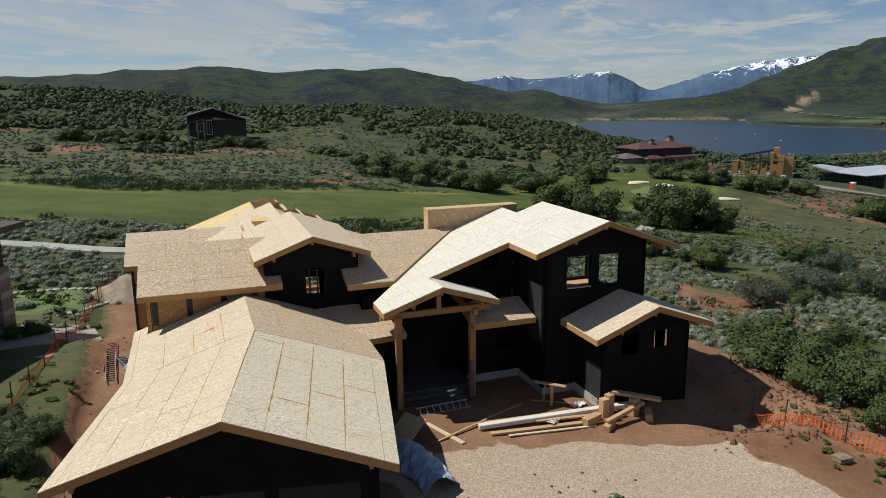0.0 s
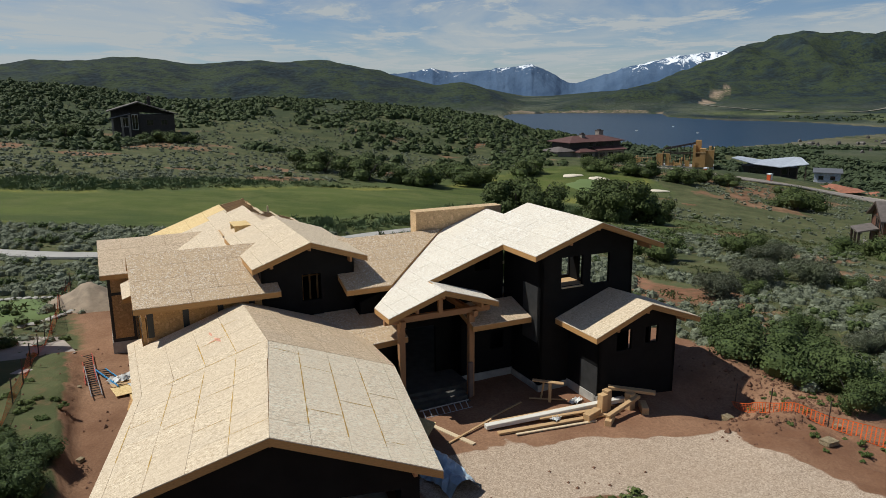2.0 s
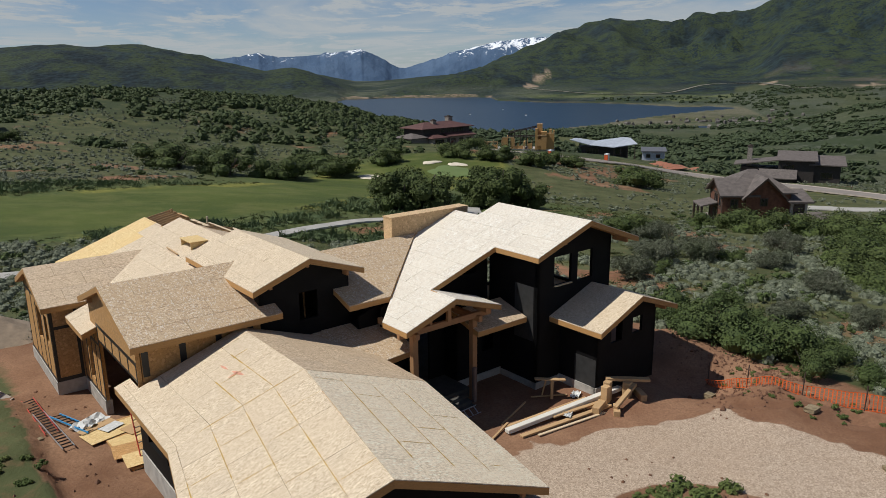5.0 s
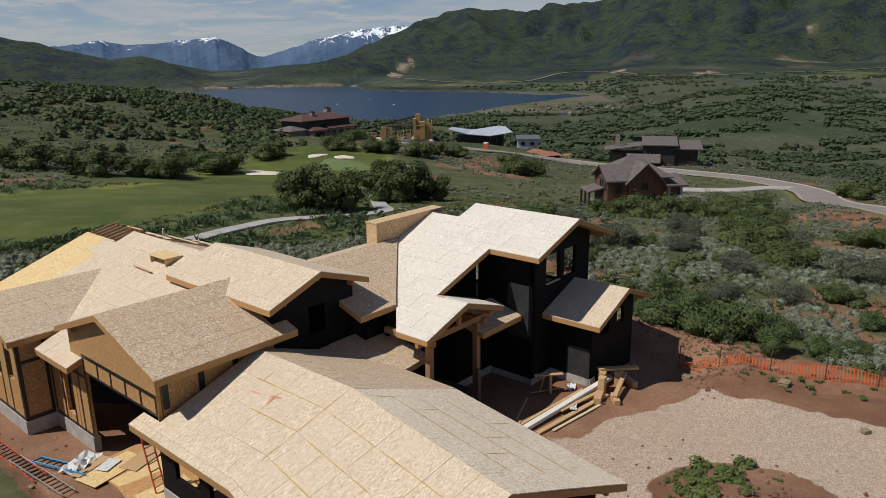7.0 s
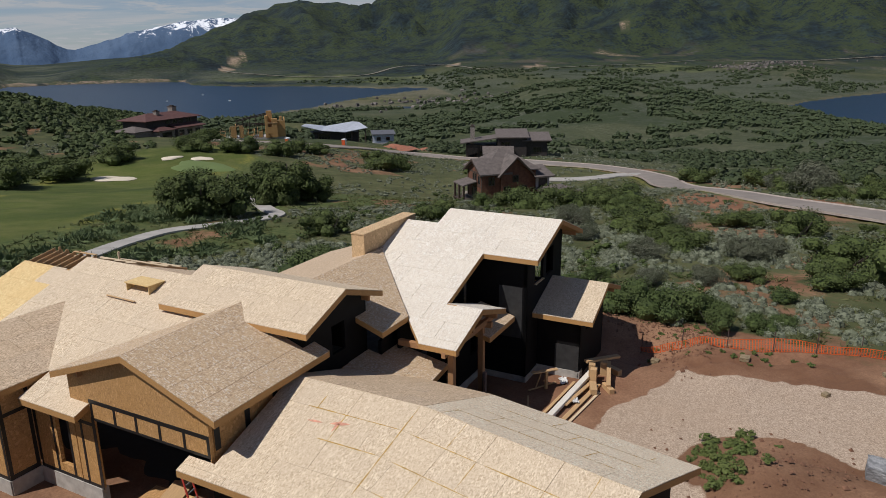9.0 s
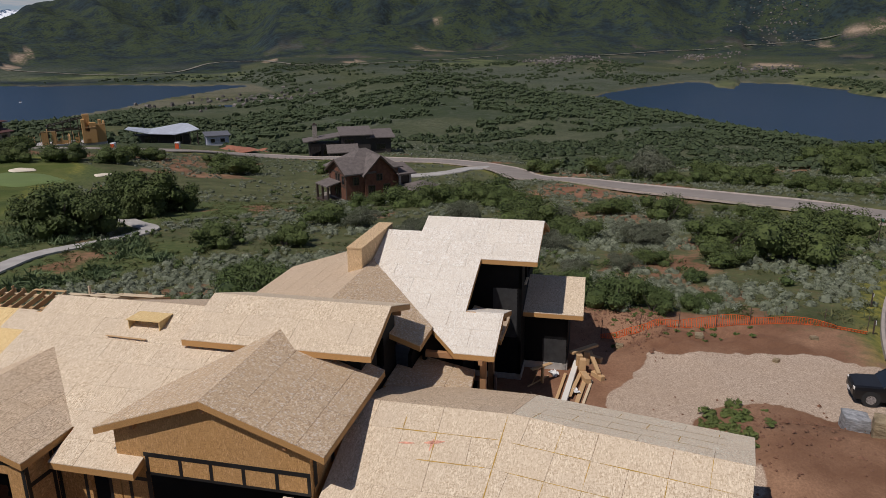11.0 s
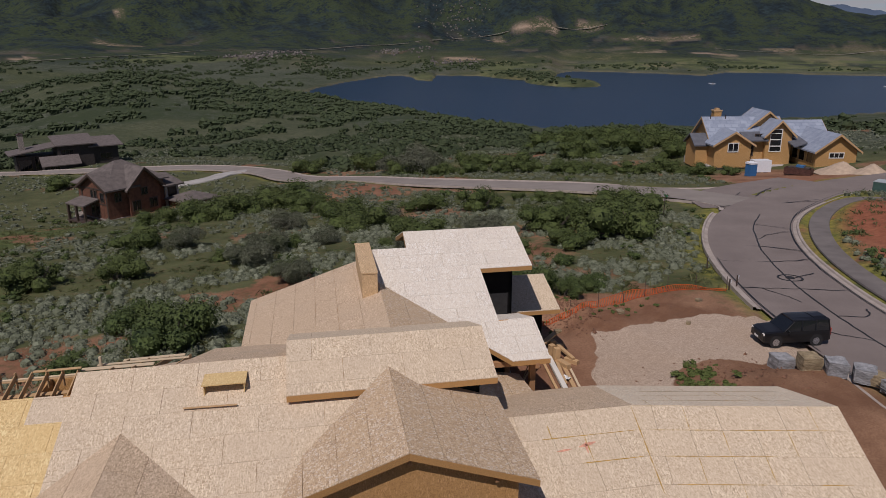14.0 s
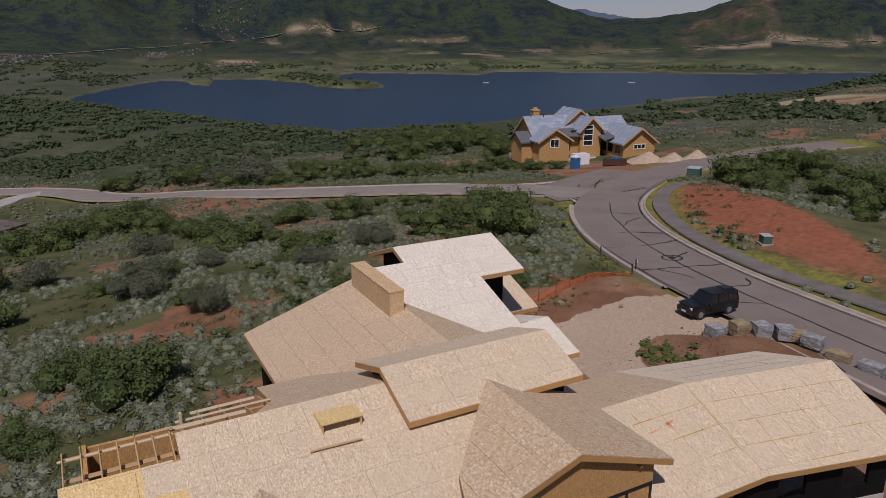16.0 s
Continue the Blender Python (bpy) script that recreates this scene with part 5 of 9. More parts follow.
T_REED = [leaf_quads(rt, np.stack([rt.uniform(-0.5, 0.5, 14), rt.uniform(-0.5, 0.5, 14), np.full(14, 0.35)], 1), np.tile([1.0, 0, 0], (14, 1)), 0.9, 0.14) for _ in range(4)]
scatter("tall_grass", 8, 5200, polar(52, 118, -42, 20, 0.9), lambda g, x, y, a, b: (b[..., 2] > 0.2) & (n_pat(x, y, 8, 98) > 0.44), T_REED, (0.7, 1.5), M_REED, "tall blue-green grass between the fairway and the path", "grass")

# ---- the house under construction ----
HOUSE = pose(0, 0, 0, 0, 0, 23.0)
house = new("house")
house.matrix_basis = HOUSE
house.empty_display_size = 2
tagged(house, "large timber-framed house under construction with bare sheathed roofs and black-wrapped walls", "house")

ROOF_T = 0.27
K = 0.352                      # roof pitch


def site(u, v):
    """Design grid to the grid as built: the far wings come out a little short."""
    return u - 0.0275 * max(u - 9.0, 0.0), v - 0.045 * max(v - 24.0, 0.0) + 0.02 * max(u - 18.0, 0.0) * max(19.0 - v, 0.0) / 2.5


def clip_poly(poly, a, b, c):
    """Keep the side where a*x + b*y <= c."""
    out = []
    for i, p in enumerate(poly):
        q = poly[(i + 1) % len(poly)]
        dp, dq = a * p[0] + b * p[1] - c, a * q[0] + b * q[1] - c
        if dp <= 0:
            out.append(p)
        if (dp < 0 < dq) or (dq < 0 < dp):
            t = dp / (dp - dq)
            out.append((p[0] + t * (q[0] - p[0]), p[1] + t * (q[1] - p[1])))
    return out


def area(poly):
    return 0.5 * sum(poly[i][0] * poly[(i + 1) % len(poly)][1] - poly[(i + 1) % len(poly)][0] * poly[i][1] for i in range(len(poly)))


def roof_plane(pieces, height, along, osb, origin, label="", open_under=False):
    """One pitched plane. pieces: convex plan polygons (u, v); height(u, v): top of the deck; along: the plan angle of the ridge."""
    global sheet_count
    c, s = math.cos(radians(along)), math.sin(radians(along))
    bm = bmesh.new()
    for poly in pieces:
        if area(poly) < 0:
            poly = poly[::-1]
        n = len(poly)
        top = [bm.verts.new((*site(x, y), height(x, y) - 0.03)) for x, y in poly]
        bot = [bm.verts.new((*site(x, y), height(x, y) - ROOF_T)) for x, y in poly]
        bm.faces.new(top)
        bm.faces.new(bot[::-1])
        for i in range(n):
            bm.faces.new((bot[i], bot[(i + 1) % n], top[(i + 1) % n], top[i]))
    d = bpy.data.meshes.new("roof")
    bm.to_mesh(d)
    bm.free()
    d.materials.append(M_FASCIA)
    roof = part("roof", d, house, label)
    # sheathing boards, laid along the ridge in staggered rows
    fall = math.hypot(1.0, K)
    wid, lng = 1.219 / fall, 2.438
    pts = [(x * c + y * s, -x * s + y * c) for poly in pieces for x, y in poly]
    o = (origin[0] * c + origin[1] * s, -origin[0] * s + origin[1] * c)
    a0, a1 = min(p[0] for p in pts), max(p[0] for p in pts)
    b0, b1 = min(p[1] for p in pts), max(p[1] for p in pts)
    rng = random.Random(int(100 * (a0 + b1)))
    for j in range(math.floor((b0 - o[1]) / wid), math.ceil((b1 - o[1]) / wid)):
        for i in range(math.floor((a0 - o[0]) / lng) - 1, math.ceil((a1 - o[0]) / lng) + 1):
            x0, y0 = o[0] + i * lng + (lng / 2 if j % 2 else 0), o[1] + j * wid
            g = 0.003 + rng.random() * 0.005
            for poly in pieces:
                p = [(x * c + y * s, -x * s + y * c) for x, y in (poly if area(poly) > 0 else poly[::-1])]
                for k in ((-1, 0, -(x0 + g)), (1, 0, x0 + lng - g), (0, -1, -(y0 + g)), (0, 1, y0 + wid - g)):
                    p = clip_poly(p, *k)
                    if len(p) < 3:
                        break
                if len(p) < 3 or area(p) < 0.04:
                    continue
                lift = rng.random() * 0.003
                w = [(x * c - y * s, x * s + y * c) for x, y in p]
                mx, my = sum(q[0] for q in w) / len(w), sum(q[1] for q in w) / len(w)
                mz = height(mx, my)
                sx, sy = site(mx, my)
                n = len(w)
                vv = [(site(x, y)[0] - sx, site(x, y)[1] - sy, height(x, y) + 0.003 + lift - mz) for x, y in w] + [(site(x, y)[0] - sx, site(x, y)[1] - sy, height(x, y) - 0.028 - mz) for x, y in w]
                ff = [tuple(range(n))] + [(n + q, n + (q + 1) % n, (q + 1) % n, q) for q in range(n)]
                SHEETS.append((vv, ff, (sx, sy, mz), osb, roof))
    return roof


SHEETS = []


# garage wing, turned 11.5 degrees against the grid
GA = math.degrees(math.atan2(18.53 - 10.64, 8.39 - 6.8))
g_dir = (math.cos(radians(GA)), math.sin(radians(GA)))
g_nor = (g_dir[1], -g_dir[0])     # towards the court


def g_off(x, y):
    return (x - 6.8) * g_nor[0] + (y - 10.64) * g_nor[1]


RF, GB = (6.8, 10.64), (8.42, 18.5)
GR_F = (RF[0] + 5.04 * g_nor[0], RF[1] + 5.04 * g_nor[1])
GL_F = (RF[0] - 5.04 * g_nor[0], RF[1] - 5.04 * g_nor[1])
z_g1r = lambda x, y: 5.88 - 0.345 * g_off(x, y)
z_g1l = lambda x, y: 5.88 + 0.345 * g_off(x, y)
z_g2r = lambda x, y: 5.88 - 0.345 * (x - 8.42)
z_g2l = lambda x, y: 5.88 + 0.345 * (x - 8.42)
GRB, GLB = (13.55, 18.02), (3.5, 18.95)
roof_plane([[RF, GR_F, GRB, GB]], z_g1r, GA, M_OSB_SHEEN, RF, "weathered sheathing with yellow chalk lines")
roof_plane([[RF, GB, GLB, GL_F]], z_g1l, GA, M_OSB, RF)
roof_plane([[GB, GRB, (13.6, 20.9), (13.6, 24.2), (8.42, 24.2)]], z_g2r, 90, M_OSB_GREY, GB)
roof_plane([[GB, (8.42, 24.2), (3.53, 24.2), GLB], [(3.53, 24.2), (4.15, 24.2), (4.15, 25.45), (3.53, 25.45)]], z_g2l, 90, M_OSB, GB)
# low corner roof beside the porch
z_pc = lambda x, y: 4.06 + 0.0 * x + 0.2 * (y - 21.1)
roof_plane([[(13.68, 20.95), (15.5, 21.1), (15.5, 23.7), (14.0, 23.7), (14.0, 24.4), (11.84, 24.4)]], z_pc, 0, M_OSB_FLECK, (13.6, 20.9))

# middle gable over the side entrance
z_mf = lambda x, y: 7.72 - 0.336 * (28.15 - y)
z_mb = lambda x, y: 7.72 - 0.336 * (y - 28.15)
roof_plane([[(3.89, 23.75), (10.2, 23.75), (10.2, 28.15), (3.89, 28.15)]], z_mf, 0, M_OSB_FLECK, (3.89, 28.15))
roof_plane([[(3.89, 28.15), (9.95, 28.15), (6.25, 31.6), (3.89, 32.47)]], z_mb, 0, M_OSB_FLECK, (3.89, 28.15))
# upper gable
z_dl = lambda x, y: 8.36 - 0.357 * (11.75 - x)
z_dr = lambda x, y: 8.36 - 0.325 * (x - 11.75)
roof_plane([[(8.95, 23.88), (11.75, 23.88), (11.75, 32.2), (8.95, 32.2)]], z_dl, 90, M_OSB, (11.75, 23.88))
roof_plane([[(11.75, 23.88), (14.58, 23.88), (14.58, 32.2), (11.75, 32.2)]], z_dr, 90, M_OSB, (11.75, 23.88))
# long rear wing
z_w = lambda x, y: 6.74 + 0.37 * (x - 8.49)
z_wr = lambda x, y: z_w(11.45, 0) - 0.34 * (x - 11.45)
roof_plane([[(6.95, 30.8), (9.8, 28.25), (11.45, 28.25), (11.45, 30.8)], [(3.55, 30.8), (11.45, 30.8), (11.45, 34.3), (3.55, 34.3)], [(5.0, 34.3), (11.45, 34.3), (11.45, 40.3), (5.0, 40.3)], [(9.2, 40.3), (10.4, 40.3), (10.4, 41.6), (9.2, 41.6)]], z_w, 90, M_OSB, (11.45, 30.8))
roof_plane([[(5.0, 40.3), (9.2, 40.3), (9.2, 41.6), (5.0, 41.6)], [(5.0, 41.6), (10.4, 41.6), (10.4, 44.1), (5.0, 44.1)]], z_w, 90, M_OSB_NEW, (11.45, 30.8), "newer yellow sheathing")
roof_plane([[(11.45, 31.0), (17.6, 31.0), (17.6, 36.0), (13.2, 36.4), (11.45, 37.4)]], z_wr, 90, M_OSB_GREY, (11.45, 30.8))
z_xf = lambda x, y: 6.74 - 0.35 * (38.12 - y)
z_xb = lambda x, y: 6.74 - 0.35 * (y - 38.12)
roof_plane([[(2.57, 34.4), (5.1, 34.4), (8.49, 38.12), (2.57, 38.12)]], z_xf, 0, M_OSB_GREY, (2.57, 38.12))
roof_plane([[(2.57, 38.12), (8.49, 38.12), (5.1, 41.8), (2.57, 41.8)]], z_xb, 0, M_OSB_GREY, (2.57, 38.12))
# great room
z_cf = lambda x, y: 7.6 - 0.345 * (27.6 - y)
z_cb = lambda x, y: 7.6 - 0.316 * (y - 27.6)
roof_plane([[(13.2, 23.1), (15.5, 23.1), (20.3, 27.6), (13.2, 27.6)]], z_cf, 0, M_OSB_FLECK, (13.2, 27.6))
roof_plane([[(13.2, 27.6), (25.2, 27.6), (25.2, 34.9), (13.2, 34.9)]], z_cb, 0, M_OSB_BROWN, (13.2, 27.6))
# tower
TR = 24.92
z_tl = lambda x, y: 9.02 - 0.33 * (TR - x)
z_tr = lambda x, y: 9.02 - 0.35 * (x - TR)
roof_plane([[(21.09, 18.88), (TR, 18.88), (TR, 21.82), (21.09, 21.82)],
            [(14.11, 20.0), (16.95, 20.0), (16.95, 21.82), (14.11, 21.82)],
            [(14.11, 21.82), (TR, 21.82), (TR, 25.64), (18.2, 25.64), (14.3, 21.98)],
            [(18.2, 25.64), (23.35, 25.64), (23.35, 27.72), (20.42, 27.72)]], z_tl, 90, M_OSB_PALE, (TR, 18.88))
roof_plane([[(TR, 18.88), (28.9, 18.88), (28.9, 25.64), (TR, 25.64)]], z_tr, 90, M_OSB_PALE, (TR, 18.88))
z_pr = lambda x, y: 6.39 - 0.31 * (x - 16.95)
roof_plane([[(16.95, 20.0), (19.78, 20.0), (19.78, 21.82), (16.95, 21.82)]], z_pr, 90, M_OSB_PALE, (16.95, 20.0))
z_f = lambda x, y: 4.32 + 0.28 * (y - 20.35)
roof_plane([[(18.6, 20.35), (21.9, 20.35), (21.9, 22.3), (18.6, 22.3)]], z_f, 0, M_OSB_GREY, (18.6, 20.35))
# side wing
z_sl = lambda x, y: 5.46 - 0.359 * (26.18 - x)
z_sr = lambda x, y: 5.46 - 0.345 * (x - 26.18)
roof_plane([[(22.92, 16.38), (26.18, 16.38), (26.18, 19.9), (22.92, 19.9)]], z_sl, 90, M_OSB, (26.18, 16.38))
roof_plane([[(26.18, 16.38), (29.4, 16.38), (29.4, 19.9), (26.18, 19.9)]], z_sr, 90, M_OSB, (26.18, 16.38))

for vv, ff, at, osb, roof in SHEETS:
    me = mesh_from("roof_sheet", vv, ff, [osb])
    part("roof_sheet", me, roof, m=Matrix.Translation(at))

# ---- walls ----
def wall(name, a, b, z0, top, holes=(), mat=None, thick=0.16, label=""):
    """Wall from a to b (plan, house grid). top: height function of plan; holes: (s0, s1, z0, z1) along it. Its outer face is on the line, body to the left."""
    L = math.hypot(b[0] - a[0], b[1] - a[1])
    d = ((b[0] - a[0]) / L, (b[1] - a[1]) / L)
    nrm = (-d[1], d[0])
    cuts = sorted({0.0, L, *[h for q in holes for h in q[:2] if 0 < h < L], *[i * L / 12 for i in range(13)]})
    bm = bmesh.new()
    for s0, s1 in zip(cuts, cuts[1:]):
        if s1 - s0 < 1e-4:
            continue
        m = (s0 + s1) / 2
        spans, z = [], z0
        for q in sorted((q for q in holes if q[0] < m < q[1]), key=lambda q: q[2]):
            spans.append((z, q[2]))
            z = q[3]
        spans.append((z, None))
        for lo, hi in spans:
            P = []
            for s, o in ((s0, 0), (s1, 0), (s1, thick), (s0, thick)):
                x, y = a[0] + d[0] * s + nrm[0] * o, a[1] + d[1] * s + nrm[1] * o
                xt, yt = a[0] + d[0] * s, a[1] + d[1] * s
                t = top(xt, yt) if callable(top) else top
                P.append((*site(x, y), lo, hi if hi is not None else max(t, lo + 0.01)))
            if P[0][3] - P[0][2] < 0.005:
                continue
            lo_v = [bm.verts.new(p[:3]) for p in P]
            hi_v = [bm.verts.new((p[0], p[1], p[3])) for p in P]
            bm.faces.new(lo_v[::-1])
            bm.faces.new(hi_v)
            for i in range(4):
                bm.faces.new((lo_v[i], lo_v[(i + 1) % 4], hi_v[(i + 1) % 4], hi_v[i]))
    bmesh.ops.remove_doubles(bm, verts=bm.verts, dist=0.0005)
    me = bpy.data.meshes.new(name)
    bm.to_mesh(me)
    bm.free()
    me.materials.append(mat or M_WRAP)
    return part(name, me, house, label)


def under(*fs):
    return lambda x, y: min(f(x, y) for f in fs) - ROOF_T - 0.004

top_t, top_s, top_d, top_m = under(z_tl, z_tr), under(z_sl, z_sr), under(z_dl, z_dr), under(z_mf, z_mb)
top_g1, top_g2, top_c, top_p = under(z_g1l, z_g1r), under(z_g2l, z_g2r), under(z_cf, z_cb), under(z_tl, z_pr)
top_w, top_x = under(z_w, z_wr), under(z_xf, z_xb)

# tower
wall("wall", (22.0, 19.75), (27.65, 19.75), 0.45, top_t, [(1.2, 2.5, 5.8, 7.28), (2.98, 4.15, 5.76, 7.26)])
wall("wall", (27.65, 19.75), (27.65, 25.1), 0.45, top_t, [(0.9, 4.4, 4.75, 7.2)])
wall("wall", (27.65, 25.1), (22.0, 25.1), 0.45, top_t, [(0.2, 2.8, 4.75, 7.2), (3.0, 5.0, 4.75, 7.0)])
wall("wall", (22.0, 23.2), (22.0, 19.75), 0.45, top_t, [])
# side wing
wall("wall", (23.75, 17.25), (28.62, 17.25), -0.6, top_s, [(1.08, 2.0, 3.06, 4.06), (2.86, 3.69, 3.16, 4.02)])
wall("wall", (28.62, 17.25), (28.62, 19.73), -0.6, top_s, [(0.7, 1.9, 2.2, 3.9)])
wall("wall", (23.75, 19.73), (23.75, 17.25), 0.45, top_s)
# entrance recess and porch
wall("wall", (15.1, 23.35), (22.0, 23.35), 0.6, under(z_tl), [(1.0, 2.9, 0.9, 3.6), (5.2, 6.1, 6.1, 6.9)])
wall("wall", (18.95, 22.35), (22.0, 22.35), 0.6, under(lambda x, y: z_f(x, 22.3) + 0.0), [(1.75, 2.55, 2.15, 3.1)])
wall("wall", (18.95, 23.3), (18.95, 22.35), 0.6, 4.6)
wall("wall", (14.95, 23.3), (14.95, 20.9), 0.6, 3.72)
# upper gable
wall("wall", (9.45, 24.5), (14.05, 24.5), 4.6, top_d, [(1.95, 2.9, 5.41, 6.7)])
wall("wall", (14.05, 24.5), (14.05, 31.6), 4.6, top_d)
wall("wall", (14.05, 31.6), (9.45, 31.6), 4.6, top_d)
wall("wall", (9.45, 31.6), (9.45, 24.5), 4.6, top_d)
# great room
wall("wall", (14.1, 23.75), (18.6, 23.75), 4.4, lambda x, y: min(z_cf(x, y), z_tl(x, y)) - 0.28)
wall("wall", (24.6, 27.8), (24.6, 34.2), 0.6, top_c, [(0.8, 2.6, 1.2, 3.6), (3.4, 5.4, 1.2, 3.6)])
wall("wall", (24.6, 34.2), (13.6, 34.2), 0.6, top_c, [(0.8, 2.0, 1.6, 3.2)])
# middle gable: sheathed, seams taped black
wall("wall", (4.4, 24.4), (9.4, 24.4), 3.6, top_m, mat=M_OSB_WALL, label="sheathed wall with black taped seams")
wall("wall", (4.2, 31.9), (4.2, 24.4), 0.95, top_m, [(1.15, 7.45, 0.95, 4.5)], mat=M_OSB_WALL, label="sheathed gable wall with black taped seams")
wall("wall", (4.2, 34.6), (4.2, 31.95), 0.95, under(z_w), [(1.4, 2.2, 2.0, 4.2)], mat=M_OSB_WALL, label="sheathed wall with black taped seams")
wall("wall", (2.9, 34.65), (4.2, 34.65), 0.95, top_x, mat=M_OSB_WALL, label="sheathed wall with black taped seams")
wall("wall", (2.9, 41.4), (2.9, 34.65), 0.95, top_x, [(3.2, 4.3, 3.0, 4.7), (5.2, 6.0, 3.3, 4.7)], mat=M_OSB_WALL, label="sheathed gable wall with black taped seams")
wall("wall", (5.3, 41.4), (2.9, 41.4), 0.95, top_x, mat=M_OSB_WALL)
wall("wall", (5.3, 43.5), (5.3, 41.4), 0.95, under(z_w), mat=M_OSB_WALL)
wall("wall", (16.9, 43.5), (5.3, 43.5), 0.6, lambda x, y: min(z_w(x, y), z_wr(x, y), 5.6) - 0.3, [(1.5, 4.0, 0.9, 3.4)], mat=M_OSB_WALL)
wall("wall", (16.9, 34.3), (16.9, 43.5), 0.6, 5.2, [(1.5, 4.0, 0.9, 3.4), (5, 8, 0.9, 3.4)], mat=M_OSB_WALL)
# garage wing
gp = lambda a, b: (6.8 + g_dir[0] * a + g_nor[0] * b, 10.64 + g_dir[1] * a + g_nor[1] * b)
wall("wall", gp(0.75, -4.45), gp(0.75, 4.45), 0.5, top_g1, [(0.6, 3.1, 0.5, 3.25), (3.5, 5.4, 0.5, 3.2), (5.8, 8.3, 0.5, 3.25)])
wall("wall", gp(0.75, 4.45), (13.05, 18.2), 0.5, top_g1, [(2.0, 3.0, 0.9, 3.0)])
wall("wall", (13.05, 18.2), (13.05, 21.0), 0.5, top_g2)
wall("wall", (13.05, 21.0), (14.95, 21.25), 0.6, 3.72)
wall("wall", (4.05, 24.3), (4.05, 18.9), 0.9, top_g2, [(1.0, 2.6, 2.5, 3.5), (3.2, 4.5, 2.5, 3.5)])
wall("wall", (4.05, 18.9), gp(0.75, -4.45), 0.9, top_g1, [(1.2, 2.6, 2.4, 3.4), (4.4, 5.8, 2.4, 3.4)])

# concrete foundation, steps and floors
def slab(name, poly, z0, z1, mat, label=""):
    return part(name, prism(name, [site(*q) for q in poly], z0, z1, [mat]), house, label)


def footing(a, b, z1, t=0.26, z0=-0.3, out=0.05):
    L = math.hypot(b[0] - a[0], b[1] - a[1])
    d = ((b[0] - a[0]) / L, (b[1] - a[1]) / L)
    n = (d[1], -d[0])
    q = [(a[0] + n[0] * out, a[1] + n[1] * out), (b[0] + n[0] * out, b[1] + n[1] * out), (b[0] - n[0] * t, b[1] - n[1] * t), (a[0] - n[0] * t, a[1] - n[1] * t)]
    return slab("foundation", q, z0, z1, M_CONC, "pale grey concrete footing")


for a, b, z1 in (((21.95, 19.75), (23.75, 19.75), 0.95), ((23.75, 19.75), (23.75, 17.25), 1.02), ((23.7, 17.25), (24.25, 17.25), 1.02), ((18.95, 22.35), (22.0, 22.35), 1.0), ((22.0, 22.35), (22.0, 19.75), 0.95),
                 ((4.2, 34.6), (4.2, 30.75), 1.5), ((2.9, 34.65), (4.2, 34.65), 1.5), ((2.9, 41.4), (2.9, 34.65), 1.5), ((4.05, 24.3), (4.05, 18.9), 1.75), ((4.05, 18.9), gp(0.75, -4.45), 1.75), ((5.3, 43.5), (5.3, 41.4), 1.5)):
    footing(a, b, z1)
slab("porch_floor", [(15.05, 21.3), (18.9, 21.3), (18.9, 23.3), (15.05, 23.3)], 0.1, 1.08, M_CONC_SHADED)
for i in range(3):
    slab("step", [(15.15, 20.3 + 0.33 * i), (18.45, 20.3 + 0.33 * i), (18.45, 20.63 + 0.33 * i), (15.15, 20.63 + 0.33 * i)], 0.1, 0.62 + 0.155 * i, M_CONC_SHADED, "rough concrete step")
# near-black floor colour stands in for the unlit room behind the opening
slab("floor", [(5, 25), (14.5, 25), (14.5, 43), (5, 43)], 0.0, 0.66, M_DARK)
slab("floor", [(15.0, 23.4), (24.4, 23.4), (24.4, 34), (15.0, 34)], 0.0, 1.0, M_CONC_SHADED)
slab("floor", [(22.2, 19.95), (27.5, 19.95), (27.5, 25), (22.2, 25)], 4.3, 4.6, M_LUMBER)
slab("floor", [gp(0.95, -4.3), gp(0.95, 4.3), (12.9, 24.2), (4.2, 24.2)], 0.0, 0.72, M_CONC)

# grey membrane panels
def panel(name, a, b, z0, z1, mat, label="", proud=0.012):
    L = math.hypot(b[0] - a[0], b[1] - a[1])
    n = ((b[1] - a[1]) / L * proud, -(b[0] - a[0]) / L * proud)
    q = [(a[0] + n[0], a[1] + n[1]), (b[0] + n[0], b[1] + n[1]), (b[0] + n[0] * 0.2, b[1] + n[1] * 0.2), (a[0] + n[0] * 0.2, a[1] + n[1] * 0.2)]
    return slab(name, q, z0, z1, mat, label)


panel("membrane", (22.0, 21.3), (22.0, 20.0), 3.1, 5.9, M_GREYWRAP, "slack grey wall membrane")
panel("membrane", (23.75, 18.7), (23.75, 17.3), 1.03, 2.45, M_GREYWRAP, "grey wall membrane")

# porch timber
def stick(name, a, b, w, h, mat, parent=None, label="", bevel=0.012, roll=0.0):
    """A timber from a to b with its section w x h."""
    if parent is house:
        a, b = (*site(a[0], a[1]), a[2]), (*site(b[0], b[1]), b[2])
    a, b = Vector(a), Vector(b)
    L = (b - a).length
    me = box_mesh(name, (L, w, h), mat, bevel)
    q = (b - a).to_track_quat("X", "Z").to_matrix().to_4x4()
    return part(name, me, parent, label, Matrix.Translation((a + b) / 2) @ q @ Matrix.Rotation(roll, 4, "X"))


for u, v in ((14.95, 20.62), (18.72, 20.85)):
    stick("post", (u, v, 0.62), (u, v, 5.02 if u < 16 else 4.95), 0.28, 0.28, M_POST, house, "heavy brown timber post")
stick("beam", (14.1, 20.62, 5.1), (19.6, 20.62, 5.1), 0.2, 0.28, M_POST, house)
stick("beam", (14.95, 20.3, 4.95), (14.95, 23.3, 4.95), 0.22, 0.28, M_POST, house)
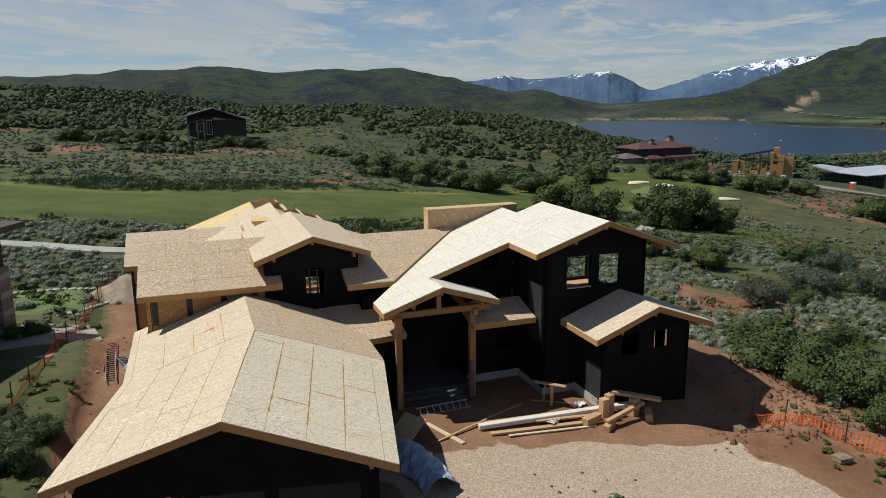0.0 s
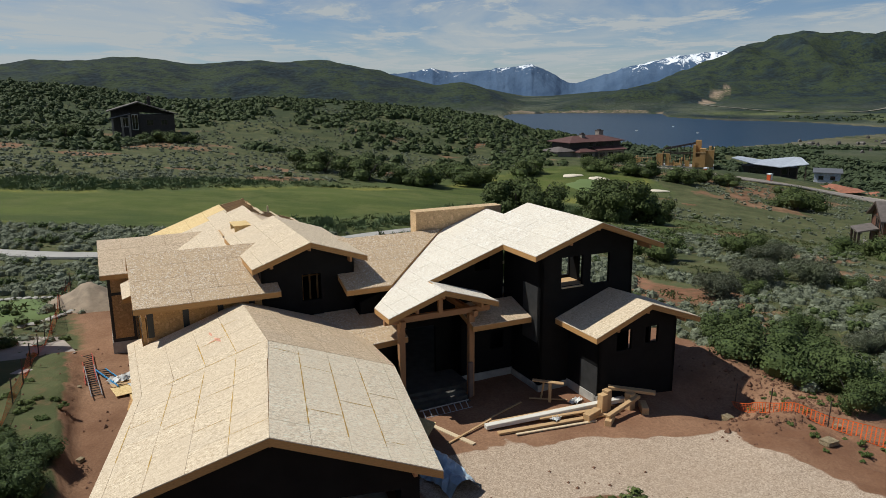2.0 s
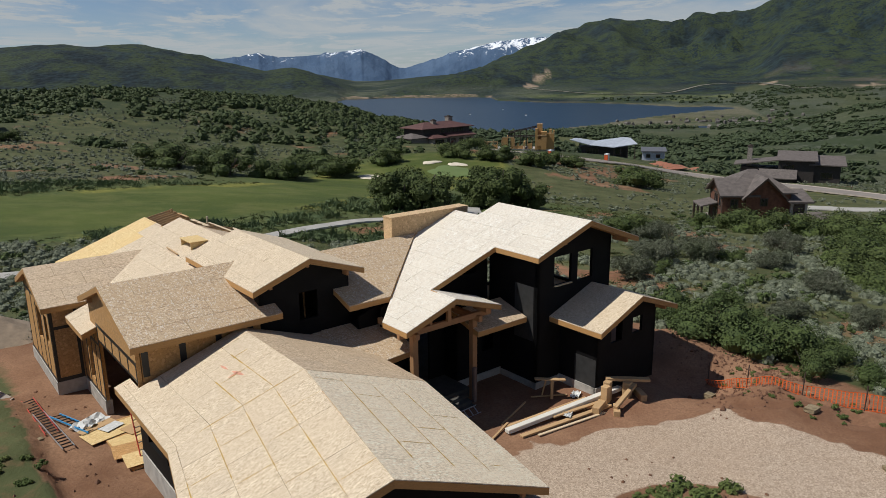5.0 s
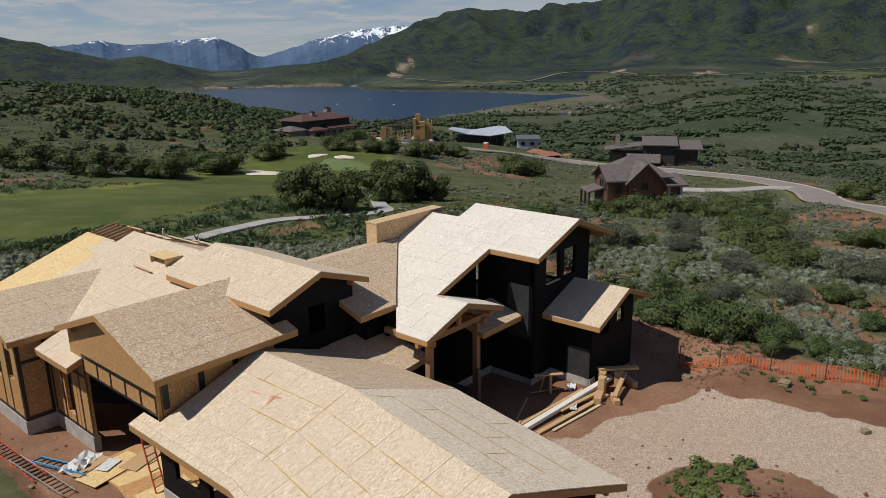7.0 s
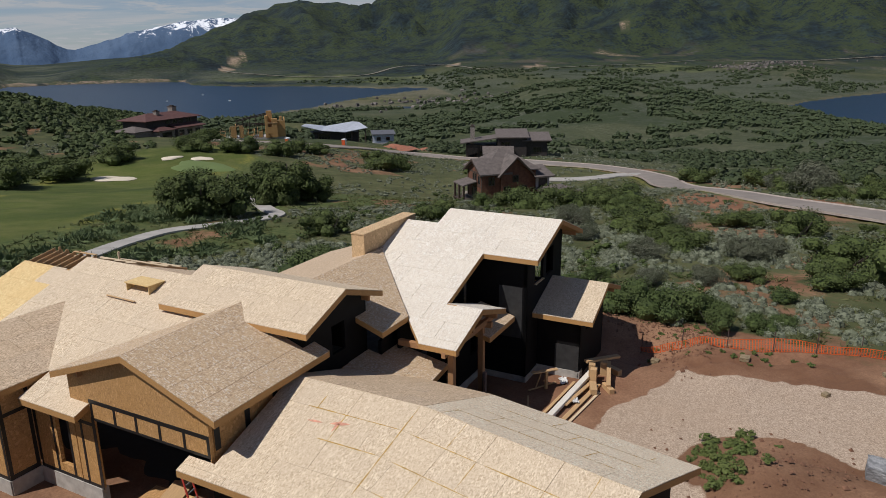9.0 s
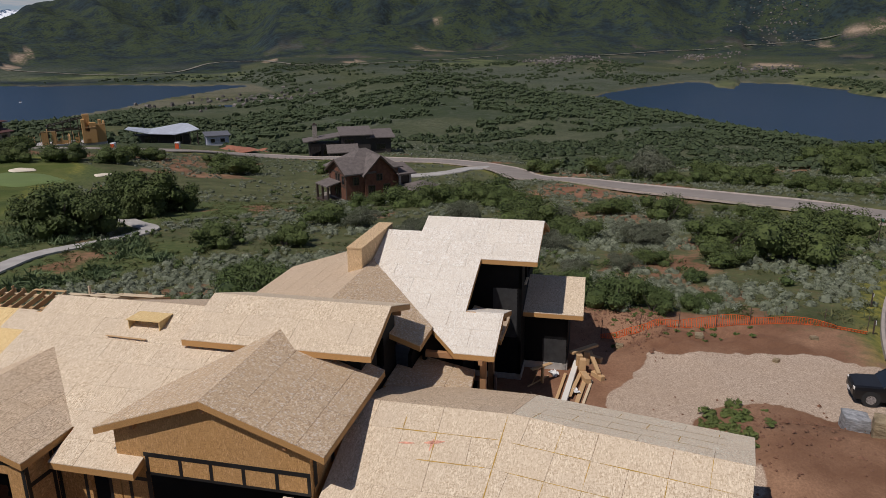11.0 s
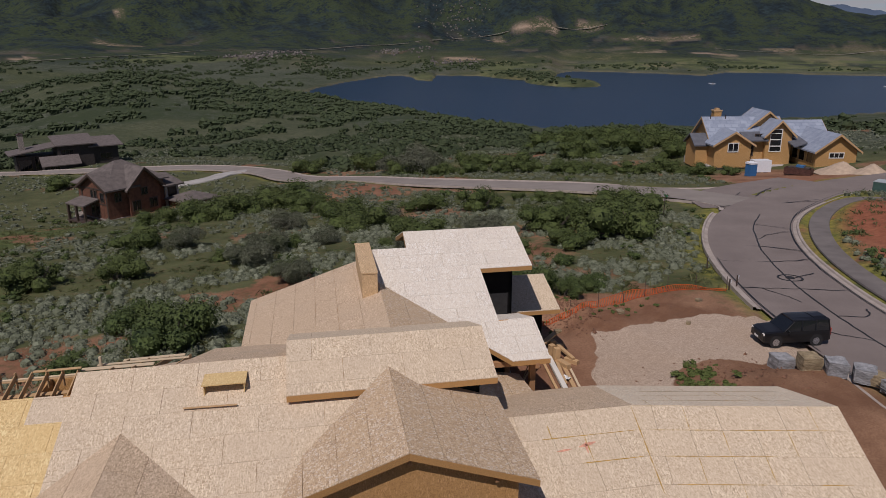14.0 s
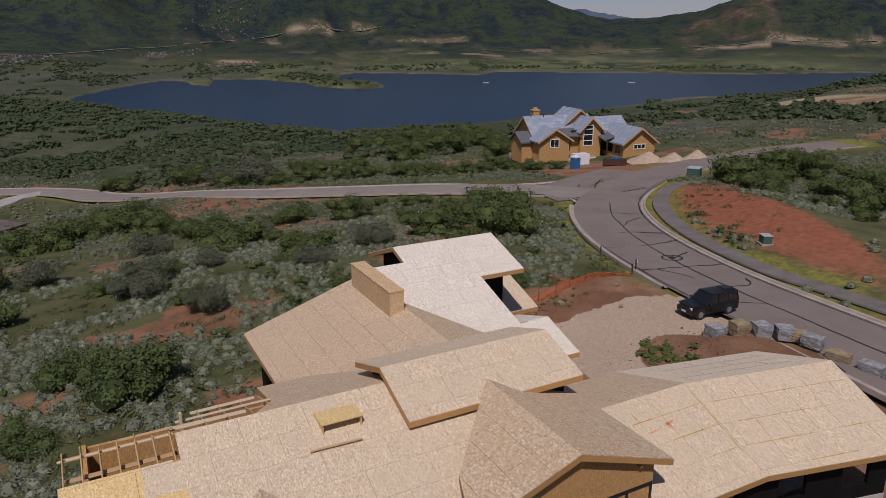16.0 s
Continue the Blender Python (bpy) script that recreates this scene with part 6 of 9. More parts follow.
stick("beam", (18.72, 20.3, 4.95), (18.72, 23.3, 4.95), 0.22, 0.28, M_POST, house)
stick("king_post", (16.9, 20.5, 5.2), (16.9, 20.5, 6.15), 0.18, 0.2, M_POST, house)
# brackets under the gables
for u, v, z in ((6.9, 11.0, 5.5), (11.75, 24.1, 8.02), (24.92, 19.1, 8.7), (26.18, 16.6, 5.05), (16.95, 20.15, 6.05), (23.3, 19.1, 8.12), (24.4, 16.6, 4.4), (28.2, 19.1, 7.5), (28.6, 16.6, 4.3), (15.6, 20.15, 5.55), (19.0, 20.15, 5.35), (9.9, 24.1, 7.35), (13.8, 24.1, 7.28)):
    stick("bracket", (u, v, z), (u, v + 0.95, z), 0.13, 0.24, M_POST, house)
for v, z in ((28.15, 7.33), (25.2, 6.35), (31.0, 6.4), (38.12, 6.4)):
    stick("bracket", (4.0 if v < 36 else 2.7, v, z), (4.9 if v < 36 else 3.6, v, z), 0.13, 0.24, M_POST, house)
q = gp(0.1, 4.2)
stick("bracket", (q[0], q[1], 4.1), (q[0] + 0.1, q[1] + 0.8, 4.1), 0.13, 0.22, M_POST, house)
q = gp(0.1, -4.2)
stick("bracket", (q[0], q[1], 4.1), (q[0] + 0.1, q[1] + 0.8, 4.1), 0.13, 0.22, M_POST, house)

# black tape over the seams of the sheathing
def tape_u(u, v0, v1, z0, z1):
    slab("tape", [(u - 0.012, v0), (u - 0.002, v0), (u - 0.002, v1), (u - 0.012, v1)], z0, z1, M_TAPE)


def tape_v(v, u0, u1, z0, z1):
    slab("tape", [(u0, v - 0.012), (u1, v - 0.012), (u1, v - 0.002), (u0, v - 0.002)], z0, z1, M_TAPE)


tape_u(4.2, 24.42, 30.8, 5.2, 5.36)
tape_u(4.2, 24.42, 30.8, 4.5, 4.6)
for v in (24.42, 25.6, 26.85, 28.1, 29.3, 30.62):
    tape_u(4.2, v, v + 0.13, 4.6, 5.2)
tape_u(4.2, 30.62, 30.8, 1.5, 4.6)
for v in (31.45, 32.3, 33.35, 34.45):
    tape_u(4.2, v, v + 0.13, 1.5, 4.85)
tape_u(4.2, 30.8, 34.6, 1.5, 1.64)
tape_u(4.2, 30.8, 34.6, 4.2, 4.34)
tape_v(34.65, 2.9, 4.15, 1.5, 1.7)
tape_v(34.65, 2.9, 3.05, 1.7, 5.2)
tape_v(34.65, 4.0, 4.15, 1.7, 5.2)
tape_v(34.65, 3.05, 4.0, 4.2, 4.36)
for v in (34.67, 36.0, 36.9, 38.3, 39.5, 41.2):
    tape_u(2.9, v, v + 0.14, 1.5, 5.2)
tape_u(2.9, 34.65, 41.4, 1.5, 1.66)
tape_u(2.9, 34.65, 41.4, 5.05, 5.2)
for u in (4.42, 5.9, 7.4, 8.8):
    tape_v(24.4, u, u + 0.26, 4.7, 6.0)

# chimney chase of new board, framed on the ridge
chase = new("chimney_chase")
chase.matrix_basis = HOUSE
tagged(chase, "long boxed chimney chase of bare yellow sheathing on the ridge", "chimney")
for nm, lo, hi in (("side_panel", (18.85, 27.75, 6.9), (24.35, 27.77, 8.58)), ("side_panel", (18.85, 28.55, 6.9), (24.35, 28.57, 8.58)), ("end_panel", (18.85, 27.772, 6.9), (18.87, 28.548, 8.58)), ("end_panel", (24.33, 27.772, 6.9), (24.35, 28.548, 8.58)), ("top_panel", (18.82, 27.72, 8.582), (24.38, 28.6, 8.64))):
    bm = bmesh.new()
    add_box(bm, (*site(lo[0], lo[1]), lo[2]), (*site(hi[0], hi[1]), hi[2]))
    o = part(nm, bm, chase)
    o.data.materials.append(M_OSB_CHASE)

# raised curb on the rear roof, open towards the eave
curb = new("roof_curb")
curb.matrix_basis = HOUSE
tagged(curb, "small raised board box standing on the sheathed roof", "roof box")
for nm, lo, hi in (("top_panel", (9.75, 33.75, 7.62), (10.75, 35.4, 7.66)), ("side_panel", (9.8, 33.8, 7.15), (10.7, 33.84, 7.62)), ("side_panel", (9.8, 35.31, 7.15), (10.7, 35.35, 7.62)), ("back_panel", (10.66, 33.84, 7.2), (10.7, 35.31, 7.62))):
    bm = bmesh.new()
    add_box(bm, (*site(lo[0], lo[1]), lo[2]), (*site(hi[0], hi[1]), hi[2]))
    o = part(nm, bm, curb)
    o.data.materials.append(M_OSB_NEW)
stray = stick("batten", (9.15, 33.6, 7.09), (9.2, 35.5, 7.1), 0.09, 0.04, M_LUMBER)
stray.matrix_basis = HOUSE @ stray.matrix_basis
tagged(stray, "loose timber batten lying across the sheathed roof", "batten")

# open framing at the unfinished rear corner
for i in range(7):
    v = 40.45 + 0.58 * i
    stick("rafter", (10.3, v, z_w(10.3, 0) - 0.14), (12.1, v, z_w(11.45, 0) - 0.2), 0.045, 0.24, M_LUMBER, house)
    if i not in (3,):
        stick("stud", (11.95, v, 7.1), (11.95, v, 7.72 + 0.08 * (i % 3)), 0.045, 0.14, M_LUMBER, house)
stick("plate", (11.95, 40.3, 7.55), (11.95, 44.1, 7.5), 0.09, 0.05, M_LUMBER_PALE, house)
stick("plate", (11.95, 40.3, 7.8), (11.95, 42.1, 7.78), 0.14, 0.05, M_LUMBER, house)
for u in (11.2, 12.6):
    stick("plate", (u, 40.3, 7.2), (u, 44.0, 7.15), 0.24, 0.045, M_LUMBER, house)
for i in range(4):
    v = 36.6 + 0.85 * i
    stick("rafter", (11.5, v, 7.72), (14.6, v + 0.0, 6.75), 0.045, 0.24, M_LUMBER, house)
stick("plate", (13.2, 36.4, 7.35), (13.2, 40.1, 7.3), 0.14, 0.05, M_LUMBER_PALE, house)
stick("plate", (12.2, 37.6, 7.62), (12.2, 40.4, 7.6), 0.24, 0.045, M_LUMBER_PALE, house)
stick("plate", (14.4, 36.8, 6.95), (14.4, 39.4, 6.9), 0.2, 0.045, M_LUMBER_PALE, house)
stick("stud", (13.0, 39.9, 6.6), (13.0, 39.9, 7.75), 0.1, 0.1, M_LUMBER_PALE, house)

# stud framing glimpsed through the window openings
for u in (11.5, 11.9, 12.3, 12.7):
    stick("stud", (u, 26.6, 4.7), (u, 26.6, 7.4), 0.04, 0.09, M_LUMBER, house)
stick("plate", (11.0, 26.6, 6.1), (13.2, 26.6, 6.1), 0.09, 0.04, M_LUMBER, house)
stick("plate", (22.2, 24.6, 6.05), (27.5, 24.6, 6.05), 0.09, 0.14, M_LUMBER_PALE, house)
stick("sill", (23.2, 19.72, 5.78), (24.5, 19.72, 5.78), 0.14, 0.05, M_LUMBER_PALE, house)
stick("stud", (23.85, 24.9, 4.7), (23.85, 24.9, 7.6), 0.09, 0.09, M_WRAP, house)

# yellow glue and chalk lines over some seams of the garage roof, and a spill of red marking paint
M_CHALK = plain("yellow_seam_glue", (0.42, 0.26, 0.05), 0.8, var=0.35, scale=6)
M_REDMARK = plain("red_marking_paint", (0.62, 0.3, 0.2), 0.8, var=0.3, scale=9)


def roof_line(p, q, height, w, mat, name="seam_line"):
    n = max(2, int(math.hypot(q[0] - p[0], q[1] - p[1]) / 0.18))
    L = math.hypot(q[0] - p[0], q[1] - p[1])
    nx, ny = -(q[1] - p[1]) / L, (q[0] - p[0]) / L
    rg = random.Random(int(p[0] * 97 + q[1] * 31))
    v, f = [], []
    for i in range(n + 1):
        t = i / n
        x, y = p[0] + (q[0] - p[0]) * t, p[1] + (q[1] - p[1]) * t
        k = w * rg.uniform(0.35, 1.2) if 0 < i < n else w * 0.2
        for s in (-1, 1):
            X, Y = x + nx * k * s, y + ny * k * s
            v.append((*site(X, Y), height(X, Y) + 0.0105))
    f = [(2 * i, 2 * i + 1, 2 * i + 3, 2 * i + 2) for i in range(n)]
    return part(name, mesh_from(name, v, f, [mat]), house)


WID = 1.219 / math.hypot(1, K)
for b, a0, a1 in ((1, 1.3, 7.6), (2, 0.9, 7.2), (3, 0.8, 6.9)):
    roof_line(gp(a0, b * WID), gp(a1, b * WID), z_g1r, 0.022, M_CHALK)
for a, b0, b1 in ((1.22, 3, 3.6), (3.66, 2, 3), (6.1, 1, 2), (4.88, 3, 4), (2.44, 1, 2), (7.3, 0.1, 1.2)):
    roof_line(gp(a, b0 * WID), gp(a, b1 * WID), z_g1r, 0.018, M_CHALK)
for a0, a1, b in ((0.6, 4.6, -1), (4.9, 7.6, -1), (3.2, 7.4, -2), (1.0, 2.2, -3), (4.0, 7.2, -3), (2.6, 5.2, -4)):
    roof_line(gp(a0, b * WID), gp(a1, b * WID), z_g1l, 0.016, M_CHALK)
for a, b0, b1 in ((2.44, -2, -1), (4.88, -2, -1), (3.66, -3, -2), (6.1, -3, -2), (1.22, -1, 0), (6.1, -1, 0), (4.88, -4, -3)):
    roof_line(gp(a, b0 * WID), gp(a, b1 * WID), z_g1l, 0.014, M_CHALK)
for (p, q) in (((8.42 - WID, 18.8), (8.42 - WID, 22.6)), ((8.42 - 2 * WID, 19.0), (8.42 - 2 * WID, 21.4)), ((8.35, 18.6), (4.6, 18.95)), ((8.42 - WID, 20.95), (8.42 - 2 * WID, 20.95)), ((7.9, 22.2), (7.2, 22.2))):
    roof_line(p, q, z_g2l, 0.02, M_CHALK)
for (p, q, w) in (((6.95, 20.6), (6.8, 21.3), 0.07), ((7.0, 21.0), (6.5, 21.05), 0.06), ((6.75, 21.6), (6.7, 22.2), 0.04)):
    roof_line(p, q, z_g2l, w, M_REDMARK, "paint_mark")

# ---- things on the plot ----
def H(u, v, z=0.0, rz=0.0):
    """A pose from the house grid."""
    x, y = wor(*site(u, v))
    return pose(x, y, z, 0, 0, 23.0 + rz)


def gnd(u, v):
    x, y = wor(*site(u, v))
    return float(land(x, y))


def loose(name, a, b, w, h, mat, label, cat, group=""):
    """A loose timber between two points of the house grid."""
    pa, pb = Vector((*wor(*site(a[0], a[1])), a[2])), Vector((*wor(*site(b[0], b[1])), b[2]))
    L = (pb - pa).length
    ob = new(name, box_mesh(name, (L, w, h), mat, min(w, h) * 0.08))
    ob.matrix_basis = Matrix.Translation((pa + pb) / 2) @ (pb - pa).to_track_quat("X", "Z").to_matrix().to_4x4()
    return tagged(ob, label, cat, group)


g0 = 0.6
PILE = "timber pile by the court"
loose("white_beam", (17.6, 17.35, 0.78), (24.9, 16.6, 0.92), 0.3, 0.2, M_BEAM_WHITE, "long white-primed beam resting on blocks in the court", "beam", PILE)
loose("timber_plank", (18.0, 17.75, 0.72), (23.0, 17.25, 0.76), 0.16, 0.06, M_LUMBER, "long brown plank lying beside the white beam", "plank", PILE)
loose("timber_plank", (17.9, 16.75, 0.68), (23.4, 16.0, 0.7), 0.24, 0.09, M_LUMBER, "long brown plank lying on the bare ground", "plank", PILE)
loose("timber_plank", (18.6, 16.35, 0.66), (22.6, 15.75, 0.66), 0.14, 0.05, M_LUMBER_PALE, "pale plank lying at the edge of the gravel", "plank", PILE)
loose("timber_plank", (20.2, 16.9, 0.8), (23.6, 16.3, 0.83), 0.2, 0.07, M_LUMBER, "brown plank lying across the timber pile", "plank", PILE)
loose("timber_plank", (15.6, 18.7, 0.66), (16.5, 16.4, 0.66), 0.22, 0.06, M_LUMBER_PALE, "pale plank lying on the red soil", "plank", PILE)
loose("timber_plank", (15.5, 16.9, 0.68), (18.2, 17.9, 0.78), 0.1, 0.05, M_LUMBER, "narrow timber lying across another plank", "plank", PILE)
loose("timber_plank", (18.0, 18.1, 0.66), (20.5, 19.0, 0.68), 0.08, 0.05, M_LUMBER, "narrow timber lying in the shaded court", "plank", PILE)
for u, v, rz, s in ((23.35, 16.3, 8, (0.34, 0.34, 0.95)), (23.75, 16.5, 14, (0.32, 0.34, 1.0)), (22.6, 16.1, 20, (0.95, 0.36, 0.36)), (24.85, 16.1, 10, (0.36, 0.36, 0.8)), (23.1, 15.4, 40, (0.9, 0.3, 0.28)), (25.3, 15.6, 60, (0.9, 0.32, 0.34))):
    ob = new("timber_block", box_mesh("timber_block", s, M_LUMBER, 0.015))
    ob.matrix_basis = H(u, v, gnd(u, v) + s[2] / 2 - 0.01, rz)
    tagged(ob, "short squared offcut of heavy orange-brown timber", "timber block", PILE)
loose("timber_beam", (24.2, 17.0, 1.5), (25.9, 15.5, 1.42), 0.32, 0.14, M_LUMBER, "thick timber laid across upright blocks", "timber", PILE)
loose("timber_beam", (22.9, 15.35, 0.95), (25.2, 15.9, 1.25), 0.22, 0.16, M_LUMBER, "heavy timber leaning on the pile of offcuts", "timber", PILE)

# sawhorse
sh = new("sawhorse")
sh.matrix_basis = H(21.75, 18.55, gnd(21.75, 18.55), -40)
tagged(sh, "rough timber sawhorse standing in front of the tower wall", "sawhorse")
stick("top_rail", (-0.75, 0, 1.05), (0.75, 0, 1.0), 0.24, 0.06, M_LUMBER, sh)
stick("leg", (0.1, 0, 0.0), (0.1, 0, 0.98), 0.14, 0.14, M_LUMBER, sh)
stick("leg", (-0.35, 0.3, 0.0), (-0.2, 0.02, 0.98), 0.09, 0.05, M_LUMBER, sh)
stick("foot", (-0.9, 0.1, 0.05), (0.9, 0.35, 0.05), 0.1, 0.05, M_LUMBER, sh)

# pale offcut of membrane by the footing
M_FOIL = plain("pale_foil", (0.6, 0.6, 0.58), 0.5, var=0.2, scale=6)
for u, v, w, dz, nm in ((23.0, 17.9, 0.34, 0.0, "crumpled_sheet"), (20.9, 16.6, 0.28, 0.12, "crumpled_sheet"), (3.3, 30.0, 0.75, 0.0, "crumpled_sheet")):
    rg = np.random.default_rng(int(u * 10))
    n = 7
    X, Y = np.meshgrid(np.linspace(-w, w, n), np.linspace(-w * 0.6, w * 0.6, n))
    Z = 0.02 + rg.random((n, n)) * w * 0.42
    i = np.arange(n * n).reshape(n, n)
    ob = new(nm, big_mesh(nm, np.stack([X + rg.normal(0, w * 0.07, X.shape), Y + rg.normal(0, w * 0.07, X.shape), Z], -1).reshape(-1, 3), np.stack([i[:-1, :-1], i[:-1, 1:], i[1:, 1:], i[1:, :-1]], -1).reshape(-1, 4), [M_FOIL], False))
    ob.matrix_basis = H(u, v, gnd(u, v) + dz, 30)
    tagged(ob, "crumpled pale plastic sheet lying on the ground", "plastic sheet")


# ladders
def ladder(name, length, width, rungs, rail_mat, rung_mat, m, label, group="", flip=False):
    e = new(name)
    e.matrix_basis = m
    tagged(e, label, "ladder", group)
    for s in (-1, 1):
        stick("rail", (0, s * width / 2, 0.05), (length, s * width / 2, 0.05), 0.035, 0.085, rail_mat, e)
    for i in range(rungs):
        x = length * (i + 0.5) / rungs
        stick("rung", (x, -width / 2, 0.05), (x, width / 2, 0.05), 0.035, 0.035, rung_mat, e, "", 0.0)
    return e


M_RED = plain("red_fibreglass", (0.5, 0.06, 0.04), 0.5)
M_BLUE = plain("blue_fibreglass", (0.03, 0.24, 0.5), 0.5)
M_ALU = plain("ladder_aluminium", (0.55, 0.56, 0.58), 0.4, 0.8)
ladder("ladder", 4.4, 0.5, 14, M_RED, M_TAPE, H(1.5, 34.7, 0.95, -87) @ pose(0, 0, 0, 6, 0, 0), "red fibreglass extension ladder lying on bare soil", "ladders on the ground")
ladder("ladder", 3.0, 0.5, 9, M_BLUE, M_TAPE, H(2.15, 31.9, 0.97, -70) @ pose(0, 0, 0, -10, 0, 0), "blue fibreglass ladder lying on bare soil", "ladders on the ground")
ladder("ladder", 4.4, 0.46, 14, M_ALU, M_TAPE, H(1.62, 32.6, 1.0, -85), "aluminium ladder lying beside the red one", "ladders on the ground")
ladder("ladder", 2.6, 0.42, 8, M_ALU, M_ALU, H(15.5, 19.75, 0.68, 3) @ pose(0, 0, 0, 35, 0, 0), "aluminium ladder lying on its side before the steps", "ladders on the ground")
ladder("step_ladder", 2.9, 0.42, 9, M_RED, M_ALU, H(4.35, 25.35, 0.75, 100) @ pose(0, 0, 0, 0, -78, 0), "red step ladder leaning under the garage eave")

# boards and sheets stacked on the ground at the side opening
for i, (u, v, rz, s, mt, lift) in enumerate(((5.2, 27.2, 4, (2.44, 1.22), M_OSB_NEW, 0.0), (4.4, 28.6, 12, (2.44, 1.22), M_OSB_NEW, 0.02), (4.9, 26.2, -8, (2.2, 1.22), M_OSB_WALL, 0.03), (5.9, 28.4, 20, (2.44, 0.9), M_LUMBER, 0.05), (3.9, 29.4, 18, (1.6, 0.5), M_LUMBER, 0.06), (5.0, 25.2, -4, (2.0, 1.2), M_OSB_NEW, 0.045))):
    ob = new("loose_board", box_mesh("loose_board", (s[0], s[1], 0.02), mt, 0.003))
    ob.matrix_basis = H(u - 0.5, v, 0.95 + lift, rz)
    tagged(ob, "loose yellow sheathing board lying on a stack beside the opening", "board", "boards by the side opening")
ob = new("board_stack", box_mesh("board_stack", (2.6, 4.8, 0.5), M_OSB_WALL, 0.01))
ob.matrix_basis = H(4.75, 27.2, 0.68, 4)
tagged(ob, "low stack of yellow sheathing boards on the ground", "board stack")
ob = new("drawing_sheet", box_mesh("drawing_sheet", (0.9, 0.6, 0.004), M_FOIL))
ob.matrix_basis = H(3.9, 28.9, 1.035, 25)
tagged(ob, "white paper sheet lying on the boards", "paper sheet")

# blue tarpaulin over a stack beside the garage, with a raised board
M_TARP = plain("blue_tarpaulin", (0.38, 0.47, 0.55), 0.45, var=0.25, scale=2, bump=0.3)
rg = np.random.default_rng(3)
nx_, ny_ = 10, 22
X, Y = np.meshgrid(np.linspace(-0.75, 0.75, nx_), np.linspace(-1.9, 1.9, ny_))
Z = 0.55 * np.clip(1.25 - np.abs(X) / 0.62, 0, 1) ** 0.6 + 0.07 * rg.random(X.shape) + 0.12 * np.sin(Y * 2.1 + X * 3)
i = np.arange(nx_ * ny_).reshape(ny_, nx_)
ob = new("tarpaulin", big_mesh("tarpaulin", np.stack([X + 0.05 * rg.normal(size=X.shape), Y, np.maximum(Z, 0.02)], -1).reshape(-1, 3), np.stack([i[:-1, :-1], i[:-1, 1:], i[1:, 1:], i[1:, :-1]], -1).reshape(-1, 4), [M_TARP], False))
ob.matrix_basis = H(14.15, 15.0, gnd(14.15, 15.0), 8)
tagged(ob, "crumpled blue tarpaulin over a stack beside the garage", "tarpaulin")
ob = new("loose_board", box_mesh("loose_board", (1.5, 1.2, 0.03), M_OSB_NEW, 0.004))
ob.matrix_basis = H(14.3, 17.6, gnd(14.3, 17.6) + 0.42, 30) @ pose(0, 0, 0, 0, -32, 0)
tagged(ob, "tilted yellow board propped beside the garage", "board")
ob = new("porch_wrap", box_mesh("porch_wrap", (0.25, 0.18, 1.8), plain("torn_paper", (0.16, 0.11, 0.09), 0.8), 0.04))
ob.matrix_basis = H(18.6, 20.62, 1.55, 10)
tagged(ob, "torn brown paper wrap hanging on the porch post", "paper wrap")

# boulders along the drive
M_ROCK_GREY = Mat("grey_rock", 0.9)
M_ROCK_GREY.colour(M_ROCK_GREY.mix(M_ROCK_GREY.ramp(M_ROCK_GREY.noise(3.5, 7, 0.7, M_ROCK_GREY.mapped(M_ROCK_GREY.co, (0.8, 0.8, 3.5), (8, 5, 0))), 0.3, 0.7), (0.1, 0.105, 0.11), (0.42, 0.42, 0.42)))
M_ROCK_GREY.bump(M_ROCK_GREY.noise(6, 6, 0.75, M_ROCK_GREY.mapped(M_ROCK_GREY.co, (0.7, 0.7, 3.0), (8, 5, 0))), 1.0, 0.09)
M_ROCK_GREY = M_ROCK_GREY.m
M_ROCK_TAN = Mat("tan_rock", 0.9)
M_ROCK_TAN.colour(M_ROCK_TAN.mix(M_ROCK_TAN.ramp(M_ROCK_TAN.noise(3, 7, 0.7, M_ROCK_TAN.mapped(M_ROCK_TAN.co, (0.8, 0.8, 3.5), (8, 5, 0))), 0.3, 0.7), (0.13, 0.095, 0.05), (0.42, 0.33, 0.2)))
M_ROCK_TAN.bump(M_ROCK_TAN.noise(6, 6, 0.75, M_ROCK_TAN.mapped(M_ROCK_TAN.co, (0.7, 0.7, 3.0), (8, 5, 0))), 1.0, 0.09)
M_ROCK_TAN = M_ROCK_TAN.m


def boulder(name, x, y, size, rz, mat, seed, label, cat, group=""):
    rg = random.Random(seed)
    bm = bmesh.new()
    bmesh.ops.create_cube(bm, size=1.0)
    bmesh.ops.subdivide_edges(bm, edges=bm.edges[:], cuts=4, use_grid_fill=True)
    for v in bm.verts:
        p = v.co
        k = noise.noise(p * 2.3 + Vector((seed, 0, 0))) * 0.16 + noise.noise(p * 6 + Vector((0, seed, 0))) * 0.07
        r = p.normalized() * 0.62
        v.co = p.lerp(r, 0.12) * (1 + k * 0.8)
    bmesh.ops.scale(bm, verts=bm.verts, vec=size)
    ob = part(name, bm, None)
    ob.data.materials.append(mat)
    ob.matrix_basis = pose(x, y, float(land(x, y)) + size[2] * 0.38, 0, 0, rz)
    return tagged(ob, label, cat, group)


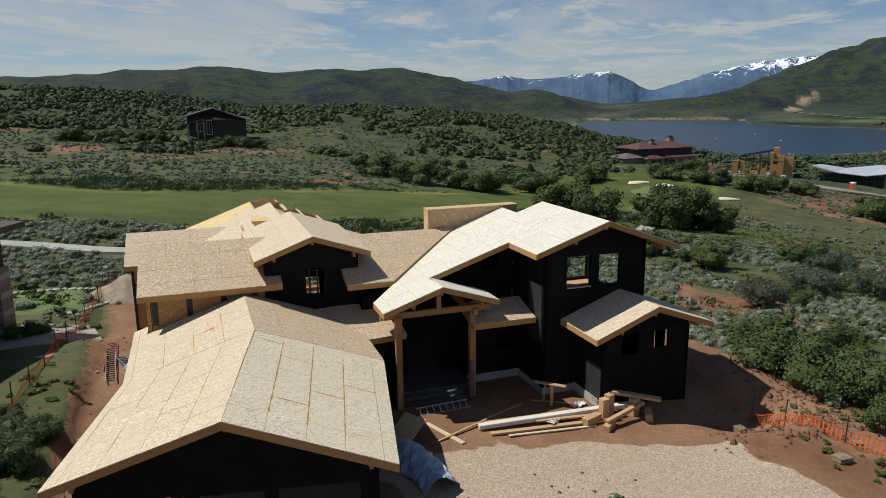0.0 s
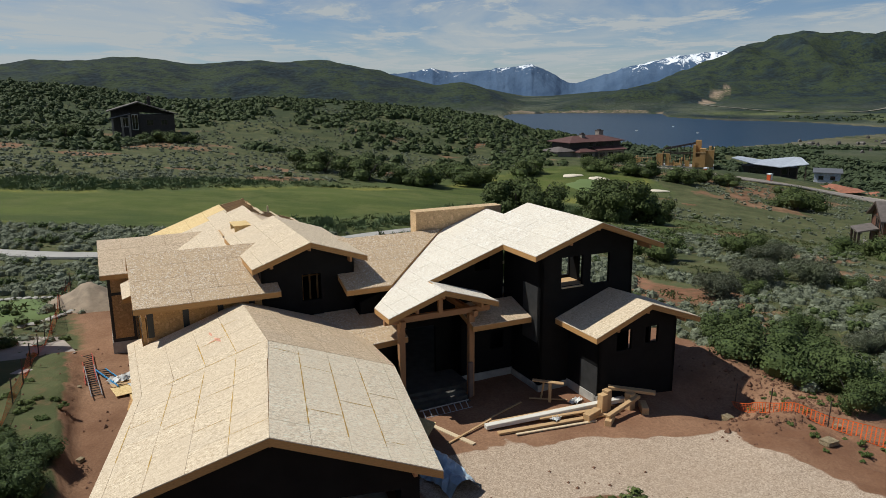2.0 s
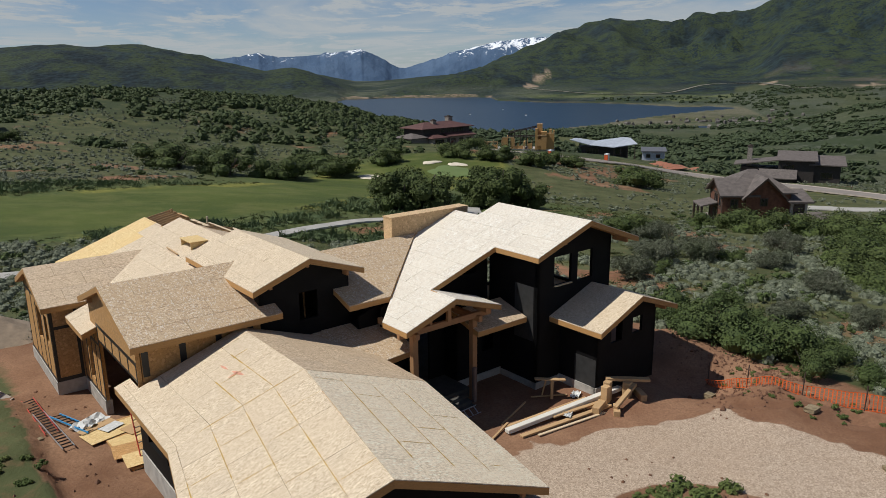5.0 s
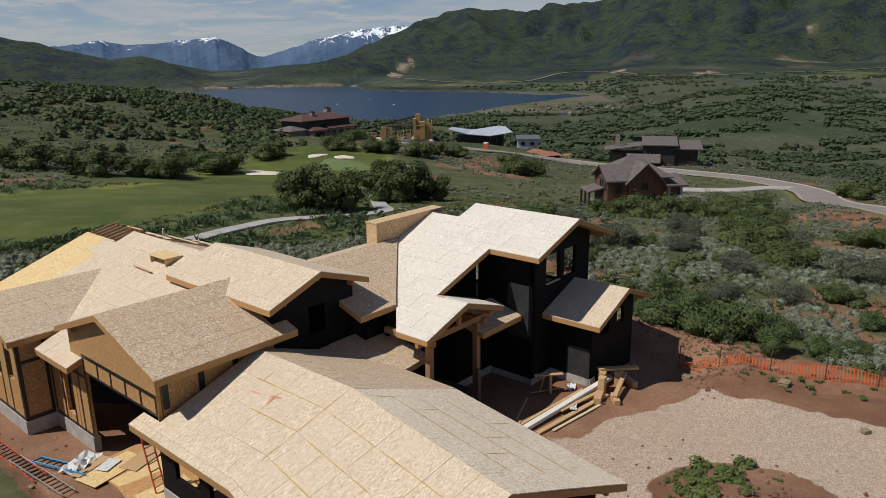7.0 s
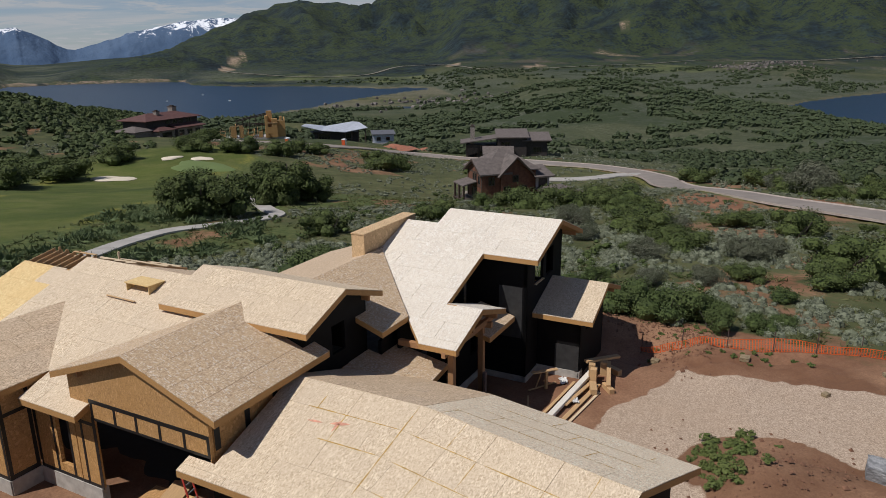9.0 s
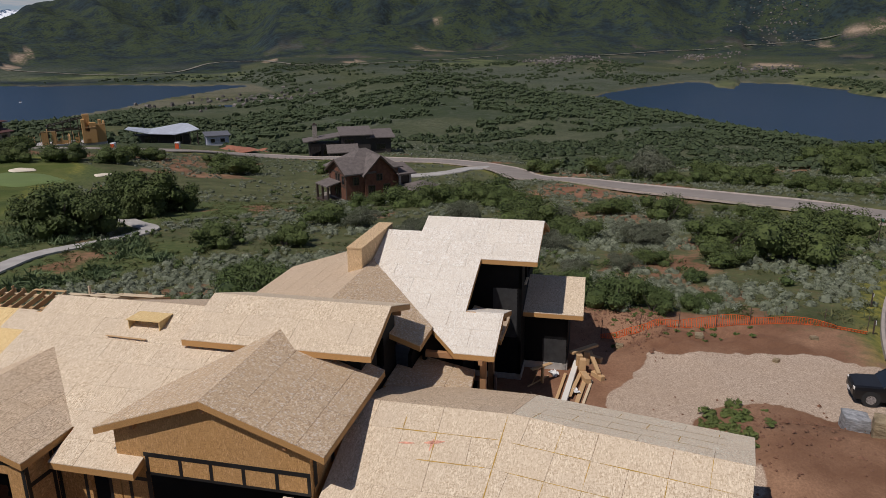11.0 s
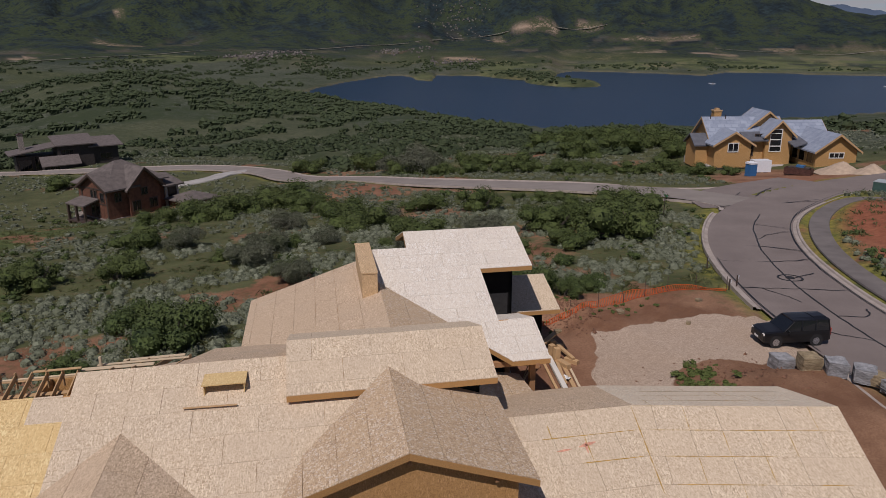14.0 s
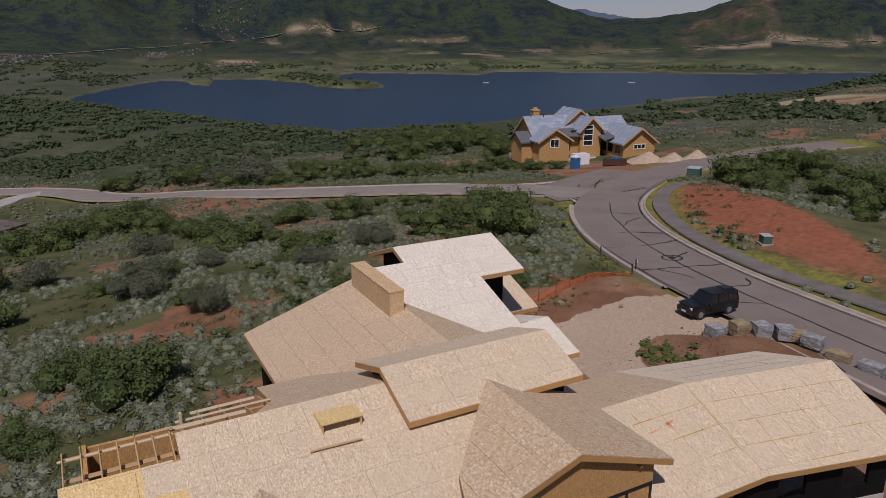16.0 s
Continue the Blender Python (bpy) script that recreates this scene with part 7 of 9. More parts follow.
for i, (x, y, s, rz) in enumerate(((16.6, 10.9, (1.1, 1.1, 0.95), 20), (15.9, 9.6, (1.05, 1.1, 0.95), 8), (15.4, 8.3, (1.05, 1.1, 0.9), 0), (14.8, 7.0, (1.05, 1.15, 0.85), -12), (14.4, 6.3, (0.9, 1.2, 0.7), -30), (13.5, 5.8, (0.9, 1.3, 0.75), -50), (12.0, 4.9, (0.9, 1.4, 0.65), -55), (10.2, 3.9, (1.0, 1.4, 0.75), -62), (8.7, 3.3, (1.0, 1.3, 0.7), -66))):
    tan_ = i in (1, 4, 6)
    boulder("boulder", x, y, s, rz, M_ROCK_TAN if tan_ else M_ROCK_GREY, 30 + i, "squared tan boulder in a row beside the drive" if tan_ else "squared grey boulder in a row beside the drive", "boulder", "boulders along the drive")
boulder("rock", 23.1, 20.2, (0.6, 0.5, 0.2), 20, M_ROCK_TAN, 60, "flat tan rock lying on the red bank", "rock")
for i, (x, y, s) in enumerate(((24.6, 22.0, 0.3), (27.3, 14.4, 0.35), (22.6, 15.6, 0.3), (-10.4, 27.5, 0.25), (-7.2, 20.5, 0.22), (20.8, 24.4, 0.4))):
    boulder("rock", x, y, (s, s * 1.2, s * 0.7), i * 40, M_ROCK_TAN, 70 + i, "small tan rock lying on the bare soil", "rock")

# orange safety fence
M_FENCE = plain("orange_fence_mesh", (0.75, 0.13, 0.025), 0.6, var=0.25, scale=2)
M_STAKE = plain("rusty_stake", (0.07, 0.045, 0.035), 0.8)


def safety_fence(pts, label, height=1.05, sag=0.12, seed=1, low=()):
    e = new("safety_fence")
    tagged(e, label, "fence")
    rg = random.Random(seed)
    line = spline(pts, 0.16)
    zz = np.convolve(np.pad(land(line[:, 0], line[:, 1]), 3, mode="edge"), np.ones(7) / 7, mode="valid")
    n = len(line)
    ph = rg.uniform(0, 6)
    hgt = np.array([height * (0.55 + 0.3 * math.sin(i * 0.045 + ph) + 0.15 * math.sin(i * 0.17)) for i in range(n)])
    hgt = np.clip(hgt, 0.22, height)
    lean = np.array([0.2 * math.sin(i * 0.06 + ph * 2) for i in range(n)])
    d = np.gradient(line, axis=0)
    d /= np.linalg.norm(d, axis=1)[:, None]
    nr = np.stack([-d[:, 1], d[:, 0]], 1)
    V, F = [], []

    def ribbon_(p, q, w):
        o = len(V)
        V.extend([p, q, q + Vector((0, 0, w)), p + Vector((0, 0, w))])
        F.append((o, o + 1, o + 2, o + 3))
    at = lambda i, k: Vector((line[i][0] + nr[i][0] * lean[i] * k, line[i][1] + nr[i][1] * lean[i] * k, zz[i] + hgt[i] * k + 0.02))
    rows = 5
    for i in range(n - 1):
        for k in range(rows + 1):
            ribbon_(at(i, k / rows), at(i + 1, k / rows), 0.012 if 0 < k < rows else 0.04)
        a, b = at(i, 0), at(i, 1)
        s = Vector((d[i][0], d[i][1], 0)) * 0.024
        o = len(V)
        V.extend([a - s, a + s, b + s, b - s])
        F.append((o, o + 1, o + 2, o + 3))
    me = mesh_from("mesh_net", V, F, [M_FENCE])
    part("mesh_net", me, e)
    for i in range(0, n, max(1, int(2.4 / 0.16))):
        stick("stake", (line[i][0], line[i][1], zz[i] - 0.2), (line[i][0] + 0.05, line[i][1], zz[i] + 1.25), 0.04, 0.04, M_STAKE, e, "", 0)
    return e


safety_fence([(21.9, 26.1), (22.1, 24.9), (22.6, 23.3), (25.1, 20.6), (28.0, 18.0), (29.6, 16.0), (30.5, 13.6), (30.9, 11.9)], "sagging orange plastic safety fence on steel stakes along the plot", 0.74, seed=2)
safety_fence([(-9.6, 17.5), (-11.1, 22.1), (-12.5, 26.5), (-14.2, 31.3), (-16.3, 37.4), (-18.8, 44.0), (-20.3, 48.2)], "torn orange plastic safety fence on steel stakes beside the plot", seed=7)

# weeds on the spoil bank and the bare ground
weeds = [make_shrub("weed", 200 + k, M_WEED, 260, 0.2, "small green weed growing on the bare red soil", "weed", 5, 0.55, 0.0, 0.012, 2) for k in range(2)]
wr = random.Random(8)
spots = []
for _ in range(46):
    u, v = 18.0 + wr.gauss(0, 2.2), 9.4 + wr.gauss(0, 1.1)
    spots.append((*wor(u, v), wr.uniform(0.25, 1.3)))
for _ in range(40):
    u, v = wr.uniform(28.5, 34), wr.uniform(6, 15)
    spots.append((*wor(u, v), wr.uniform(0.2, 0.55)))
for _ in range(110):
    u, v = wr.uniform(-7.5, 0.9), wr.uniform(6, 38)
    spots.append((*wor(u, v), wr.uniform(0.3, 0.9)))
def stony(x, y):
    x, y = np.array([x]), np.array([y])
    return zones(x, y, land(x, y))[2][0, 0] > 0.3


spots = [p for p in spots if not stony(p[0], p[1])]
plant(weeds, spots, "weeds on bare soil", wr, (0.6, 1.1))
# clods of turned soil
M_CLOD = plain("soil_clod", (0.17, 0.085, 0.05), 0.95, var=0.35, scale=4)
rg = np.random.default_rng(21)
cu = np.concatenate([rg.normal(30.2, 1.7, 500), rg.normal(32.4, 1.3, 400), rg.uniform(-2, 4, 90), rg.normal(17.5, 2.2, 350)])
cv = np.concatenate([rg.normal(12.6, 0.9, 500), rg.normal(15.6, 2.0, 400), rg.uniform(14, 36, 90), rg.normal(7.5, 2.0, 350)])
cx, cy = wor(cu, cv)
cz, cs = land(cx, cy), rg.uniform(0.02, 0.09, len(cx)) * np.where(rg.random(len(cx)) < 0.05, 2.0, 1.0)
oct_ = np.array([(1, 0, 0), (0, 1, 0), (-1, 0, 0), (0, -1, 0), (0, 0, 0.9), (0, 0, -0.6)], float)
octf = np.array([(0, 1, 4), (1, 2, 4), (2, 3, 4), (3, 0, 4), (1, 0, 5), (2, 1, 5), (3, 2, 5), (0, 3, 5)])
V = (oct_[None] * (1 + rg.normal(0, 0.22, (len(cx), 6, 1)))) * cs[:, None, None] + np.stack([cx, cy, cz + cs * 0.2], 1)[:, None, :]
F = octf[None] + (np.arange(len(cx)) * 6)[:, None, None]
tagged(new("soil_clods", big_mesh("soil_clods", V.reshape(-1, 3), F.reshape(-1, 3), [M_CLOD], False)), "clods of turned red-brown soil on the bare plot", "soil", kind="stuff")

# ---- the parked car ----
M_CARPAINT = Mat("black_car_paint", 0.35, 0.0, 0.4)
M_CARPAINT.colour((0.008, 0.008, 0.009))
M_CARPAINT.b.inputs["Coat Weight"].default_value = 0.15
M_CARPAINT = M_CARPAINT.m
M_GLASS = Mat("tinted_glass", 0.05, 0.0, 0.7)
M_GLASS.colour((0.012, 0.014, 0.016))
M_GLASS = M_GLASS.m
M_TYRE = plain("tyre_rubber", (0.02, 0.02, 0.02), 0.85)
M_RIM = plain("silver_rim", (0.5, 0.5, 0.52), 0.35, 0.8)
M_LAMP = plain("headlamp", (0.75, 0.72, 0.66), 0.2)
M_TRIM = plain("black_plastic_trim", (0.015, 0.015, 0.015), 0.7)


def loft(name, rings, mat, cap=True):
    """A closed skin through rings of equal point count."""
    n = len(rings[0])
    v = [p for r in rings for p in r]
    f = [(j * n + i, j * n + (i + 1) % n, (j + 1) * n + (i + 1) % n, (j + 1) * n + i) for j in range(len(rings) - 1) for i in range(n)]
    if cap:
        f += [tuple(range(n))[::-1], tuple(range((len(rings) - 1) * n, len(rings) * n))]
    me = mesh_from(name, v, f, [mat])
    bm = bmesh.new()
    bm.from_mesh(me)
    bmesh.ops.recalc_face_normals(bm, faces=bm.faces)
    bm.to_mesh(me)
    bm.free()
    return me


def sport_utility(m):
    """x: forward. 4.85 m long, 1.92 m wide, 1.88 m high."""
    car = new("car")
    car.matrix_basis = m
    tagged(car, "black boxy sport utility car parked on the gravel beside the street", "car")

    def ring(x, w, z0, z1, top):
        return [(x, -w, z0), (x, -w * 1.0, z1 * 0.75 + z0 * 0.25), (x, -w * 0.97, z1), (x, -w * 0.8, top), (x, w * 0.8, top), (x, w * 0.97, z1), (x, w, z1 * 0.75 + z0 * 0.25), (x, w, z0)]
    body = [ring(2.38, 0.78, 0.48, 0.85, 0.93), ring(2.3, 0.88, 0.36, 0.98, 1.05), ring(1.9, 0.94, 0.34, 1.05, 1.1), ring(1.0, 0.95, 0.34, 1.1, 1.14), ring(0.2, 0.95, 0.34, 1.12, 1.16), ring(-1.4, 0.95, 0.34, 1.12, 1.16), ring(-2.25, 0.93, 0.36, 1.12, 1.16), ring(-2.42, 0.86, 0.45, 1.1, 1.14)]
    part("body", loft("body", body, M_CARPAINT), car)
    # cabin as four corners low and high
    lo = [(1.02, 0.9), (-2.36, 0.9)]
    hi = [(0.28, 0.76), (-2.22, 0.78)]
    z0, z1 = 1.12, 1.82
    P = [(lo[0][0], -lo[0][1], z0), (lo[0][0], lo[0][1], z0), (lo[1][0], lo[1][1], z0), (lo[1][0], -lo[1][1], z0), (hi[0][0], -hi[0][1], z1 - 0.03), (hi[0][0], hi[0][1], z1 - 0.03), (hi[1][0], hi[1][1], z1), (hi[1][0], -hi[1][1], z1)]
    part("cabin", mesh_from("cabin", P, [(0, 1, 5, 4), (1, 2, 6, 5), (2, 3, 7, 6), (3, 0, 4, 7)], [M_GLASS]), car, "dark tinted windows")
    roof_r = [[(x, -w, z) for w, z in ((0.78, 1.8), (0.7, 1.86), (0.3, h), (-0.3, h), (-0.7, 1.86), (-0.78, 1.8))] for x, h in ((0.34, 1.86), (0.1, 1.88), (-1.2, 1.91), (-1.25, 1.95), (-2.15, 1.95), (-2.28, 1.84))]
    part("roof", loft("roof", roof_r, M_CARPAINT), car)
    for s in (-1, 1):
        for a, b in (((0.98, 0.9, 1.12), (0.26, 0.77, 1.8)), ((-0.25, 0.92, 1.12), (-0.3, 0.78, 1.82)), ((-1.25, 0.92, 1.12), (-1.3, 0.78, 1.82)), ((-2.3, 0.91, 1.12), (-2.2, 0.79, 1.82))):
            stick("pillar", (a[0], s * a[1], a[2]), (b[0], s * b[1], b[2]), 0.1, 0.06, M_CARPAINT, car, "", 0.015)
        for x in (1.5, -1.38):
            bm = bmesh.new()
            bmesh.ops.create_cone(bm, cap_ends=True, segments=28, radius1=0.38, radius2=0.38, depth=0.25, matrix=Matrix.Rotation(radians(90), 4, "X"))
            bmesh.ops.bevel(bm, geom=[e for e in bm.edges if abs(e.verts[0].co.y - e.verts[1].co.y) < 0.01], offset=0.04, segments=2, affect="EDGES")
            wh = part("wheel", bm, car, m=pose(x, s * 0.82, 0.38))
            wh.data.materials.append(M_TYRE)
            bm = bmesh.new()
            bmesh.ops.create_cone(bm, cap_ends=True, segments=24, radius1=0.25, radius2=0.23, depth=0.02, matrix=Matrix.Translation((0, s * 0.125, 0)) @ Matrix.Rotation(radians(90), 4, "X"))
            for k in range(5):
                add_box(bm, (-0.03, s * 0.13 - 0.012, 0.04), (0.03, s * 0.13 + 0.012, 0.23), 0, Matrix.Rotation(radians(72 * k), 4, "Y"))
            rm = part("rim", bm, wh, "silver alloy rim")
            rm.data.materials.append(M_RIM)
            bm = bmesh.new()
            bmesh.ops.create_cone(bm, cap_ends=True, segments=20, radius1=0.46, radius2=0.46, depth=0.06, matrix=Matrix.Rotation(radians(90), 4, "X"))
            ar = part("wheel_arch", bm, car, m=pose(x, s * 0.925, 0.42))
            ar.data.materials.append(M_TRIM)
        hl = part("headlamp", box_mesh("headlamp", (0.2, 0.3, 0.2), M_LAMP, 0.04), car, "clear headlamp", pose(2.27, s * 0.68, 0.9))
        part("tail_lamp", box_mesh("tail_lamp", (0.08, 0.14, 0.5), M_RED, 0.02), car, "red tail lamp", pose(-2.4, s * 0.8, 1.0))
        part("side_mirror", box_mesh("side_mirror", (0.12, 0.22, 0.18), M_CARPAINT, 0.04), car, m=pose(0.75, s * 1.06, 1.18))
    part("grille", box_mesh("grille", (0.05, 0.9, 0.2), M_TRIM, 0.01), car, "", pose(2.38, 0, 0.82))
    part("number_plate", box_mesh("number_plate", (0.02, 0.5, 0.14), M_FOIL, 0.005), car, "blank pale plate", pose(2.43, 0, 0.58))
    part("windscreen_frame", box_mesh("windscreen_frame", (0.05, 1.5, 0.05), M_CARPAINT, 0.01), car, "", pose(0.3, 0, 1.8))
    return car


sport_utility(pose(21.0, 9.5, float(land(21.0, 9.5)) + 0.06, 0, 0, 108.5) @ Matrix.Scale(0.94, 4))

# ---- neighbouring houses ----
M_DARKROOF = plain("brown_shingles", (0.12, 0.1, 0.09), 0.85, var=0.25, scale=1.2, bump=0.4)
M_CEDAR = plain("cedar_siding", (0.13, 0.055, 0.032), 0.8, var=0.35, scale=1.5, bump=0.3)
M_DARKSIDE = plain("dark_siding", (0.035, 0.028, 0.025), 0.7, var=0.3, scale=1.5)
M_REDROOF = plain("red_tin_roof", (0.1, 0.044, 0.036), 0.7, var=0.25, scale=0.8)
M_STONE = plain("house_stone", (0.24, 0.21, 0.18), 0.9, var=0.4, scale=2.5, bump=0.6)
M_WHITEROOF = plain("white_metal_roof", (0.42, 0.45, 0.5), 0.4, var=0.15, scale=0.7)
M_PALEWRAP = plain("grey_house_wrap", (0.42, 0.45, 0.52), 0.6, var=0.25, scale=1.6)
U_ = Mat("blue_grey_underlay", 0.5)
u_w = U_.n.new("ShaderNodeTexBrick")
u_w.offset, u_w.inputs["Scale"].default_value = 0.5, 1.0
u_w.inputs["Mortar Size"].default_value, u_w.inputs["Brick Width"].default_value, u_w.inputs["Row Height"].default_value = 0.05, 1.6, 0.9
u_w.inputs["Color1"].default_value, u_w.inputs["Color2"].default_value, u_w.inputs["Mortar"].default_value = (0.3, 0.34, 0.41, 1), (0.2, 0.235, 0.3, 1), (0.16, 0.19, 0.24, 1)
U_.l.new(U_.co, u_w.inputs["Vector"])
U_.colour(U_.mix(U_.ramp(U_.noise(1.2, 4), 0.35, 0.7, 0, 0.4), u_w.outputs["Color"], (0.36, 0.4, 0.46)))
M_UNDERLAY = U_.m
M_GREYROOF = plain("grey_underlay", (0.1, 0.105, 0.12), 0.85, var=0.2, scale=1.2)
M_TRIM_W = plain("white_trim", (0.72, 0.7, 0.66), 0.6, var=0.06)
M_TRIM_D = plain("dark_trim", (0.06, 0.04, 0.03), 0.6, var=0.15)
M_STUCCO = plain("grey_stucco", (0.4, 0.38, 0.36), 0.9, var=0.12)
M_SHEATH = osb_material("tan_sheathing", (0.5, 0.29, 0.11), (0.44, 0.25, 0.09), (0.34, 0.18, 0.06), 0.08)
P_ = Mat("window_glass", 0.08, 0, 0.6)
P_.colour((0.012, 0.014, 0.017))
M_PANE = P_.m
M_STEEL = plain("dark_steel", (0.05, 0.035, 0.03), 0.5, 0.3)


def house_thing(name, label, x, y, z, rot, cat="house"):
    e = new(name)
    e.matrix_basis = pose(x, y, z, 0, 0, rot)
    return tagged(e, label, cat)


def wall_block(e, lo, hi, mat, name="wall"):
    bm = bmesh.new()
    add_box(bm, lo, hi)
    ob = part(name, bm, e)
    ob.data.materials.append(mat)
    return ob


def gable_wing(e, lo, hi, rise, along, wall_m, roof_m, over=0.7, thick=0.3, trim=None):
    """A box with gable ends under a pitched roof; along: the ridge's axis, 0 or 1."""
    a, b = along, 1 - along
    mid, half = (lo[b] + hi[b]) / 2, (hi[b] - lo[b]) / 2
    z0, z1, z2 = lo[2], hi[2], hi[2] + rise

    def P(s, t, z):
        return (s, t, z) if a == 0 else (t, s, z)
    sec = [(lo[b], z0), (hi[b], z0), (hi[b], z1), (mid, z2), (lo[b], z1)]
    v = [P(lo[a], t, z) for t, z in sec] + [P(hi[a], t, z) for t, z in sec]
    f = [(0, 1, 2, 3, 4), (9, 8, 7, 6, 5)] + [(i, i + 5, (i + 1) % 5 + 5, (i + 1) % 5) for i in range(5)]
    part("wall", mesh_from("wall", v, f, [wall_m]), e)
    sl = rise / half
    for sgn in (-1, 1):
        out = mid + sgn * (half + over)
        ze = z2 - sl * (half + over)
        s0, s1 = lo[a] - over, hi[a] + over
        q = [P(s0, mid, z2 + 0.05), P(s1, mid, z2 + 0.05), P(s1, out, ze + 0.05), P(s0, out, ze + 0.05)]
        top = [(p[0], p[1], p[2] + thick) for p in q]
        part("roof", mesh_from("roof", q + top, [(3, 2, 1, 0), (4, 5, 6, 7), (0, 1, 5, 4), (1, 2, 6, 5), (2, 3, 7, 6), (3, 0, 4, 7)], [roof_m]), e)
        if trim is not None:
            for s in (s0, s1):
                o = -0.06 if s == s0 else 0.06
                q = [P(s, mid, z2 - 0.1), P(s, out, ze - 0.1), P(s, out, ze + thick), P(s, mid, z2 + thick + 0.08)]
                q2 = [P(s + o, p[1 - a], p[2]) for p in q]
                part("bargeboard", mesh_from("bargeboard", q + q2, [(0, 1, 2, 3), (7, 6, 5, 4), (0, 4, 5, 1), (1, 5, 6, 2), (2, 6, 7, 3), (3, 7, 4, 0)], [trim]), e)


def hip_roof(e, lo, hi, z, rise, mat, over=0.8, ridge=0.35, name="roof"):
    x0, y0, x1, y1 = lo[0] - over, lo[1] - over, hi[0] + over, hi[1] + over
    dx, dy = x1 - x0, y1 - y0
    ins = min(dx, dy) / 2
    v = [(x0, y0, z - 0.25), (x1, y0, z - 0.25), (x1, y1, z - 0.25), (x0, y1, z - 0.25), (x0, y0, z), (x1, y0, z), (x1, y1, z), (x0, y1, z)]
    if dx > dy:
        v += [(x0 + ins, y0 + dy / 2, z + rise), (x1 - ins, y0 + dy / 2, z + rise)]
        f = [(4, 5, 9, 8), (5, 6, 9), (6, 7, 8, 9), (7, 4, 8)]
    else:
        v += [(x0 + dx / 2, y0 + ins, z + rise), (x0 + dx / 2, y1 - ins, z + rise)]
        f = [(4, 5, 8), (5, 6, 9, 8), (6, 7, 9), (7, 4, 8, 9)]
    f += [(3, 2, 1, 0), (0, 1, 5, 4), (1, 2, 6, 5), (2, 3, 7, 6), (3, 0, 4, 7)]
    part(name, mesh_from(name, v, f, [mat]), e)


def slab_roof(e, pts, mat, thick=0.35, name="roof"):
    """A tilted flat roof over a plan quad with its own corner heights."""
    n = len(pts)
    v = list(pts) + [(x, y, z + thick) for x, y, z in pts]
    f = [tuple(range(n))[::-1], tuple(range(n, 2 * n))] + [(i, (i + 1) % n, n + (i + 1) % n, n + i) for i in range(n)]
    part(name, mesh_from(name, v, f, [mat]), e)


def house_window(e, cx, y, cz, w, h, frame_m, side=0, bars=1, name="window"):
    """Front window: a frame standing proud of the wall, a pane and its bars. side: 0 faces -y, 1 faces -x."""
    T = (lambda a, d, z: (a, d, z)) if side == 0 else (lambda a, d, z: (d, a, z))
    t = 0.16
    ring = []
    for d in (-0.1, 0.06):
        for g in (t, 0.0):
            ring += [T(cx + sx * (w / 2 + g), y + d, cz + sz * (h / 2 + g)) for sx, sz in ((-1, -1), (1, -1), (1, 1), (-1, 1))]
    quads = []
    for i in range(4):
        j = (i + 1) % 4
        quads += [(i, j, 4 + j, 4 + i), (8 + i, 12 + i, 12 + j, 8 + j), (i, 8 + i, 8 + j, j), (4 + i, 4 + j, 12 + j, 12 + i)]
    f = part(name, mesh_from(name, ring, quads, [frame_m]), e)
    for i in range(bars):
        k = cx - w / 2 + w * (i + 1) / (bars + 1)
        bm = bmesh.new()
        p, q = T(k - 0.05, y - 0.09, cz - h / 2), T(k + 0.05, y + 0.05, cz + h / 2)
        add_box(bm, [min(p[n], q[n]) for n in range(3)], [max(p[n], q[n]) for n in range(3)])
        part("bar", bm, f).data.materials.append(frame_m)
    bm = bmesh.new()
    p, q = T(cx - w / 2, y - 0.02, cz - h / 2), T(cx + w / 2, y + 0.03, cz + h / 2)
    add_box(bm, [min(p[i], q[i]) for i in range(3)], [max(p[i], q[i]) for i in range(3)])
    part("pane", bm, f).data.materials.append(M_PANE)


def chimney(e, x, y, z0, z1, w, mat, cap=M_TRIM_D):
    ob = wall_block(e, (x - w / 2, y - w / 2, z0), (x + w / 2, y + w / 2, z1), mat, "chimney")
    bm = bmesh.new()
    add_box(bm, (x - w / 2 - 0.15, y - w / 2 - 0.15, z1), (x + w / 2 + 0.15, y + w / 2 + 0.15, z1 + 0.25))
    add_box(bm, (x - w / 4, y - w / 4, z1 + 0.25), (x + w / 4, y + w / 4, z1 + 0.7))
    part("chimney_cap", bm, ob).data.materials.append(cap)


# brown cedar house: a tall gable end, a long side with a cross gable, a low garage beside it
h = house_thing("house", "brown cedar house with grey-brown shingled gables and stone base", 88.7, 113.2, -15.2, -20)
wall_block(h, (-0.2, -0.2, -3), (13.4, 11.6, 1.4), M_STONE, "foundation")
wall_block(h, (1.2, 1.0, 1.4), (13.2, 11.4, 7.3), M_CEDAR)
hip_roof(h, (1.2, 1.0), (13.2, 11.4), 7.5, 3.9, M_DARKROOF, 0.9)
gable_wing(h, (0, 0, 1.4), (6, 8.4, 7.2), 2.4, 0, M_CEDAR, M_DARKROOF, 0.8, trim=M_TRIM_D)
gable_wing(h, (4.2, -0.6, 1.4), (11, 7, 7.1), 3.2, 1, M_CEDAR, M_DARKROOF, 0.9, trim=M_TRIM_D)
for b0, b1 in (((-0.06, 0.2, 6.9), (0.0, 8.2, 7.2)), ((-0.06, 0.2, 4.1), (0.0, 8.2, 4.4))):
    wall_block(h, b0, b1, M_TRIM_D, "belt_board")
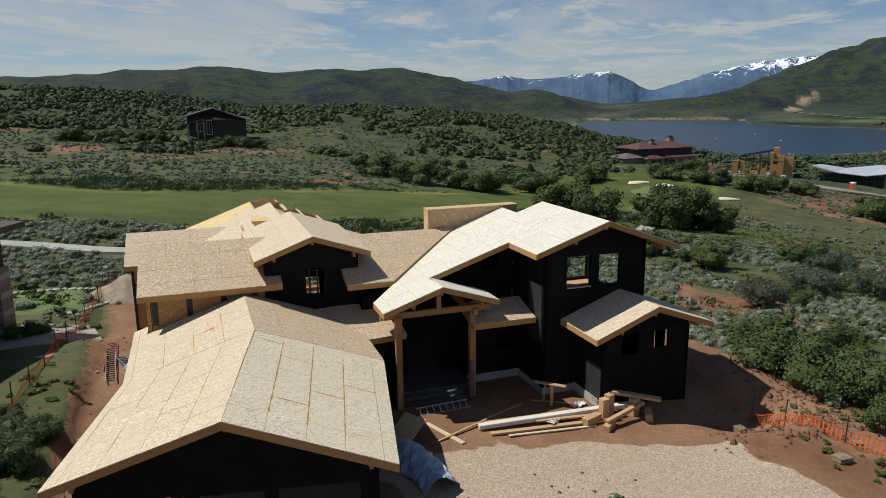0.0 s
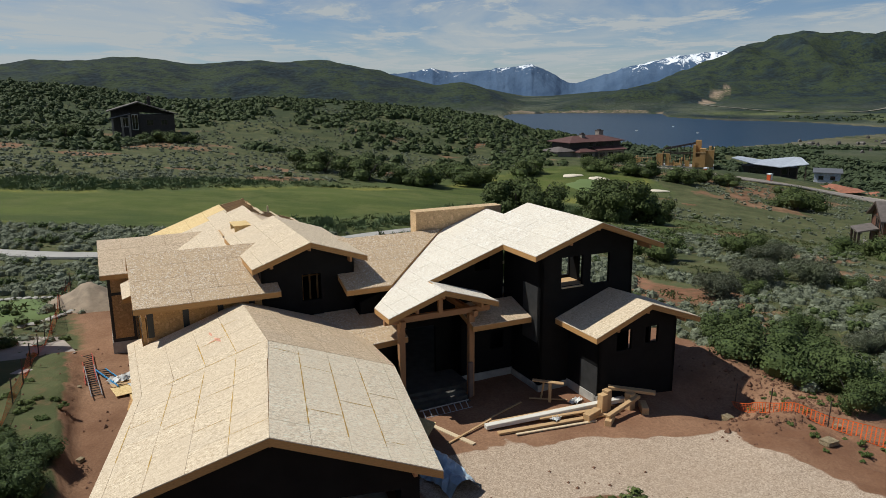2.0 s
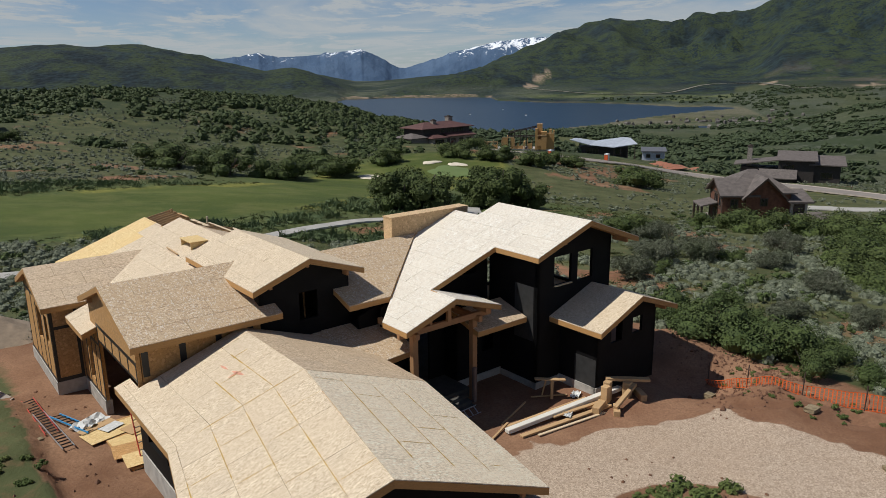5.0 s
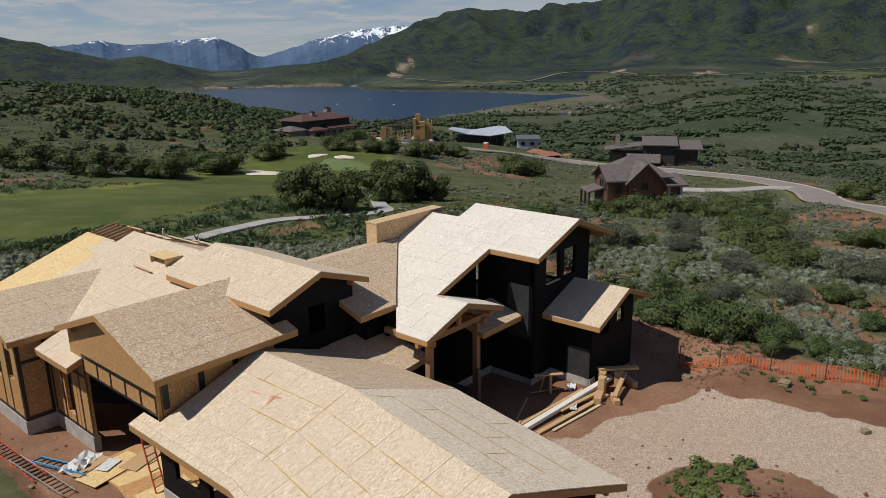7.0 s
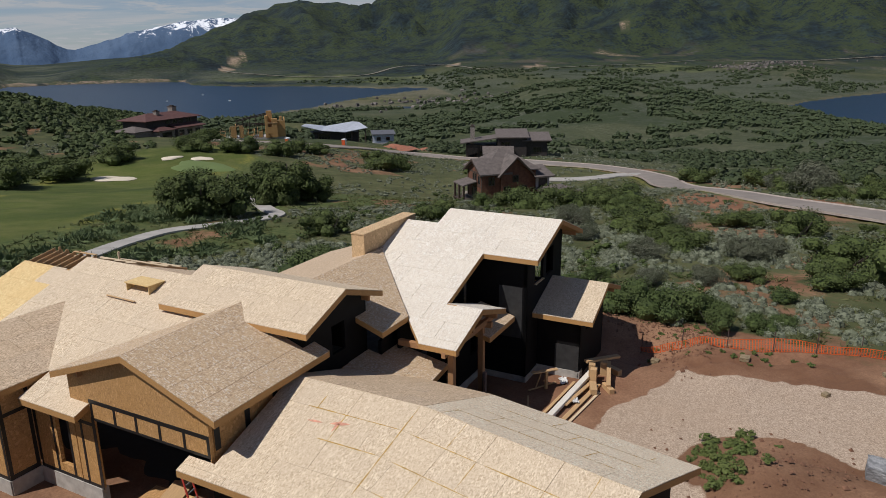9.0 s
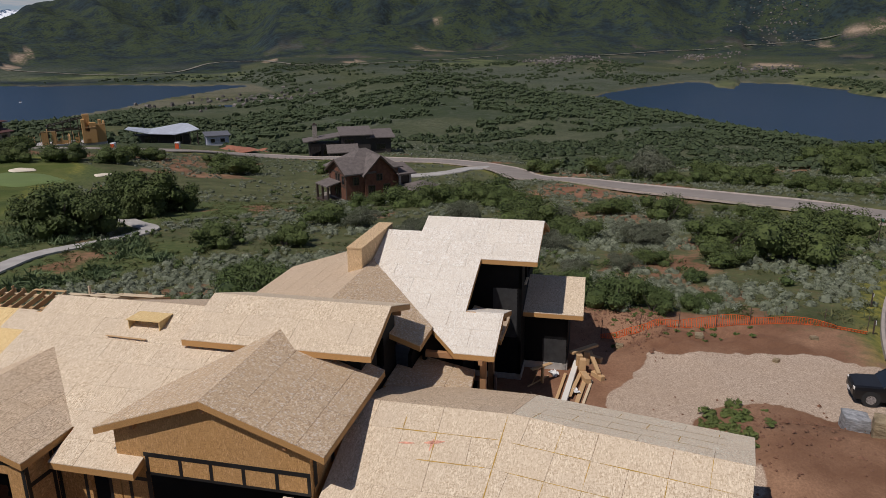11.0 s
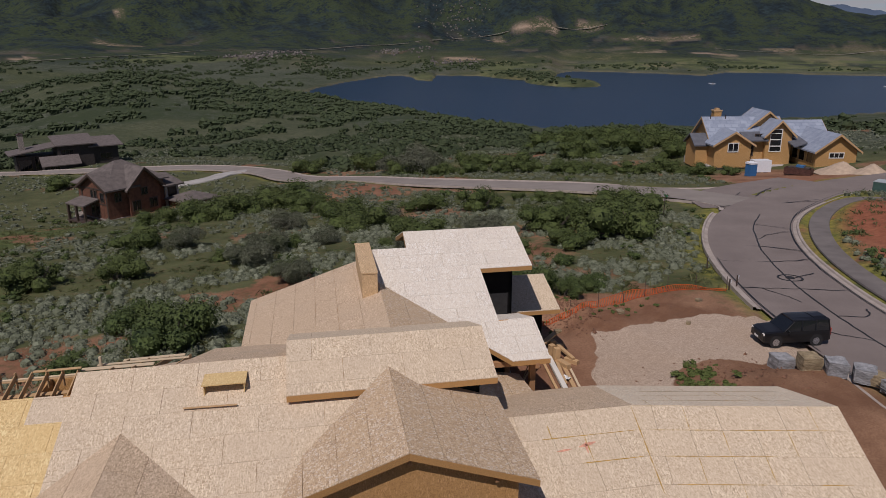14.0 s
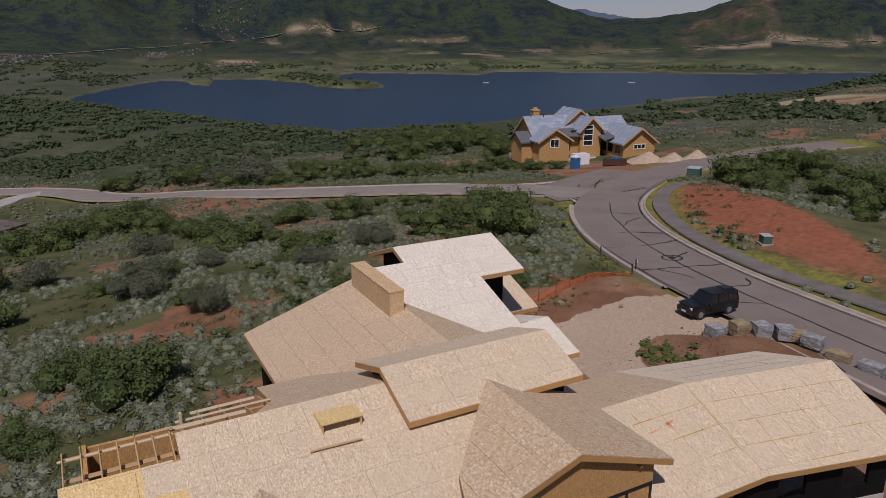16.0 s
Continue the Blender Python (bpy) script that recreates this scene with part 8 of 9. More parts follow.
for px in (0.25, 4.2, 8.1):
    wall_block(h, (-0.1, px - 0.2, 1.4), (0.0, px + 0.2, 7.2), M_TRIM_D, "corner_board")
wall_block(h, (13.2, 0.6, -1), (16.4, 4, 5.6), M_STUCCO)
slab_roof(h, [(12.4, -0.4, 5.5), (17.2, -0.4, 5.5), (17.2, 5.6, 7.2), (12.4, 5.6, 7.2)], M_DARKROOF, 0.3)
wall_block(h, (13.6, -6.0, -1), (20.4, 0.5, 2.9), M_CEDAR, "wall")
hip_roof(h, (13.6, -6.0), (20.4, 0.5), 3.0, 1.4, M_DARKROOF)
slab_roof(h, [(-3.4, 2.6, 4.2), (-0.1, 2.6, 5.0), (-0.1, 8.6, 5.0), (-3.4, 8.6, 4.2)], M_DARKROOF, 0.25, "porch_roof")
for px, py in ((-3.1, 2.9), (-3.1, 5.6), (-3.1, 8.3)):
    wall_block(h, (px - 0.2, py - 0.2, -3), (px + 0.2, py + 0.2, 4.2), M_TRIM_D, "post")
wall_block(h, (-3.4, 2.4, 0.9), (-0.1, 8.8, 1.2), M_TRIM_D, "deck")
house_window(h, 4.2, 0, 5.6, 1.8, 2.2, M_TRIM_D, side=1)
house_window(h, 4.2, 0, 2.7, 2.6, 1.9, M_TRIM_D, side=1, bars=2)
house_window(h, 1.6, 0, 5.6, 1.0, 1.6, M_TRIM_D, side=1, bars=0)
house_window(h, 2.2, 0, 5.4, 1.2, 1.6, M_TRIM_D)
house_window(h, 7.6, -0.6, 5.8, 1.2, 1.3, M_TRIM_D)
house_window(h, 5.6, -0.6, 3.2, 1.6, 1.8, M_TRIM_D)
house_window(h, 9.4, -0.6, 3.2, 1.6, 1.8, M_TRIM_D)
house_window(h, 14.8, 0.6, 4.2, 1.8, 1.8, M_TRIM_D, bars=0)

# dark modern house across the far street
h = house_thing("house", "dark modern house with shallow brown metal roofs and stone chimney", 165.6, 207.3, -23.4, -40.8)
wall_block(h, (1, 2, -3), (13, 10, 5.4), M_DARKSIDE)
slab_roof(h, [(-1.2, -0.5, 6.2), (14.5, -0.5, 8.4), (14.5, 11, 8.4), (-1.2, 11, 6.2)], M_DARKROOF)
wall_block(h, (13, 0, -3), (24, 11, 8.2), M_DARKSIDE)
slab_roof(h, [(12.4, -1.2, 8.3), (25, -1.2, 8.3), (25, 12, 10.2), (12.4, 12, 10.2)], M_DARKROOF)
wall_block(h, (24, 1, -4), (32, 11, 6.9), M_DARKSIDE)
slab_roof(h, [(22.4, -0.5, 7.0), (33.6, -0.5, 7.0), (33.6, 12, 8.9), (22.4, 12, 8.9)], M_DARKROOF)
gable_wing(h, (8, -5, -3), (18, 1, 3.2), 2.0, 0, M_DARKSIDE, M_DARKROOF, 0.9)
chimney(h, 3.5, 6, 0, 12.2, 1.6, M_STONE)
for wx, wz, ww, wh in ((3.5, 2.6, 3.6, 3.4), (8.8, 3.2, 4.8, 4.0)):
    house_window(h, wx, 2, wz, ww, wh, M_TRIM_D, bars=2)
house_window(h, 13 + 3, 0, 6.0, 3.4, 1.6, M_TRIM_D, bars=2)
house_window(h, 28, 1, 3.6, 3.4, 1.8, M_TRIM_D)
house_window(h, 11, -5, 1.4, 2.6, 1.8, M_TRIM_D)

# red-roofed house above the golf green
h = house_thing("house", "two-storey stone house with low red metal hip roofs and two chimneys", 61.5, 251, -10.6, 26.6)
h.scale = (0.9, 0.9, 0.84)
wall_block(h, (4, 2, -2), (31, 14, 6.6), M_DARKSIDE)
hip_roof(h, (4, 2), (31, 14), 6.8, 2.3, M_REDROOF, 1.5)
wall_block(h, (-3.5, 0, -2), (5, 10, 3.2), M_STONE)
hip_roof(h, (-3.5, 0), (5, 10), 3.3, 1.7, M_DARKROOF, 0.9)
wall_block(h, (5, -3, -2), (13, 2.2, 2.9), M_STONE)
hip_roof(h, (5, -3), (13, 3), 3.0, 1.3, M_REDROOF, 0.9)
wall_block(h, (16, -1.6, -2), (30, 2.2, 3.0), M_STONE)
slab_roof(h, [(15, -2.6, 2.9), (31, -2.6, 2.9), (31, 2.1, 4.1), (15, 2.1, 4.1)], M_REDROOF, 0.25)
chimney(h, 13.5, 6, 6, 9.8, 1.7, M_STONE)
chimney(h, 27, 11, 6, 10.6, 2.4, M_STONE)
house_window(h, 9, -3, 0.6, 4.6, 2.8, M_TRIM_D, name="garage_door", bars=0)
for wx in (15, 18.5, 22, 26):
    house_window(h, wx, 2, 5.4, 2.2, 1.5, M_TRIM_D)
for wx in (18, 22.5, 27):
    house_window(h, wx, -1.6, 1.0, 2.4, 1.8, M_TRIM_D)

# house being framed beside it
h = house_thing("house_shell", "unfinished house with orange sheathing and dark steel frame", 101, 295.5, -18.6, -23.7)
h.scale = (1, 1, 1.12)
wall_block(h, (0, 1, -2), (32, 12, 0.6), M_STUCCO, "foundation")
for x0, x1, y0, y1, z1 in ((0, 0.3, 2, 9, 3.6), (0, 2.6, 2, 2.3, 3.0), (4.4, 7, 2, 2.3, 2.2), (9.2, 11.2, 1.2, 1.5, 4.8), (11.2, 11.5, 1.2, 6, 5.6), (12.8, 14.2, 1.6, 1.9, 5.0), (15.6, 16.2, 2, 2.3, 2.6), (18.8, 19.1, 1, 9, 3.4), (20.6, 22.2, 1, 1.3, 2.8), (23.5, 24.6, 0.2, 3, 8.6), (24.6, 26.2, 0.2, 0.5, 4.4), (24.6, 26.2, 0.2, 0.5, 2.0), (26.2, 28.5, 0.2, 3, 7.4), (24.3, 26.6, 3, 6, 10.2), (28.5, 31.8, 1, 1.3, 6.6), (31.5, 31.8, 1.3, 8, 7.6), (29.6, 30.6, 1.3, 4, 8.2), (14, 18.5, 2, 2.3, 1.8)):
    wall_block(h, (x0, y0, 0.5), (x1, y1, z1), M_SHEATH)
for x0, x1, z in ((24.6, 28.5, 5.8), (28.5, 31.8, 6.7), (0, 7, 3.3), (9.2, 14.2, 5.1)):
    wall_block(h, (x0, 0.1, z), (x1, 0.35, z + 0.3), M_LUMBER, "plate")
for x in np.arange(1.2, 24, 1.9):
    wall_block(h, (x - 0.1, 3, 0.5), (x + 0.1, 3.2, 3.6 + 0.5 * (int(x) % 3)), M_LUMBER, "stud")
for y in (3.5, 9.5):
    slab_roof(h, [(11.5, y, 6.4), (25, y, 9.0), (25, y + 0.25, 9.0), (11.5, y + 0.25, 6.4)], M_STEEL, 0.35, "rafter")
    wall_block(h, (11.5, y, 5.0), (25, y + 0.25, 5.3), M_STEEL, "beam")
for x in (11.7, 14.4, 17.1, 19.8, 22.5):
    wall_block(h, (x - 0.13, 3.5, 0.5), (x + 0.13, 3.76, 6.4 + (x - 11.5) * 0.19), M_STEEL, "steel_post")
    wall_block(h, (x - 0.1, 3.5, 6.45 + (x - 11.5) * 0.19), (x + 0.1, 9.7, 6.7 + (x - 11.5) * 0.19), M_STEEL, "purlin")
# white folded metal roof and the wrapped box beside it
h = house_thing("house", "low house under a folded white metal roof, with dark timber walls", 138, 282, -20.8, -30)
wall_block(h, (3, 2, -2), (24, 11, 3.6), M_DARKSIDE)
slab_roof(h, [(-0.5, -2, 6.9), (8, -1, 4.6), (10, 12, 5.2), (1, 12, 6.4)], M_WHITEROOF, 0.25)
slab_roof(h, [(8, -1, 4.6), (18, -3, 3.9), (22, 12, 6.9), (10, 12, 5.2)], M_WHITEROOF, 0.25)
slab_roof(h, [(18, -3, 3.9), (28, -2, 5.4), (25, 12, 6.6), (22, 12, 6.9)], M_WHITEROOF, 0.25)
for x in (18.2, 21, 24, 27):
    wall_block(h, (x - 0.2, -1.8, -2), (x + 0.2, -1.4, 4.0 + max(0, x - 18) * 0.13), M_TRIM_D, "post")
house_window(h, 9, 2, 1.8, 5, 2.2, M_TRIM_D, bars=3)
house_window(h, 20, 2, 1.8, 3, 2.2, M_TRIM_D, bars=1)
h = house_thing("garage_shell", "boxy garage shell wrapped in pale blue-grey sheeting", 161.5, 262.5, -22.6, -30)
wall_block(h, (0, 0, -2), (9, 8, 4.4), M_PALEWRAP)
wall_block(h, (-0.1, -0.1, -2), (9.1, 8.1, 1.0), M_STUCCO, "foundation")
slab_roof(h, [(-0.6, -0.8, 4.5), (9.8, -0.8, 4.5), (9.8, 9, 5.3), (-0.6, 9, 5.3)], M_GREYROOF, 0.3)
house_window(h, 2.4, 0, 2.7, 1.4, 1.2, M_TRIM_D, bars=0)
house_window(h, 6.4, 0, 2.7, 1.4, 1.2, M_TRIM_D, bars=0)

# dark house on the golf-side hill
h = house_thing("house", "dark timber house with a wide low gable among oak scrub", -85.5, 218.3, 1.9, 21.5)
h.scale = (0.84, 1, 1)
wall_block(h, (0, 1.2, -4), (9.6, 12, 6.6), M_DARKSIDE)
wall_block(h, (9.6, 0, -4), (21.6, 12, 5.6), M_DARKSIDE)
bm = bmesh.new()
front = [bm.verts.new(p) for p in ((0, 0.9, 6.5), (9.6, 0.9, 6.5), (21.6, 0.9, 5.5), (21.6, 0.9, 5.7), (9.4, 0.9, 9.2), (0, 0.9, 6.9))]
bm.faces.new(front)
bmesh.ops.solidify(bm, geom=bm.faces[:], thickness=0.25)
part("gable_wall", bm, h).data.materials.append(M_DARKSIDE)
slab_roof(h, [(-1.4, -1.2, 6.6), (9.4, -1.2, 9.3), (9.4, 13, 9.3), (-1.4, 13, 6.6)], M_DARKROOF, 0.3)
slab_roof(h, [(9.42, -1.2, 9.3), (22.8, -1.2, 5.4), (22.8, 13, 5.4), (9.42, 13, 9.3)], M_DARKROOF, 0.3)
slab_roof(h, [(-0.6, -2.4, 4.6), (6.4, -2.4, 5.9), (6.4, 1.0, 5.9), (-0.6, 1.0, 4.6)], M_GREYROOF, 0.25, "porch_roof")
for px, pz in ((0.4, 4.6), (3.6, 5.2), (6.0, 5.7)):
    wall_block(h, (px - 0.35, -2.1, -3), (px + 0.35, -1.5, pz), M_STONE, "pillar")
chimney(h, 13.5, 6, 6, 10.6, 1.2, M_DARKSIDE)
house_window(h, 4.6, 1.2, 3.4, 2.6, 2.6, M_TRIM_W, bars=1)
house_window(h, 8.0, 1.2, 3.4, 1.8, 4.4, M_TRIM_W, bars=1)
house_window(h, 13, 0, 3.2, 2.0, 1.4, M_TRIM_D)
house_window(h, 18, 0, 3.2, 2.0, 1.4, M_TRIM_D)

# sheathed house at the road's bend, turned so that its gable ends and the garage's side both show
h = house_thing("house_shell", "unfinished tan sheathed house with blue-grey roof underlay", 117.7, 3.2, -3.4, -76)
h.scale = (0.865, 0.88, 0.9)
wall_block(h, (1.2, 0.4, -4), (30.8, 15, -1.6), M_STUCCO, "foundation")
gable_wing(h, (3.4, 5, -1.8), (20, 15, 3.8), 3.8, 0, M_SHEATH, M_UNDERLAY, 0.8, trim=M_LUMBER)
gable_wing(h, (2.4, 0, -1.8), (10.4, 10, 3.2), 2.4, 1, M_SHEATH, M_UNDERLAY, 0.8, trim=M_LUMBER)
gable_wing(h, (-0.4, 4, -2.4), (3.6, 10, 2.6), 1.8, 0, M_SHEATH, M_GREYROOF, 0.6)
gable_wing(h, (14.6, 2.2, -1.8), (20.4, 12, 4.9), 2.7, 1, M_SHEATH, M_UNDERLAY, 0.8, trim=M_LUMBER)
gable_wing(h, (12.6, 7.5, 0.2), (21.4, 15, 5.6), 3.4, 1, M_SHEATH, M_UNDERLAY, 0.8, trim=M_LUMBER)
slab_roof(h, [(9.8, 1.6, 3.5), (15.0, 1.6, 3.5), (15.0, 5.4, 4.9), (9.8, 5.4, 4.9)], M_GREYROOF, 0.25)
gable_wing(h, (22.2, -5.4, -1.8), (31, 9, 2.5), 3.1, 1, M_SHEATH, M_UNDERLAY, 0.8, trim=M_LUMBER)
gable_wing(h, (19, 5, 0.2), (30, 14.5, 3.4), 3.4, 0, M_SHEATH, M_UNDERLAY, 0.8, trim=M_LUMBER)
slab_roof(h, [(19.6, -1.0, 2.5), (22.4, -1.0, 3.3), (22.4, 5.5, 4.6), (19.6, 5.5, 3.8)], M_GREYROOF, 0.25)
chimney(h, 6.6, 11.5, 5, 9.0, 1.7, M_SHEATH, M_LUMBER)
house_window(h, 6.4, 0, 2.5, 2.1, 1.7, M_TRIM_W, bars=1)
house_window(h, 26.6, -5.4, 1.5, 3.0, 0.9, M_TRIM_W, bars=2)
house_window(h, 16.8, 2.2, 3.6, 2.4, 4.6, M_TRIM_W, bars=0)
for z in (2.4, 3.8, 5.1):
    wall_block(h, (15.6, 2.02, z - 0.09), (18.0, 2.2, z + 0.09), M_TRIM_W, "transom")
wall_block(h, (10.4, 3.2, -1.8), (14.6, 5.2, 3.5), M_SHEATH)
house_window(h, 11.6, 3.2, 1.6, 1.4, 2.6, M_TRIM_D, bars=1, name="door")
house_window(h, 13.4, 3.2, 4.4, 1.6, 0.8, M_TRIM_D, bars=1)
for y in (-3.0, 0.4, 3.4):
    house_window(h, y, 22.2, 0.9, 2.3, 2.3, M_LUMBER, side=1, bars=0, name="garage_door")
for x in (4.5, 8, 19.5):
    bm = bmesh.new()
    bmesh.ops.create_cone(bm, cap_ends=True, segments=8, radius1=0.12, radius2=0.12, depth=1.0, matrix=Matrix.Translation((x, 9.5, 7.8)))
    part("vent_pipe", bm, h).data.materials.append(M_STEEL)

# ---- work gear and street things ----
M_TOILET_B = plain("blue_plastic", (0.03, 0.13, 0.3), 0.4, var=0.1)
M_TOILET_O = plain("orange_plastic", (0.55, 0.09, 0.03), 0.4, var=0.1)
M_WHITE_P = plain("white_plastic", (0.7, 0.72, 0.74), 0.4, var=0.05)
M_BOXGREEN = plain("green_cabinet_paint", (0.05, 0.1, 0.085), 0.5, var=0.12)
M_BOXPALE = plain("grey_cabinet_paint", (0.36, 0.4, 0.4), 0.5, var=0.1)
M_SAND = plain("sand_pile", (0.42, 0.32, 0.23), 0.95, var=0.2, scale=1.2, bump=0.5)
M_RUST = plain("rusty_steel", (0.09, 0.04, 0.03), 0.7, 0.3, var=0.4)
M_REDSOIL = plain("red_soil_pile", (0.3, 0.12, 0.07), 0.95, var=0.25, scale=1.0, bump=0.5)


def toilet(x, y, z, mat, label):
    e = house_thing("portable_toilet", label, x, y, z, 30, "portable toilet")
    e["group"] = "portable toilets by the building sites"
    wall_block(e, (-0.6, -0.6, 0.0), (0.6, 0.6, 2.0), mat, "cabin")
    hip_roof(e, (-0.6, -0.6), (0.6, 0.6), 2.15, 0.2, M_WHITE_P, 0.06)
    wall_block(e, (-0.42, -0.66, 0.15), (0.42, -0.6, 1.9), M_WHITE_P if mat is M_TOILET_O else mat, "door")
    return e


def on(x, y):
    return float(land(x, y))


for tx, ty, tm, tl in ((107.5, -3.6, M_TOILET_B, "blue portable toilet on bare soil beside the street"), (111.6, 245.3, M_TOILET_O, "orange portable toilet beside the far street"), (130.7, 236.6, M_TOILET_O, "orange portable toilet beside the far street")):
    t_ = toilet(tx, ty, on(tx, ty), tm, tl)
    t_.scale = (1.15, 1.15, 1.15)

e = house_thing("dumpster", "rusty steel dumpster heaped with scrap beside the building site", 106.8, -11.2, on(106.8, -11.2) + 0.05, 62, "dumpster")
for lo_, hi_ in (((-3, -1.1, 0.2), (3, 1.1, 0.3)), ((-3, -1.1, 0.3), (3, -1.0, 1.5)), ((-3, 1.0, 0.3), (3, 1.1, 1.5)), ((-3, -1.0, 0.3), (-2.9, 1.0, 1.5)), ((2.9, -1.0, 0.3), (3, 1.0, 1.5)), ((-2.8, -1.05, 0), (-2.5, 1.05, 0.2)), ((2.5, -1.05, 0), (2.8, 1.05, 0.2))):
    wall_block(e, lo_, hi_, M_RUST, "side_panel")
e.scale = (0.72, 0.9, 0.82)
wall_block(e, (-2.4, -0.8, 0.3), (2.2, 0.8, 1.7), M_TRIM_D, "scrap")
wall_block(e, (-1.2, -0.6, 1.7), (0.6, 0.5, 2.1), M_TOILET_B, "tarp")
e = house_thing("material_bin", "white wrapped crate of building material on the ground", 114.5, -6.5, on(114.5, -6.5), -76, "crate")
wall_block(e, (-1.6, -1, 0.15), (1.6, 1, 2.3), M_WHITE_P, "crate_body")
for x in (-1.2, 0, 1.2):
    wall_block(e, (x - 0.12, -1, 0), (x + 0.12, 1, 0.15), M_LUMBER, "pallet_runner")


def heap(x, y, r, h, mat, name, label, seed):
    rng = np.random.default_rng(seed)
    v, f, n = [(0, 0, h)], [], 22
    for j in range(1, 7):
        for i in range(n):
            a = i / n * 2 * math.pi
            q = j / 6
            k = r * q * (1 + 0.12 * math.sin(a * 2 + seed) + 0.05 * rng.normal())
            v.append((k * math.cos(a), k * math.sin(a), h * (1 - q) ** 1.15 * (1 + 0.06 * rng.normal()) - 0.25 * q))
    for i in range(n):
        f.append((0, 1 + i, 1 + (i + 1) % n))
    for j in range(5):
        for i in range(n):
            f.append((1 + j * n + i, 1 + (j + 1) * n + i, 1 + (j + 1) * n + (i + 1) % n, 1 + j * n + (i + 1) % n))
    ob = part(name, mesh_from(name, v, f, [mat], True))
    ob.matrix_basis = pose(x, y, on(x, y))
    tagged(ob, label, "heap")


heap(107.5, -18.2, 4.6, 2.0, M_SAND, "mound", "pale sand heap on the building site", 1)
heap(104.5, -22, 3.6, 1.6, M_SAND, "mound", "pale gravel heap beside the street", 2)
heap(103, -26, 3.2, 1.7, M_SAND, "mound", "pale gravel heap beside the street", 3)
heap(156, 240, 9, 1.6, M_REDSOIL, "mound", "long low heap of red soil beside the far street", 4)
heap(170, 236, 7, 1.4, M_REDSOIL, "mound", "low heap of red soil beside the far street", 5)


def cabinet(x, y, rot, size, mat, label):
    e = house_thing("utility_cabinet", label, x, y, on(x, y), rot, "utility box")
    a, b, c = size
    wall_block(e, (-a / 2 - 0.15, -b / 2 - 0.15, -0.1), (a / 2 + 0.15, b / 2 + 0.15, 0.12), M_KERB, "base_slab")
    bm = bmesh.new()
    add_box(bm, (-a / 2, -b / 2, 0.12), (a / 2, b / 2, c), 0.04)
    part("cabinet_body", bm, e).data.materials.append(mat)
    wall_block(e, (-a / 2 - 0.04, -b / 2 - 0.04, c), (a / 2 + 0.04, b / 2 + 0.04, c + 0.07), M_BOXPALE, "lid")
    wall_block(e, (-0.03, -b / 2 - 0.05, c * 0.45), (0.03, -b / 2, c * 0.65), M_TRIM_D, "handle")
    return e


cabinet(80.5, -15.5, -35, (2.4, 1.9, 1.6), M_BOXGREEN, "green steel transformer cabinet with pale lid beside the footpath")
cabinet(38.5, -4.5, -5, (1.1, 0.9, 0.9), M_BOXGREEN, "green utility cabinet on red soil beside the footpath")


def marker(x, y, h, mat, label, name="marker_post", w=0.09):
    e = house_thing(name, label, x, y, on(x, y), 15, "post")
    wall_block(e, (-w / 2, -w / 2, -0.15), (w / 2, w / 2, h), mat, "post")
    wall_block(e, (-w * 1.6, -w / 2 - 0.02, h - 0.28), (w * 1.6, -w / 2, h - 0.02), M_WHITE_P, "plate")
    e["group"] = "posts along the street"


for mx, my, mh in ((32.9, 10.8, 1.0), (38.4, 12.4, 1.1), (31.5, 11.6, 0.9), (64.4, 29.2, 1.3), (140, 82, 1.6), (161.5, 153.9, 1.8), (164.7, 136.2, 1.8)):
    marker(mx, my, mh, M_TRIM_D, "slim dark marker post with a pale plate beside the street")
e = house_thing("street_sign", "slim dark sign pole with a small green plate", 63.7, 14.3, on(63.7, 14.3), 20, "street sign")
wall_block(e, (-0.04, -0.04, -0.2), (0.04, 0.04, 3.0), M_TRIM_D, "pole")
wall_block(e, (-0.5, -0.07, 2.75), (0.5, -0.04, 2.98), plain("sign_green", (0.02, 0.2, 0.1), 0.4, var=0.05), "name_plate")
wall_block(e, (-0.36, -0.085, 2.83), (0.36, -0.07, 2.9), M_TRIM_W, "lettering_bar")

# ---- neighbour's wall, eave and lawn at the plot's edge ----
h = house_thing("house", "dark-eaved house with a banded stone corner pillar beside the plot", -18.5, 33.4, 0.6, 0)
wall_block(h, (-8, -9, -0.8), (-0.9, -0.1, 6.8), M_DARKSIDE)
for i in range(14):
    wall_block(h, (-1.0 - 0.03 * (i % 2), -1.0, -0.4 + i * 0.36), (0.0 + 0.04 * (i % 3 == 0), 0.0 + 0.03 * (i % 2), -0.06 + i * 0.36), M_STONE if i % 3 else M_STUCCO, "stone_course")
wall_block(h, (-0.85, -0.85, 4.6), (-0.15, -0.15, 6.8), M_DARKSIDE, "post")
slab_roof(h, [(-9, -10, 6.8), (0.9, -10, 6.8), (0.9, 0.7, 6.8), (-9, 0.7, 6.8)], M_TRIM_D, 0.35)
house_window(h, -0.9, -3.5, 1.8, 2.2, 2.2, M_TRIM_D)
patio = prism("patio", [wor(*loc(*q)) for q in ((-19.5, 28.5), (-13.2, 28.0), (-12.6, 32.2), (-15.0, 35.4), (-19.5, 35.6))], lambda x, y: on(x, y) - 0.2, lambda x, y: on(x, y) + 0.07, [M_KERB])
tagged(new("patio", patio), "grey paved patio of the next house, partly shaded", "pavement", kind="structure")
blob_patch("lawn", -21.5, 40.3, 4.6, 3.6, 30, 0.06, M_GREEN, "small mown lawn edged with pale stones", "lawn")
rs_ = np.random.default_rng(91)
edge_stone = None
